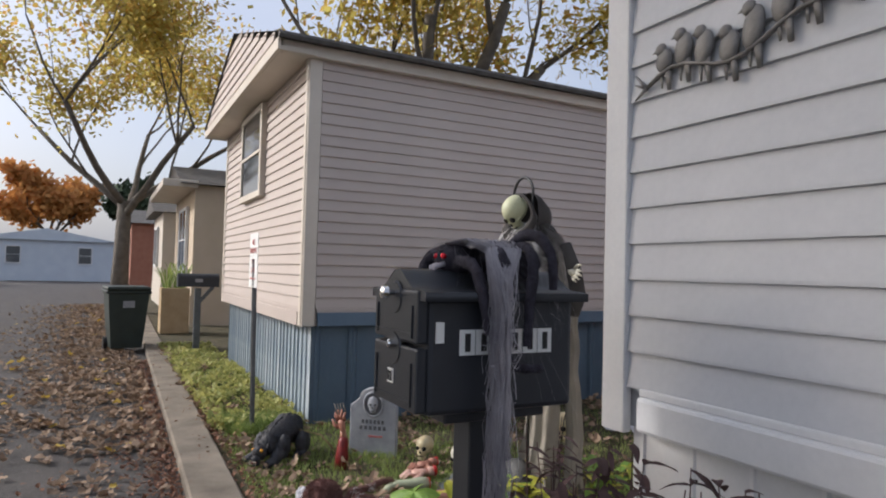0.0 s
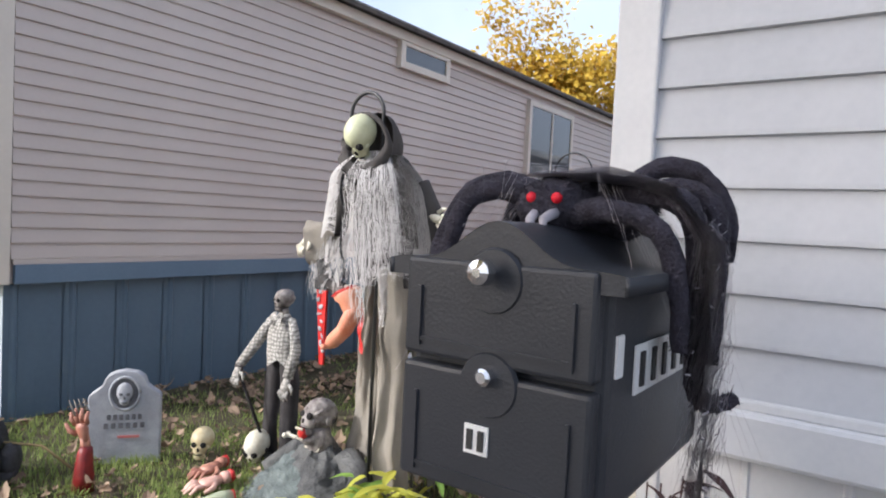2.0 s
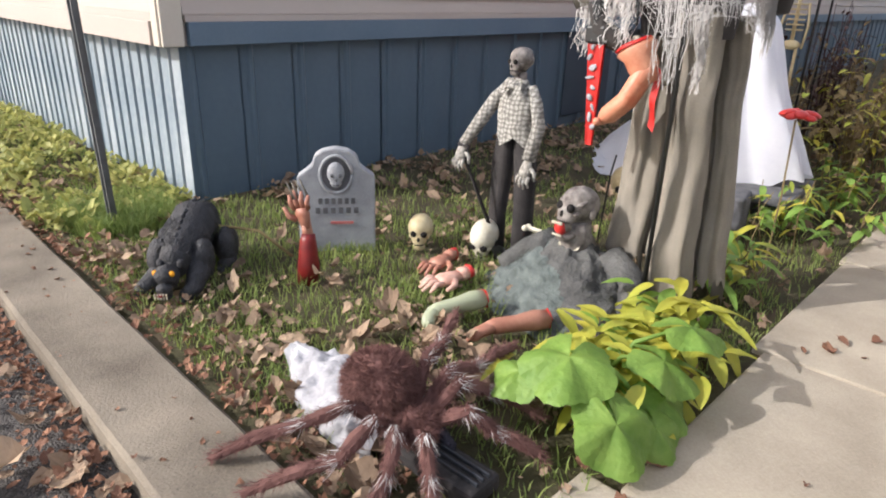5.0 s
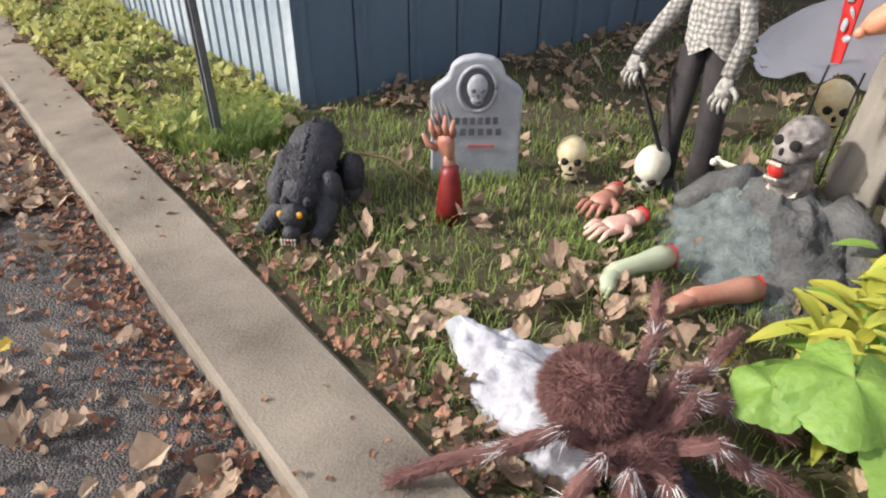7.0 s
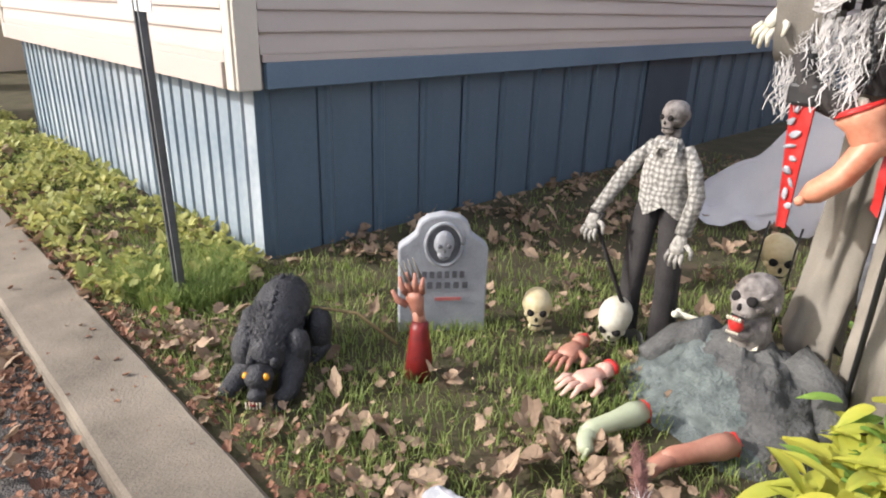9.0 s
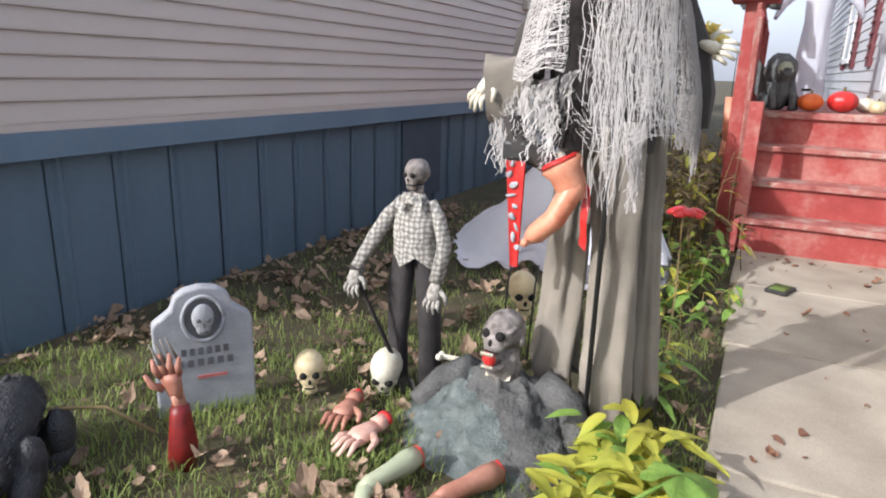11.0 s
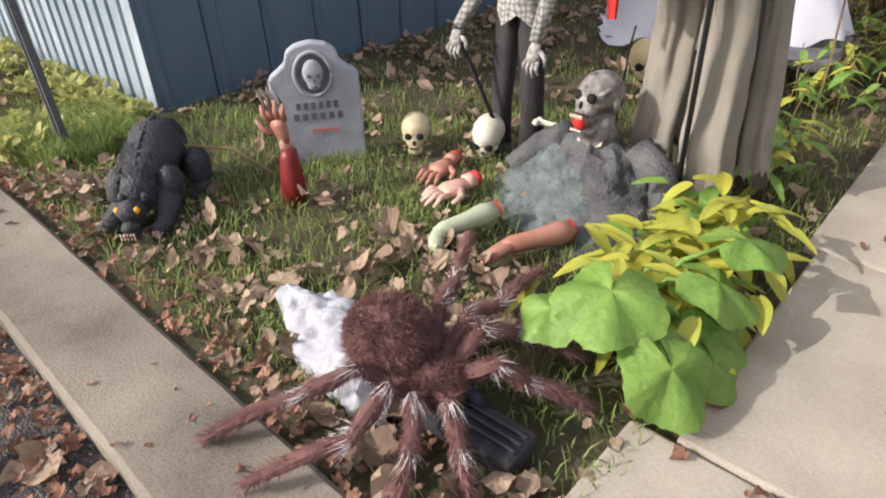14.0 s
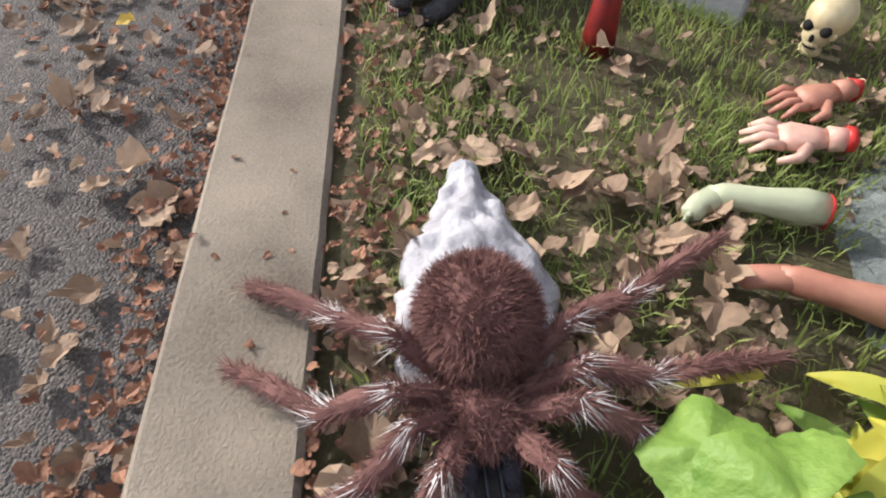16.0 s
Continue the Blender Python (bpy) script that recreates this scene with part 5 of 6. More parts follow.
def zombie():
    s, rng = Shape(), random.Random(4)
    c = Vector((0.66, -1.64, 0))
    for y, lean in ((-0.055, -0.01), (0.06, 0.012)):
        s.tube([c + Vector((0, y * 0.6, 0.56)), c + Vector((0.01, y, 0.42)), c + Vector((0, y + lean, 0.2)), c + Vector((0, y + lean * 2, 0.0))], [0.045, 0.046, 0.040, 0.048], 1, 12, wob=0.6)

    def shirt(u, v):
        a = 2 * math.pi * v
        z = 0.775 - 0.25 * u
        r = (0.030 + 0.048 * min(1, u * 3) + 0.018 * u) * (1 + 0.18 * noise.noise(Vector((math.cos(a) * 2, math.sin(a) * 2, z * 12))))
        return (c.x + r * 0.7 * math.cos(a), c.y + r * math.sin(a), z - 0.02 * (u > 0.95) * math.sin(a * 5))
    s.surf(shirt, 12, 20, 0)
    for y, e, h in ((0.085, (-0.05, 0.15, 0.60), (-0.12, 0.19, 0.49)), (-0.085, (-0.03, -0.125, 0.60), (-0.07, -0.12, 0.47))):
        s.tube([c + Vector((0, y * 0.7, 0.745)), c + Vector((-0.02, y * 1.2, 0.69)), c + Vector(e), c + Vector(h)], [0.022, 0.027, 0.026, 0.024], 0, 10, wob=0.5)
        hv = c + Vector(h)
        handshape(s, hv, hv + Vector((-0.02, 0.01, -0.1)), (-1, 0, 0), 0.11, 3)
    s.tube([c + Vector((0, 0, 0.76)), c + Vector((-0.005, 0, 0.80))], 0.026, 2, 8)
    skull(s, c + Vector((-0.008, 0.004, 0.848)), 0.050, 2, 4, -10, -4)
    s.ell(c + Vector((0.004, 0.004, 0.850)), (0.053, 0.044, 0.047), 2, seg=14, rings=10, wob=0.25)
    s.box(c + Vector((-0.055, 0.0, 0.755)), (0.012, 0.06, 0.03), 0, 0, 0, 30)
    for a in range(2):
        s.ribbon([c + Vector((-0.04, 0.02 - 0.04 * a, 0.78)), c + Vector((-0.07, 0.04 - 0.08 * a, 0.74)), c + Vector((-0.075, 0.03 - 0.06 * a, 0.72))], 0.03, 0, (0, 1, 0))
    thing("zombie_figure", s, ["plaid", "trousers", "greyflesh", "shirt", "void"], "small standing zombie figure in a checked shirt and black trousers", "figure")
    s = Shape()
    p = Vector((0.54, -1.46, 0.44))
    q = Vector((0.60, -1.62, 0.06))
    s.tube([p + Vector((-0.01, 0.025, 0.05)), p + Vector((-0.01, -0.03, 0.05)), p, q], [0.008, 0.008, 0.008, 0.009], 0, 7)
    s.surf(lambda u, v: q.lerp(q + Vector((0.02, -0.03, -0.10)), u) + Vector((0.012 * math.sin(math.pi * v), 0.045 * (v - 0.5) * 2 * (1 - 0.35 * u * u), 0)), 6, 6, 1)
    thing("toy_shovel", s, ["trousers", "galv"], "dark toy shovel leaning by the zombie's hand", "shovel")


def bust():
    s, rng = Shape(), random.Random(8)
    c = Vector((0.56, -2.05, 0))

    def body(u, v):
        a = 2 * math.pi * v
        z = 0.235 * (1 - u) ** 1.1 - 0.01
        r = 0.055 + 0.30 * u ** 0.85
        w = 1 + 0.18 * noise.noise(Vector((math.cos(a) * 2.5, math.sin(a) * 2.5, u * 4)))
        return (c.x - 0.10 * u + r * w * math.cos(a) * 0.8, c.y + 0.08 * u * math.cos(a) + r * w * math.sin(a), z + 0.02 * noise.noise(Vector((a * 2, u * 8, 2))) * (1 - u))
    def rough(u, v):
        p = Vector(body(u, v))
        return p + Vector((0.012 * noise.noise(p * 26), 0.012 * noise.noise(p * 26 + Vector((5, 0, 0))), 0.022 * noise.noise(p * 20) * (1 - u) + 0.010 * noise.noise(p * 60)))
    s.surf(rough, 44, 90, 0)
    for i in range(44):
        for j in range(90):
            p = Vector(s.v[s.f[i * 90 + j][0]])
            if (p.y - c.y) - 0.9 * (p.x - c.x) + 0.10 * noise.noise(p * 14) > 0.155:
                s.m[i * 90 + j] = 1
    for i in range(700):
        u, v = rng.uniform(0.3, 1.0), rng.uniform(0.2, 0.52)
        p = Vector(rough(u, v)) + Vector((0, 0, 0.004))
        d = Vector((rng.uniform(-1, 1), rng.uniform(-1, 1), rng.uniform(-0.2, 0.5))) * 0.02
        s.ribbon([p, p + d * 0.5 + Vector((0, 0, 0.008)), p + d], 0.0016, 1, (0.5, 0.5, 0.5))
    s.tube([c + Vector((0, 0, 0.18)), c + Vector((-0.02, 0, 0.25)), c + Vector((-0.03, 0, 0.31))], [0.075, 0.056, 0.056], 2, 12, wob=0.25)
    hd = c + Vector((-0.030, 0.0, 0.362))
    skull(s, hd, 0.082, 2, 3, -12, 14)
    s.ell(c + Vector((-0.108, 0.016, 0.294)), (0.023, 0.025, 0.029), 4, (0, -14, -12), 12, 8)
    s.ell(c + Vector((-0.072, 0.010, 0.262)), (0.044, 0.042, 0.024), 2, (0, -14, -12), 12, 8, 0.2)
    for k in range(-2, 3):
        s.box(c + Vector((-0.131, 0.018 + k * 0.009, 0.318)), (0.006, 0.007, 0.011), 5)
        s.box(c + Vector((-0.126, 0.018 + k * 0.008, 0.270)), (0.005, 0.006, 0.008), 5)
    for y in (-1, 1):
        s.ell(hd + Vector((0.0, y * 0.066, -0.015)), (0.018, 0.010, 0.025), 2, seg=8, rings=6)
        s.ell(hd + Vector((-0.030, y * 0.034, 0.030)), (0.030, 0.024, 0.010), 2, (0, -20, 10 * y), 10, 6)
    for i in range(260):
        q = Vector((rng.uniform(0.1, 1), rng.gauss(0, 0.8), rng.uniform(-0.3, 0.9))).normalized()
        o = hd + Vector((0.012 + q.x * 0.074, q.y * 0.059, 0.01 + q.z * 0.062))
        s.ribbon([o, o + q * 0.008 + Vector((0.004, 0, -0.012)), o + q * 0.006 + Vector((0.006, 0, -0.035))], 0.0022, 0, (0.2, 1, 0))
    for y in (-1, 1):
        s.add([c + Vector((-0.06, 0, 0.19)), c + Vector((-0.035, y * 0.042, 0.250)), c + Vector((-0.070, y * 0.045, 0.212))], [(0, 1, 2)], 5)
    s.tube([c + Vector((0.02, -0.12, 0.16)), c + Vector((0.0, -0.24, 0.12)), c + Vector((-0.10, -0.30, 0.05)), c + Vector((-0.16, -0.22, 0.035))], [0.07, 0.06, 0.045, 0.03], 0, 9, wob=0.4)
    s.tube([c + Vector((0.02, 0.12, 0.17)), c + Vector((0.02, 0.24, 0.10)), c + Vector((-0.08, 0.30, 0.04))], [0.065, 0.055, 0.04], 0, 9, wob=0.4)
    handshape(s, c + Vector((-0.16, -0.20, 0.06)), c + Vector((-0.25, -0.12, 0.03)), (0, 0, 1), 0.15, 2)
    thing("zombie_bust", s, ["greycloth", "greengauze", "greyflesh", "void", "blood", "palebone"], "grey screaming zombie torso rising from the lawn", "figure")
    s = Shape()
    s.tube([(0.66, -1.92, 0.16), (0.62, -1.86, 0.18), (0.57, -1.80, 0.20)], [0.012, 0.009, 0.011], 0, 8)
    for d in (0.018, -0.018):
        s.ell((0.567 + d * 0.7, -1.797, 0.202), 0.013, 0, seg=8, rings=6)
    thing("plastic_bone", s, ["palebone"], "pale plastic bone beside the zombie torso", "bone")


def beast():
    s = Shape()
    s.tube([(-0.62, -1.00, 0.12), (-0.55, -0.94, 0.16), (-0.46, -0.85, 0.19), (-0.37, -0.75, 0.22), (-0.28, -0.65, 0.19), (-0.22, -0.58, 0.10)], [0.068, 0.088, 0.108, 0.130, 0.122, 0.06], 0, 18, wob=0.2)
    for x, y in ((-0.46, -0.63), (-0.22, -0.84)):
        s.ell((x, y, 0.11), (0.105, 0.06, 0.10), 0, (0, 0, 48), 12, 9, 0.2)
    for x, y in ((-0.60, -0.84), (-0.44, -0.99)):
        s.ell((x, y, 0.13), (0.08, 0.065, 0.10), 0, (0, 0, 48), 12, 9, 0.2)
    for i in range(420):
        t, a = R.random(), R.uniform(-1.4, 1.4)
        p = Vector((-0.60, -0.98, 0.14)).lerp(Vector((-0.27, -0.64, 0.22)), t)
        w = 0.070 + 0.062 * math.sin(math.pi * (0.15 + 0.7 * t))
        q = Vector((math.sin(a) * 0.72, -math.sin(a) * 0.69, math.cos(a)))
        s.ribbon([p + q * w * 0.95, p + q * w * 1.04 + Vector((0.018, 0.018, 0)), p + q * w + Vector((0.04, 0.04, -0.006))], 0.006, 0, (0.7, -0.7, 0))
    s.ell((-0.66, -1.05, 0.115), (0.075, 0.062, 0.055), 0, (0, 25, 48), wob=0.2)
    s.ell((-0.70, -1.10, 0.075), (0.05, 0.04, 0.03), 0, (0, 20, 48), wob=0.2)
    s.ell((-0.70, -1.10, 0.04), (0.045, 0.034, 0.015), 0, (0, 5, 48))
    s.ell((-0.72, -1.115, 0.058), (0.03, 0.028, 0.010), 2, (0, 5, 48), 10, 6)
    for k in range(-2, 3):
        for z in (0.066, 0.05):
            s.box((-0.735 + 0.010 * k, -1.13 - 0.010 * k, z), (0.006, 0.006, 0.013), 3)
    for d in ((-0.706, -1.036), (-0.650, -1.098)):
        s.ell((d[0] - 0.008, d[1] - 0.008, 0.142), 0.015, 1, seg=8, rings=6)
    for d in ((-0.66, -0.985), (-0.59, -1.06)):
        s.ell((d[0], d[1], 0.155), (0.02, 0.02, 0.028), 0, seg=8, rings=6)
    for sx, sy, ex, ey in ((-0.56, -0.86, -0.72, -0.90), (-0.46, -0.97, -0.58, -1.10), (-0.36, -0.62, -0.45, -0.58), (-0.22, -0.76, -0.26, -0.88)):
        s.tube([(sx, sy, 0.13), ((sx + ex) / 2 + 0.02, (sy + ey) / 2, 0.07), (ex + 0.02, ey, 0.035), (ex - 0.04, ey - 0.03, 0.025)], [0.075, 0.06, 0.045, 0.036], 0, 10, wob=0.2)
        for k in (-1, 0, 1):
            s.tube([(ex - 0.04, ey - 0.03 + 0.02 * k, 0.022), (ex - 0.075, ey - 0.04 + 0.026 * k, 0.008)], [0.013, 0.004], 0, 6)
    for i in range(9):
        t = i / 8
        p = Vector((-0.54, -0.93, 0.255)).lerp(Vector((-0.30, -0.66, 0.325)), t)
        p.z += 0.03 * math.sin(math.pi * t)
        s.ell(p, (0.022, 0.014, 0.014), 0, (0, 0, 48), 8, 6)
    s.v = [(-0.70 + 0.05 + (x + 0.70) * 0.74, -1.10 + (y + 1.10) * 0.74, z * 0.80) for x, y, z in s.v]
    thing("beast_statue", s, ["beast", "amber", "darkblood", "palebone"], "crouching black resin beast statue with amber eyes", "statue")


def reaching_hand():
    s = Shape()
    s.tube([(-0.13, -1.25, -0.02), (-0.13, -1.25, 0.06), (-0.125, -1.245, 0.16), (-0.12, -1.24, 0.185)], [0.046, 0.043, 0.032, 0.027], 0, 12, wob=0.25)
    s.tube([(-0.12, -1.24, 0.17), (-0.125, -1.235, 0.23)], [0.022, 0.02], 1, 9)
    handshape(s, (-0.125, -1.235, 0.21), (-0.15, -1.22, 0.37), (-0.8, -0.5, 0), 0.145, 1)
    for k in range(4):
        s.tube([(-0.16 + 0.02 * k, -1.22, 0.33), (-0.18 + 0.02 * k, -1.20, 0.40)], [0.006, 0.002], 2, 5)
    thing("rubber_limb_prop", s, ["darkblood", "flesh", "khaki"], "rubber hand in a blood-red sleeve reaching out of the lawn", "rubber hand", group="severed rubber limbs")
    s = Shape()
    s.tube([(-0.12, -1.12, 0.05), (-0.2, -1.0, 0.15), (-0.32, -0.88, 0.17), (-0.36, -0.80, 0.10)], [0.006, 0.006, 0.005, 0.004], 0, 6)
    thing("dry_stalk", s, ["weed"], "bent dry stalk beside the tombstone", "stalk")


def plush_spider():
    rng = random.Random(21)
    c = Vector((-0.55, -2.185, 0.145))
    toy = empty("plush_spider", "large brown plush tarantula with white tufted joints", "toy spider")

    def fur(s, o, q, lean, l, w, mi=0):
        e = o + (q + lean).normalized() * l
        sd = q.cross(Vector((rng.uniform(-1, 1), rng.uniform(-1, 1), 1))).normalized() * w
        s.add([o - sd, o + sd, e], [(0, 1, 2)], mi)

    for nm, o, r, n in (("abdomen", c, Vector((0.094, 0.102, 0.088)), 9000), ("head", c + Vector((0, -0.135, -0.055)), Vector((0.062, 0.065, 0.045)), 3000)):
        s = Shape().ell(o, tuple(r), 0, wob=0.1)
        for i in range(n):
            q = Vector((rng.gauss(0, 1), rng.gauss(0, 1), rng.gauss(0.15, 1))).normalized()
            fur(s, o + Vector((q.x * r.x, q.y * r.y, q.z * r.z)) * 0.98, q, Vector((rng.uniform(-0.9, 0.9), rng.uniform(-0.9, 0.9), rng.uniform(-0.9, 0.3))), rng.uniform(0.012, 0.026), 0.0015)
        part(nm, s, "fur", toy, smooth=False)
    L = [((-0.06, -0.07), (-0.13, -0.03, 0.01), (-0.22, 0.03, -0.03), (-0.40, 0.165, -0.115)), ((-0.06, -0.11), (-0.13, -0.13, 0.02), (-0.235, -0.135, -0.03), (-0.41, -0.005, -0.105)),
         ((-0.05, -0.14), (-0.11, -0.18, 0.01), (-0.18, -0.235, -0.05), (-0.31, -0.28, -0.125)), ((-0.04, -0.17), (-0.07, -0.24, 0.0), (-0.11, -0.30, -0.06), (-0.17, -0.38, -0.13)),
         ((0.06, -0.07), (0.14, -0.03, 0.03), (0.24, 0.01, 0.02), (0.43, 0.13, 0.0)), ((0.06, -0.11), (0.14, -0.11, 0.03), (0.24, -0.12, 0.0), (0.48, -0.075, -0.05)),
         ((0.05, -0.14), (0.13, -0.16, 0.02), (0.22, -0.19, -0.03), (0.32, -0.30, -0.11)), ((0.04, -0.17), (0.08, -0.24, 0.0), (0.13, -0.29, -0.06), (0.21, -0.39, -0.13))]
    for (ax, ay), k1, k2, e in L:
        P = [c + Vector((ax, ay, -0.045)), c + Vector(k1), c + Vector(k2), c + Vector(e)]
        s = Shape().tube([P[0], P[0].lerp(P[1], 0.6), P[1], P[1].lerp(P[2], 0.5), P[2], P[2].lerp(P[3], 0.5) + Vector((0, 0, 0.012)), P[3]], [0.016, 0.017, 0.014, 0.018, 0.013, 0.016, 0.008], 0, 8, wob=0.5)
        for j in range(3):
            d = (P[j + 1] - P[j]).normalized()
            for i in range(620):
                t = rng.random()
                q = Vector((rng.gauss(0, 1), rng.gauss(0, 1), rng.gauss(0.2, 1))).normalized()
                fur(s, P[j].lerp(P[j + 1], t) + Vector((0, 0, 0.012 * math.sin(math.pi * t) * (j == 2))) + q * 0.013, q * 0.8, d * 0.9 + Vector((rng.gauss(0, 0.3), rng.gauss(0, 0.3), -0.2)), rng.uniform(0.012, 0.032), 0.0014)
        g = part("leg", s, "fur", toy, smooth=False)
        s = Shape()
        for j, jt in ((1, 0.8), (2, 0.85)):
            d = (P[j + 1] - P[j]).normalized()
            for i in range(75):
                q = Vector((rng.gauss(0, 1), rng.gauss(0, 1), rng.gauss(0.3, 1))).normalized()
                o = P[j - 1].lerp(P[j], jt + 0.3 * rng.random()) + q * 0.014
                fur(s, o, q * 0.5, d * 1.1 + Vector((rng.gauss(0, 0.25), rng.gauss(0, 0.25), -0.1)), rng.uniform(0.02, 0.05), 0.0012)
        part("tuft", s, "whitefur", g, "white tufts at the joints")
    for x in (-0.03, 0.03):
        part("fang", Shape().tube([c + Vector((x, -0.19, -0.06)), c + Vector((x * 1.1, -0.23, -0.085)), c + Vector((x * 0.8, -0.245, -0.125))], [0.018, 0.014, 0.005], 0, 7), "blackfur", toy, smooth=True)
    s = Shape()

    def wrap(u, v):
        a = math.pi * (v * 1.0)
        y = -2.27 + 0.51 * u
        w = 0.15 * (1 - 0.80 * max(0, (u - 0.35) / 0.65) ** 1.5) * (0.75 + 0.25 * min(1, u * 4))
        h = 0.135 * (1 - 0.45 * u)
        n_ = 1 + 0.22 * noise.noise(Vector((math.cos(a) * 2.5, u * 7, math.sin(a) * 2.5))) + 0.12 * noise.noise(Vector((math.cos(a) * 8, u * 20, 3)))
        return (-0.545 + 0.01 * u + w * math.cos(a) * n_, y, max(0.0, h * math.sin(a) * n_) + 0.012 * noise.noise(Vector((u * 14, a * 3, 1))))
    bundle = empty("wrapped_victim", "white cloth-wrapped bundle under the plush tarantula", "bundle")
    s.surf(wrap, 44, 36, 0)
    part("wrapping", s, "shroud", bundle, smooth=True)
    part("head", Shape().ell((-0.535, -1.775, 0.045), (0.036, 0.045, 0.034), 0, wob=0.2), "stone", bundle, "grey stone-like tip", True)
    s = Shape()
    fl = empty("floodlight", "flat black ribbed plastic lamp lying on the ground", "lamp", at=pose(-0.556, -2.43, 0.0, rz=2))
    part("body", s.box((0, 0, 0.03), (0.11, 0.26, 0.05), 0, bev=0.012), "trousers", fl)
    for k in range(3):
        part("rib", Shape().box((-0.022 + 0.022 * k, -0.01, 0.06), (0.006, 0.22, 0.012), bev=0.002), "box", fl)


zombie()
bust()
beast()
reaching_hand()
plush_spider()


# ---- ghosts, porch things ----
def draped_ghost():
    s = Shape()

    def f(u, v):
        a = 2 * math.pi * v
        w = 0.13 * math.sqrt(max(0.0, 1 - (1 - min(1, u * 7)) ** 2)) + 0.115 * u ** 1.2
        fold = 1 + (0.05 + 0.17 * u) * math.sin(a * 8 + 2.5 * math.sin(a * 2 + u * 2)) + 0.12 * noise.noise(Vector((math.cos(a) * 2, math.sin(a) * 2, u * 3)))
        low = 0.05 + 0.20 * max(0, -math.sin(a)) + 0.05 * noise.noise(Vector((a * 3, 1, 0)))
        return (2.2 + w * 0.8 * fold * math.cos(a), -1.915 - 0.175 * u ** 1.1 + w * fold * math.sin(a), 1.085 + (low - 1.085) * u)
    s.surf(f, 44, 96, 0)
    thing("cloth_ghost", s, ["ghost"], "white cloth ghost draped over a low stand", "ghost", group="cloth ghosts")
    s = Shape()

    def sheet(u, v):
        top = Vector((2.55, -0.92, 0.12)).lerp(Vector((2.40, -1.80, 0.90)), u ** 1.35)
        low = Vector((2.15, -1.15, 0.04)).lerp(Vector((2.45, -1.85, 0.06)), u)
        p = top.lerp(low, v)
        n_ = noise.noise(Vector((u * 5, v * 4, 2)))
        return p + Vector((-0.05 * math.sin(math.pi * v) + 0.05 * n_, 0.05 * noise.noise(Vector((u * 3, v * 7, 6))), max(-p.z + 0.02, 0.06 * n_ - 0.05 * math.sin(math.pi * v) * u + 0.03 * math.sin(u * 20 + 3 * v) * v)))
    s.surf(sheet, 44, 30, 0)
    thing("fallen_sheet", s, ["ghost"], "crumpled bluish-white cloth trailing over the lawn", "cloth")


def porch_ghost():
    s = Shape()
    c = Vector((5.25, -3.0, 0.975))

    def col(u, v):
        a = 2 * math.pi * v
        r = 0.085 + 0.065 * u ** 1.5 + 0.02 * math.sin(math.pi * min(1, u * 3))
        r *= 1 + 0.07 * math.sin(a * 7 + u * 3) * u
        return c + Vector((r * math.cos(a), r * math.sin(a), 1.10 - 1.09 * u))
    s.surf(col, 20, 36, 0)
    s.ell(c + Vector((0, 0, 1.15)), (0.095, 0.088, 0.125), 0, seg=18, rings=14, wob=0.08)
    for y in (-1, 1):
        s.tube([c + Vector((0, y * 0.06, 0.98)), c + Vector((-0.02, y * 0.18, 0.97)), c + Vector((-0.03, y * 0.28, 0.86)), c + Vector((-0.03, y * 0.33, 0.74))], [0.06, 0.062, 0.05, 0.02], 0, 12, 0.7, 0.3)
        s.ell(c + Vector((-0.088, y * 0.036, 1.165)), (0.014, 0.022, 0.016), 1, (20 * y, 0, 0), 8, 6)
    s.ell(c + Vector((-0.09, 0, 1.09)), (0.014, 0.017, 0.032), 1, seg=8, rings=6)
    s.box(c + Vector((-0.135, 0, 0.16)), (0.01, 0.07, 0.02), 1)
    thing("cloth_ghost", s, ["ghost", "void"], "thin white cloth ghost standing on the deck", "ghost", group="cloth ghosts")


draped_ghost()
porch_ghost()
s = Shape()
s.box((1.75, -2.16, 0.10), (0.22, 0.18, 0.22), 0, 12, bev=0.02).box((2.15, -2.16, 0.16), (0.5, 0.45, 0.06), 0, 5, bev=0.015)
s.tube([(2.2, -2.1, 0), (2.2, -2.1, 0.16)], 0.12, 0, 10)
thing("plant_stand", s, ["stonedark"], "low dark stone plant stand among weeds", "stand")


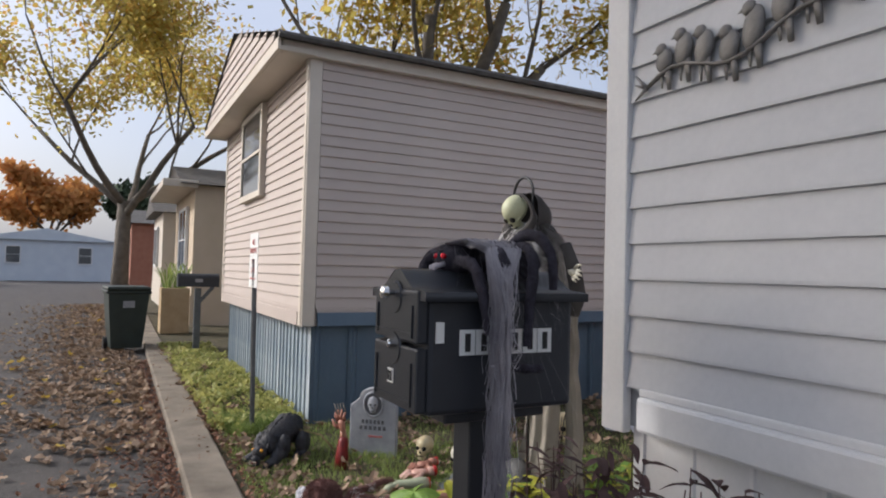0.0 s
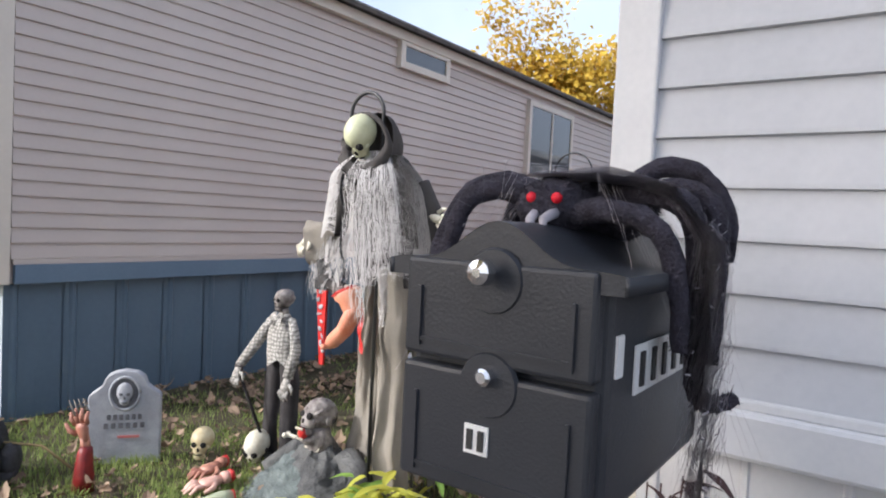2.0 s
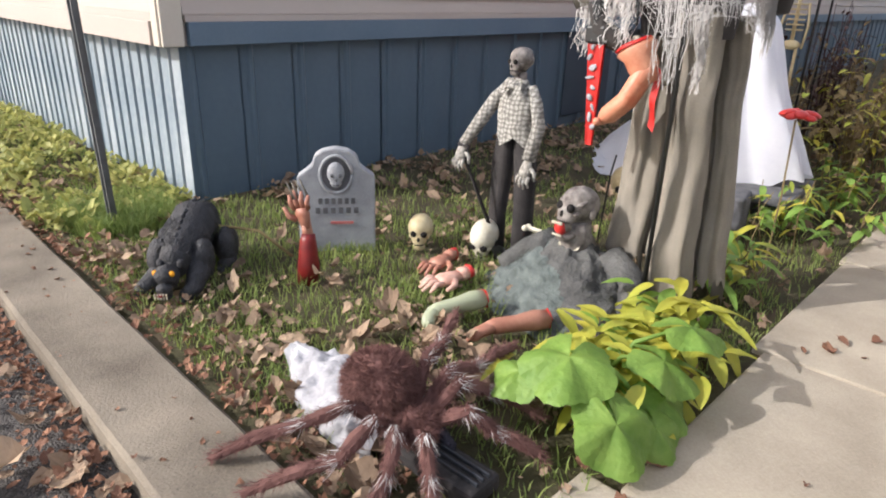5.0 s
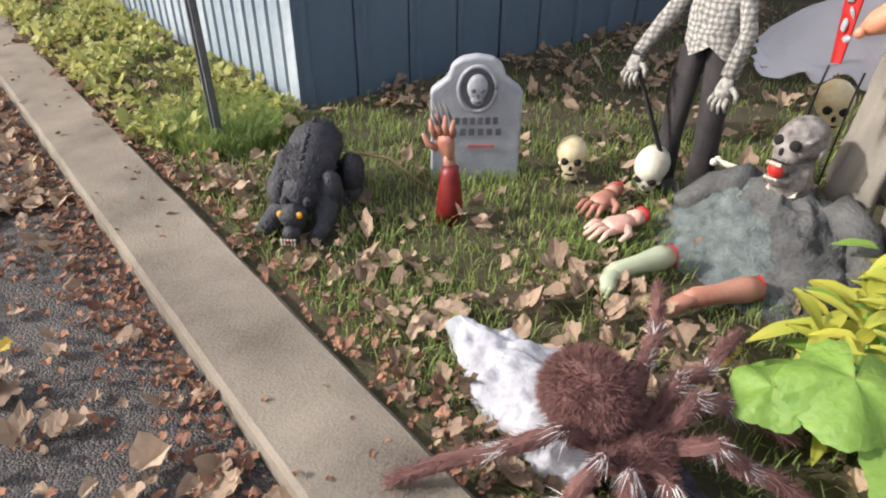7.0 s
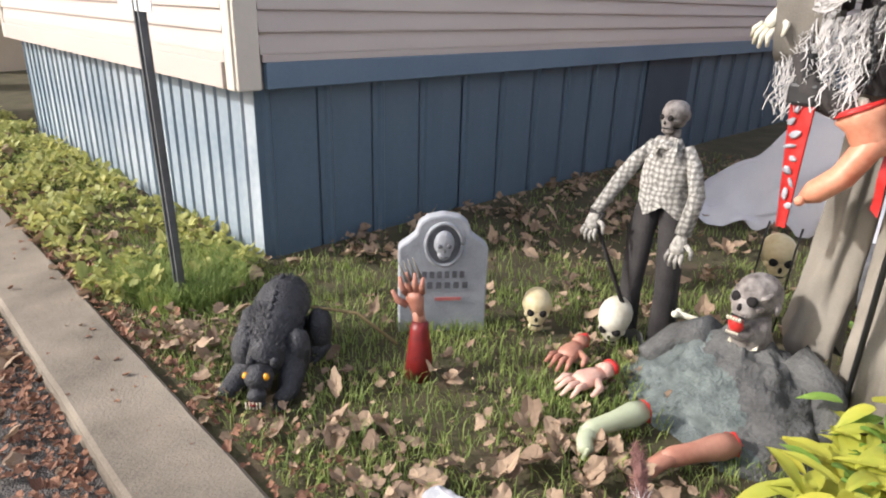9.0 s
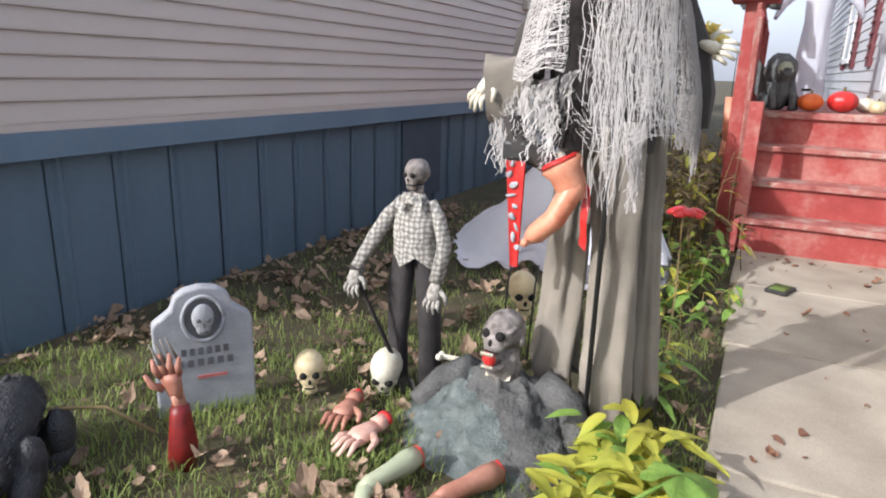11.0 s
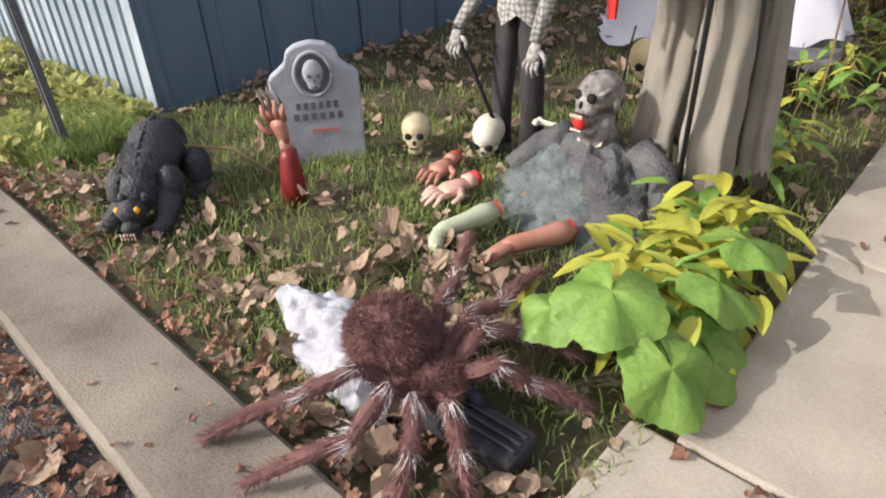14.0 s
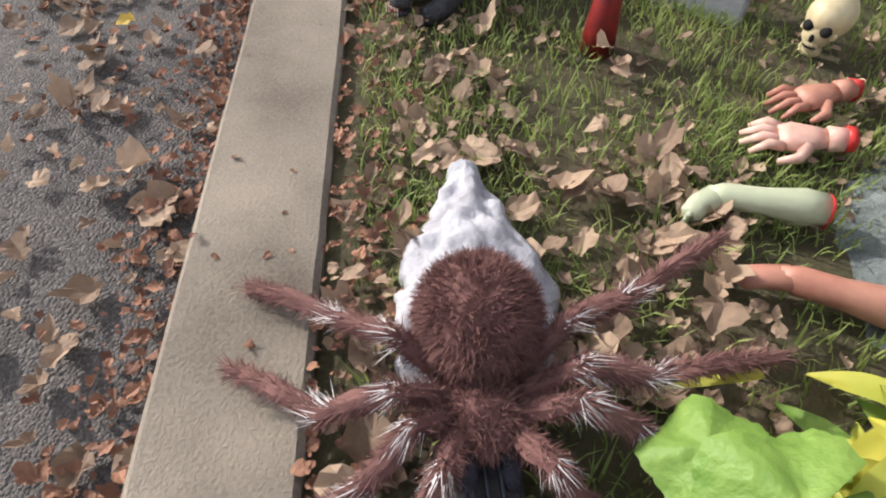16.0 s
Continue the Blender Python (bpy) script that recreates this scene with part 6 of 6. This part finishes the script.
def gargoyle(c, yaw, label, hood=False):
    s = Shape()
    s.ell((0, 0, 0.13), (0.11, 0.09, 0.14), 0, wob=0.25)
    s.ell((-0.07, 0, 0.29), (0.075, 0.06, 0.065), 0, wob=0.2)
    s.ell((-0.13, 0, 0.275), (0.045, 0.035, 0.03), 0, wob=0.2)
    for y in (-1, 1):
        s.tube([(-0.04, y * 0.045, 0.33), (-0.02, y * 0.07, 0.385)], [0.022, 0.004], 0, 6)
        s.tube([(-0.06, y * 0.07, 0.20), (-0.12, y * 0.08, 0.10), (-0.15, y * 0.07, 0.01)], [0.04, 0.03, 0.03], 0, 8, wob=0.2)
        s.tube([(0.03, y * 0.09, 0.08), (-0.06, y * 0.12, 0.08), (-0.07, y * 0.11, 0.01)], [0.06, 0.045, 0.035], 0, 8, wob=0.2)
        s.add([(0.02, y * 0.05, 0.26), (0.12, y * 0.15, 0.40), (0.16, y * 0.19, 0.22), (0.10, y * 0.11, 0.08), (0.06, y * 0.06, 0.12)], [(0, 1, 2, 3, 4)], 0)
        s.add([(0.035, y * 0.045, 0.26), (0.135, y * 0.145, 0.40), (0.175, y * 0.185, 0.22), (0.115, y * 0.105, 0.08), (0.075, y * 0.055, 0.12)], [(4, 3, 2, 1, 0)], 0)
    if hood:
        s.ell((0.0, 0, 0.31), (0.11, 0.12, 0.13), 0, wob=0.2)
        s.ell((-0.09, 0, 0.31), (0.04, 0.06, 0.07), 1)
    thing("gargoyle_statue", s, ["gargoyle", "greenflesh"], label, "statue", group="gargoyles", at=pose(*c, rz=yaw))


gargoyle((4.0, -2.55, 1.785), -30, "dark grey winged gargoyle statue crouching on the post")
gargoyle((4.75, -2.55, 1.745), 15, "dark hooded green-faced creature statue on the railing", True)
gargoyle((4.65, -2.78, 0.975), 20, "dark grey statue sitting on the deck by the railing", True)
for x, y, m1, mm in ((4.55, -3.02, 0.085, "pumpkin"), (4.58, -3.24, 0.10, "blood"), (4.75, -3.42, 0.07, "palebone"), (4.6, -3.48, 0.06, "bone")):
    s = Shape()

    def pk(u, v, m1=m1):
        th, a = math.pi * u, 2 * math.pi * v
        r = m1 * math.sin(th) * (1 + 0.10 * abs(math.sin(a * 4.5)))
        return (r * math.cos(a), r * math.sin(a), m1 * 0.85 + m1 * 0.82 * math.cos(th))
    s.surf(pk, 12, 36, 0)
    s.tube([(0, 0, m1 * 1.6), (0.01, 0, m1 * 1.95)], [m1 * 0.14, m1 * 0.1], 1, 6)
    thing("pumpkin", s, [mm, "weed"], "small glossy toy pumpkin on the top step", "pumpkin", group="porch pumpkins", at=pose(x, y, 0.975))
s = Shape()
for i in range(5):
    hang(s, lambda u: (3.72 + 0.06 * u, -3.60, 2.05), lambda u, r: (3.66 + 0.12 * u, -3.58, 1.25 + r.uniform(-0.05, 0.3)), 10, R, (0.02, 0.05), 0, 0.03, (1, 0, 0))
thing("rag_banner", s, ["burgundy"], "ragged burgundy cloth hanging on the siding", "banner")
s = Shape()
c = Vector((3.1, -1.87, 0))
skull(s, c + Vector((-0.03, 0, 1.17)), 0.045, 0, 1)
s.tube([c + Vector((0, 0, 1.13)), c + Vector((0, 0, 0.85))], 0.012, 0, 6)
for k in range(6):
    z = 1.08 - k * 0.03
    s.tube([c + Vector((0.03 * math.cos(a), 0.05 * math.sin(a), z)) for a in [2 * math.pi * i / 10 for i in range(11)]], 0.005, 0, 5)
s.ell(c + Vector((0, 0, 0.84)), (0.035, 0.055, 0.03), 0)
for y in (-1, 1):
    s.tube([c + Vector((0, y * 0.06, 1.09)), c + Vector((-0.01, y * 0.08, 0.95)), c + Vector((-0.02, y * 0.07, 0.82))], 0.008, 0, 5)
    s.tube([c + Vector((0, y * 0.035, 0.83)), c + Vector((-0.01, y * 0.04, 0.68)), c + Vector((0, y * 0.04, 0.52))], 0.010, 0, 5)
s.tube([c + Vector((0, 0, 1.22)), c + Vector((0, 0, 1.30))], 0.003, 0, 5)
thing("toy_skeleton", s, ["bone", "void"], "small plastic skeleton hanging from an iron hook", "skeleton")
s = Shape()
s.box((0, 0, 0.012), (0.17, 0.12, 0.02), 0, bev=0.004).box((0, 0, 0.024), (0.13, 0.085, 0.004), 1)
thing("garden_tile", s, ["ink", "grass"], "small dark-framed green plastic tile on the path", "tile", at=pose(2.70, -2.95, 0.02, rz=-20))
fl = empty("red_flower", "bright red artificial flower on a wire stem", "flower", at=pose(1.35, -2.50, 0))
part("stem", Shape().tube([(0, 0, 0), (0.01, 0, 0.35), (0, 0.01, 0.66)], 0.004, 0, 5), "weed", fl)
s = Shape()
for k in range(9):
    a = 2 * math.pi * k / 9
    s.ell((0.035 * math.cos(a), 0.045 * math.sin(a), 0.68 + 0.008 * (k % 2)), (0.035, 0.03, 0.013), 0, (0, 15, math.degrees(a)), 8, 6)
part("bloom", s, "blood", fl, smooth=True)


# ---- plants ----
def blade_leaf(s, base, d, up, length, width, droop, mi, heart=False):
    """One leaf with a folded midrib, arching from base along d."""
    base, d = Vector(base), Vector(d).normalized()
    sd = d.cross(Vector(up)).normalized()
    n = sd.cross(d).normalized()

    def f(u, v):
        w = math.sin(math.pi * min(1, u * 0.92 + 0.06)) ** 0.75 if not heart else min(1.0, 1.62 * (u + 0.02) ** 0.32 * max(0, 1 - u) ** 0.62)
        x = (v - 0.5) * 2
        q = base + d * length * u + n * (-droop * u * u * length + 0.10 * width * abs(x) + (0.05 if heart else 0.025) * length * math.sin(u * 13 + 5 * x) * abs(x) ** 1.5 * 0.6)
        if heart:
            q -= d * length * 0.20 * abs(x) ** 1.5 * (1 - u) ** 3
        return q + sd * x * w * width / 2
    s.surf(f, 18 if heart else 9, 12 if heart else 6, mi)


def hosta_plant():
    pl = empty("broad_leaf_plant", "broad-leaved plant with big green and yellowing leaves", "plant")
    rng = random.Random(17)
    # broad lobed leaves on arching stalks: where the blade lies, where it points, its size
    big = [((-0.20, -2.53, 0.25), 200, -18, 0.235), ((-0.25, -2.69, 0.16), 245, -38, 0.215), ((0.02, -2.66, 0.20), 285, -25, 0.20), ((0.14, -2.67, 0.25), 320, -15, 0.20),
           ((-0.02, -2.70, 0.12), 265, -35, 0.17), ((-0.12, -2.74, 0.10), 250, -40, 0.15), ((-0.26, -2.43, 0.18), 160, -25, 0.16)]
    for b, az, dip, size in big:
        m = pose(b[0], b[1], b[2], rz=az) @ pose(0, 0, 0, ry=-dip)

        def blade(u, v, size=size):
            a = 2 * math.pi * (v - 0.5) * 0.94
            rim = 0.5 + 0.045 * math.cos(5 * a) + 0.06 * math.cos(a) + 0.012 * math.sin(23 * a)
            r = u * rim * size
            vein = 0.012 * abs(math.sin(2.5 * a)) * u
            return m @ Vector((r * math.cos(a) + 0.10 * size, r * math.sin(a), size * (0.9 * vein - 0.16 * u * u + 0.06 * u * math.sin(4 * a + 1) + 0.02)))
        s = Shape().surf(blade, 10, 60, 0)
        s.tube([(-0.02, -2.48, 0.0), (Vector((-0.02, -2.48, 0.0)) + Vector(b)) / 2 + Vector((0, 0, 0.07)), b], [0.008, 0.007, 0.005], 0, 6)
        part("leaf", s, "hosta", pl, "broad lobed green leaf", True)
    for i in range(300):
        a = rng.uniform(0, 6.28)
        c = Vector((rng.uniform(-0.12, 0.50), rng.gauss(-2.52, 0.085), rng.uniform(0.02, 0.20)))
        s = Shape()
        blade_leaf(s, c, (math.cos(a), math.sin(a), rng.uniform(-0.1, 0.7)), (0, 0, 1), rng.uniform(0.07, 0.14), rng.uniform(0.03, 0.052), rng.uniform(0.3, 1.0), 0)
        part("leaf", s, "hosta" if rng.random() < 0.25 else "hostayellow", pl, smooth=True)


hosta_plant()


def border(name, n, x0, x1, ym, ys, zmax, mats, label, seed, lw=(0.05, 0.12), per=7):
    rng = random.Random(seed)
    s = Shape()
    for i in range(n):
        x, y = rng.uniform(x0, x1), rng.gauss(ym, ys)
        h = rng.uniform(0.3, 1.0) * zmax
        top = Vector((x + rng.uniform(-0.08, 0.08), y + rng.uniform(-0.08, 0.08), h))
        s.tube([(x, y, 0), ((x + top.x) / 2, (y + top.y) / 2 + 0.02, h * 0.6), top], [0.004, 0.003, 0.002], 0, 4)
        for k in range(per):
            p = Vector((x, y, 0)).lerp(top, rng.uniform(0.25, 1))
            a = rng.uniform(0, 6.28)
            blade_leaf(s, p, (math.cos(a), math.sin(a), rng.uniform(-0.2, 0.5)), (0, 0, 1), rng.uniform(*lw), rng.uniform(*lw) * 0.4, 0.6, rng.choice((1, 1, 2)))
    thing(name, s, mats, label, "plants", kind="stuff")


border("path_border_plants", 46, 0.75, 3.2, -2.46, 0.09, 0.34, ["weed", "hosta", "hostayellow"], "green and yellow weeds along the path edge", 61)
border("dry_weeds", 110, 2.9, 5.6, -2.2, 0.22, 0.85, ["weed", "weed", "hostayellow"], "tall dry brown weeds beside the porch", 62)
border("dark_bush", 70, 4.25, 4.75, -1.78, 0.13, 1.12, ["sedge", "sedge", "weed"], "dark withered bush beyond the dry weeds", 64, (0.04, 0.09))
border("dark_border_plants", 360, -0.42, -0.06, -4.35, 0.36, 0.80, ["sedge", "sedge", "sedge"], "dark purple-brown border plants below the white home", 63, (0.04, 0.09), 15)


# ---- grass and fallen leaves ----
def grass_field(name, n, seed, inside, label, hmin, hmax, plot=(-0.78, 4.2, -2.72, 6.0)):
    rng = np.random.default_rng(seed)
    x = rng.uniform(plot[0], plot[1], n * 3)
    y = rng.uniform(plot[2], plot[3], n * 3)
    clump = np.array([noise.noise(Vector((a * 2.6, b * 2.6, 1.0))) + 0.5 * noise.noise(Vector((a * 8, b * 8, 3.0))) for a, b in zip(x, y)])
    near = np.maximum(np.exp(-((x + 0.1) ** 2) / 3.0) * np.exp(-((y + 1.2) ** 2) / 6.0), 0.55 * (x < -0.05)) * (1 - 0.75 * (x > 0.25) * np.clip((y + 1.25) * 2.5, 0, 1))
    keep = (clump > rng.uniform(-0.5, 0.45, n * 3)) & (rng.random(n * 3) < 0.08 + 0.92 * near) & inside(x, y)
    x, y = x[keep][:n], y[keep][:n]
    m = len(x)
    h, a, w = rng.uniform(hmin, hmax, m), rng.uniform(0, 2 * np.pi, m), rng.uniform(0.0014, 0.0032, m)
    lean = rng.uniform(0.15, 0.9, m) * h
    b = np.zeros((m, 5, 3))
    sx, sy = np.sin(a) * w, -np.cos(a) * w
    for k, (t, u) in enumerate(((0, -1), (0, 1), (0.55, -0.8), (0.55, 0.8), (1, 0))):
        b[:, k, 0] = x + np.cos(a) * lean * t * t + sx * u
        b[:, k, 1] = y + np.sin(a) * lean * t * t + sy * u
        b[:, k, 2] = h * t * (1 - 0.25 * t) - 0.005
    idx = np.arange(m)[:, None] * 5
    quads = (idx + np.array([0, 1, 3, 2])).tolist()
    tris = (idx + np.array([2, 3, 4])).tolist()
    me = bpy.data.meshes.new(name)
    me.from_pydata(b.reshape(-1, 3).tolist(), [], quads + tris)
    me.materials.append(M["grass"])
    tagged(new(name, me), label, "grass", kind="stuff")


grass_field("tall_grass", 5200, 15, lambda x, y: ((x + 0.42) / 0.26) ** 2 + ((y + 0.02) / 0.34) ** 2 < 1, "taller tuft of bright grass round the sign post", 0.07, 0.17, (-0.76, -0.1, -0.45, 0.4))
grass_field("grass", 95000, 5, lambda x, y: ((y < -0.1) | (x < -0.06)) & (x > -0.76), "uneven tufts of green lawn grass", 0.025, 0.075)


def litter(name, n, seed, place, label, size, matname, lift=0.3):
    """Curled dry leaves: a raised midrib, a middle ring and a lobed, crinkled rim."""
    rng = np.random.default_rng(seed)
    x, y, z = place(rng, n)
    n, K = len(x), 14
    L = size[0] + (size[1] - size[0]) * rng.random(n) ** 1.5
    th = 2 * np.pi * np.arange(K) / K
    lobes = 0.42 + 0.05 * np.cos(5 * th) + 0.13 * np.cos(th)
    rim = lobes[None, :] * (1 + rng.normal(0, 0.10, (n, K)))
    aspect = rng.uniform(0.6, 1.0, n)[:, None]
    fold, curl = rng.uniform(0.0, 0.9, n)[:, None], rng.uniform(-0.8, 1.6, n)[:, None]
    tilt, roll = rng.normal(0, lift, n)[:, None], rng.normal(0, lift, n)[:, None]
    rings = []
    for f, wob in ((0.55, 0.04), (1.0, 0.10)):
        px, py = rim * f * np.cos(th), rim * f * np.sin(th) * aspect
        pz = np.abs(py) * fold + (px ** 2 + 0.5 * py ** 2) * curl + rng.normal(0, wob * 0.6, (n, K)) * f
        rings.append(np.stack([px, py, pz + px * tilt + py * roll], 2))
    p = np.concatenate([np.zeros((n, 1, 3))] + rings, 1) * L[:, None, None]
    a = rng.uniform(0, 2 * np.pi, n)[:, None]
    q = p.copy()
    q[:, :, 0], q[:, :, 1] = p[:, :, 0] * np.cos(a) - p[:, :, 1] * np.sin(a), p[:, :, 0] * np.sin(a) + p[:, :, 1] * np.cos(a)
    q[:, :, 2] -= q[:, :, 2].min(axis=1)[:, None]
    q += np.stack([x, y, z], 1)[:, None, :]
    idx = np.arange(n)[:, None] * (2 * K + 1)
    fs = []
    for k in range(K):
        k2 = (k + 1) % K
        fs += (idx + np.array([0, 1 + k, 1 + k2])).tolist()
        fs += (idx + np.array([1 + k, 1 + K + k, 1 + K + k2, 1 + k2])).tolist()
    me = bpy.data.meshes.new(name)
    me.from_pydata(q.reshape(-1, 3).tolist(), [], fs)
    me.materials.append(M[matname])
    tagged(new(name, me), label, "leaves", kind="stuff")


def drift(x, y, f, seed):
    return np.array([noise.noise(Vector((a * f, b * f, seed))) for a, b in zip(x, y)])


def on_lawn(rng, n):
    x, y = rng.uniform(-0.80, 4.0, n), rng.uniform(-2.7, 5.5, n)
    p = 0.20 + 0.6 * np.exp(-((x + 0.75) / 0.25) ** 2) + 0.65 * np.exp(-((y + 2.05) / 0.45) ** 2) * (x < 0.9) + 0.35 * (y > -0.9) * (x > 0.3)
    k = ((y < -0.05) | (x < -0.05)) & (rng.random(n) < p * np.clip(0.75 + 2.2 * drift(x, y, 3.1, 9.0), 0.05, 2))
    x, y = x[k], y[k]
    return x, y, 0.004 + 0.03 * rng.random(len(x)) ** 2


def on_road(rng, n):
    x = -1.10 - np.abs(rng.normal(0, 0.8, n))
    y = rng.uniform(-3.5, 18, n)
    k = rng.random(n) < (0.16 + 0.84 * (y > -0.2)) * np.clip(0.8 + 1.8 * drift(x, y, 2.3, 4.0), 0.08, 2)
    return x[k], y[k], -0.055 + 0.012 * rng.random(k.sum())


def crumbs_on_road(rng, n):
    x = -1.07 - np.abs(rng.normal(0, 0.42, n))
    y = rng.uniform(-2.6, 6, n)
    k = drift(x, y, 2.0, 14.0) + 0.5 * np.exp(-((y + 0.5) / 0.7) ** 2) > rng.uniform(0.0, 0.45, n)
    return x[k], y[k], -0.055 + 0.010 * rng.random(k.sum())


def on_path(rng, n):
    x, y = rng.uniform(-0.9, 3.6, n), rng.uniform(-3.6, -2.66, n)
    k = rng.random(n) < 0.08 + 0.8 * np.exp(-((y + 3.55) / 0.10) ** 2) + 0.5 * np.exp(-((x - 3.4) / 0.2) ** 2) + 0.6 * np.exp(-((x + 0.45) / 0.3) ** 2)
    return x[k], y[k], np.full(k.sum(), 0.022)


def on_kerb(rng, n):
    y = rng.uniform(-3.0, 5.0, n)
    k = drift(y, y * 0, 2.4, 2.0) > rng.uniform(-0.4, 0.4, n)
    y = y[k]
    return kerb_x(y) - 0.135 + rng.uniform(-0.13, 0.13, len(y)), y, np.full(len(y), 0.018)


def by_kerb(rng, n):
    side = rng.random(n) < 0.55
    y = rng.uniform(-3.0, 4.5, n)
    x = np.where(side, -0.28 - np.abs(rng.normal(0, 0.10, n)), 0.0 + np.abs(rng.normal(0, 0.10, n))) + kerb_x(y)
    return x, y, np.where(side, -0.055, 0.004) + 0.02 * rng.random(n)


def verge(rng, n):
    x, y = rng.uniform(-0.76, -0.06, n), rng.uniform(-0.15, 5.5, n)
    k = drift(x, y, 3.4, 21.0) > rng.uniform(-0.35, 0.25, n)
    return x[k], y[k], 0.01 + 0.07 * rng.random(k.sum())


litter("fallen_leaves", 15000, 1, on_lawn, "dry brown and tan leaves scattered over the lawn", (0.025, 0.09), "leaf")
litter("leaf_crumbs", 22000, 9, on_lawn, "small broken leaf bits among the grass", (0.008, 0.04), "leaf")
litter("fallen_leaves", 14000, 2, on_road, "dry pale-brown leaves scattered over the asphalt", (0.03, 0.105), "leaf", 0.15)
litter("fallen_leaves", 420, 3, on_path, "dry leaves and crumbs along the path edges", (0.015, 0.06), "leafred", 0.15)
litter("fallen_leaves", 260, 4, on_kerb, "small dry leaf crumbs lying on the kerb", (0.005, 0.03), "leafred", 0.15)
litter("leaf_crumbs", 4200, 5, by_kerb, "russet leaf crumbs drifted against the kerb", (0.008, 0.04), "leafred")
litter("leaf_crumbs", 2600, 8, crumbs_on_road, "russet leaf crumbs in patches on the asphalt", (0.012, 0.045), "leafred", 0.15)
litter("yellow_leaves", 120, 6, on_road, "bright yellow leaves on the asphalt", (0.06, 0.11), "leafyellow", 0.15)
litter("ground_cover", 5500, 7, verge, "yellow-green low leafy plants along the skirting", (0.03, 0.065), "groundcover", 0.5)
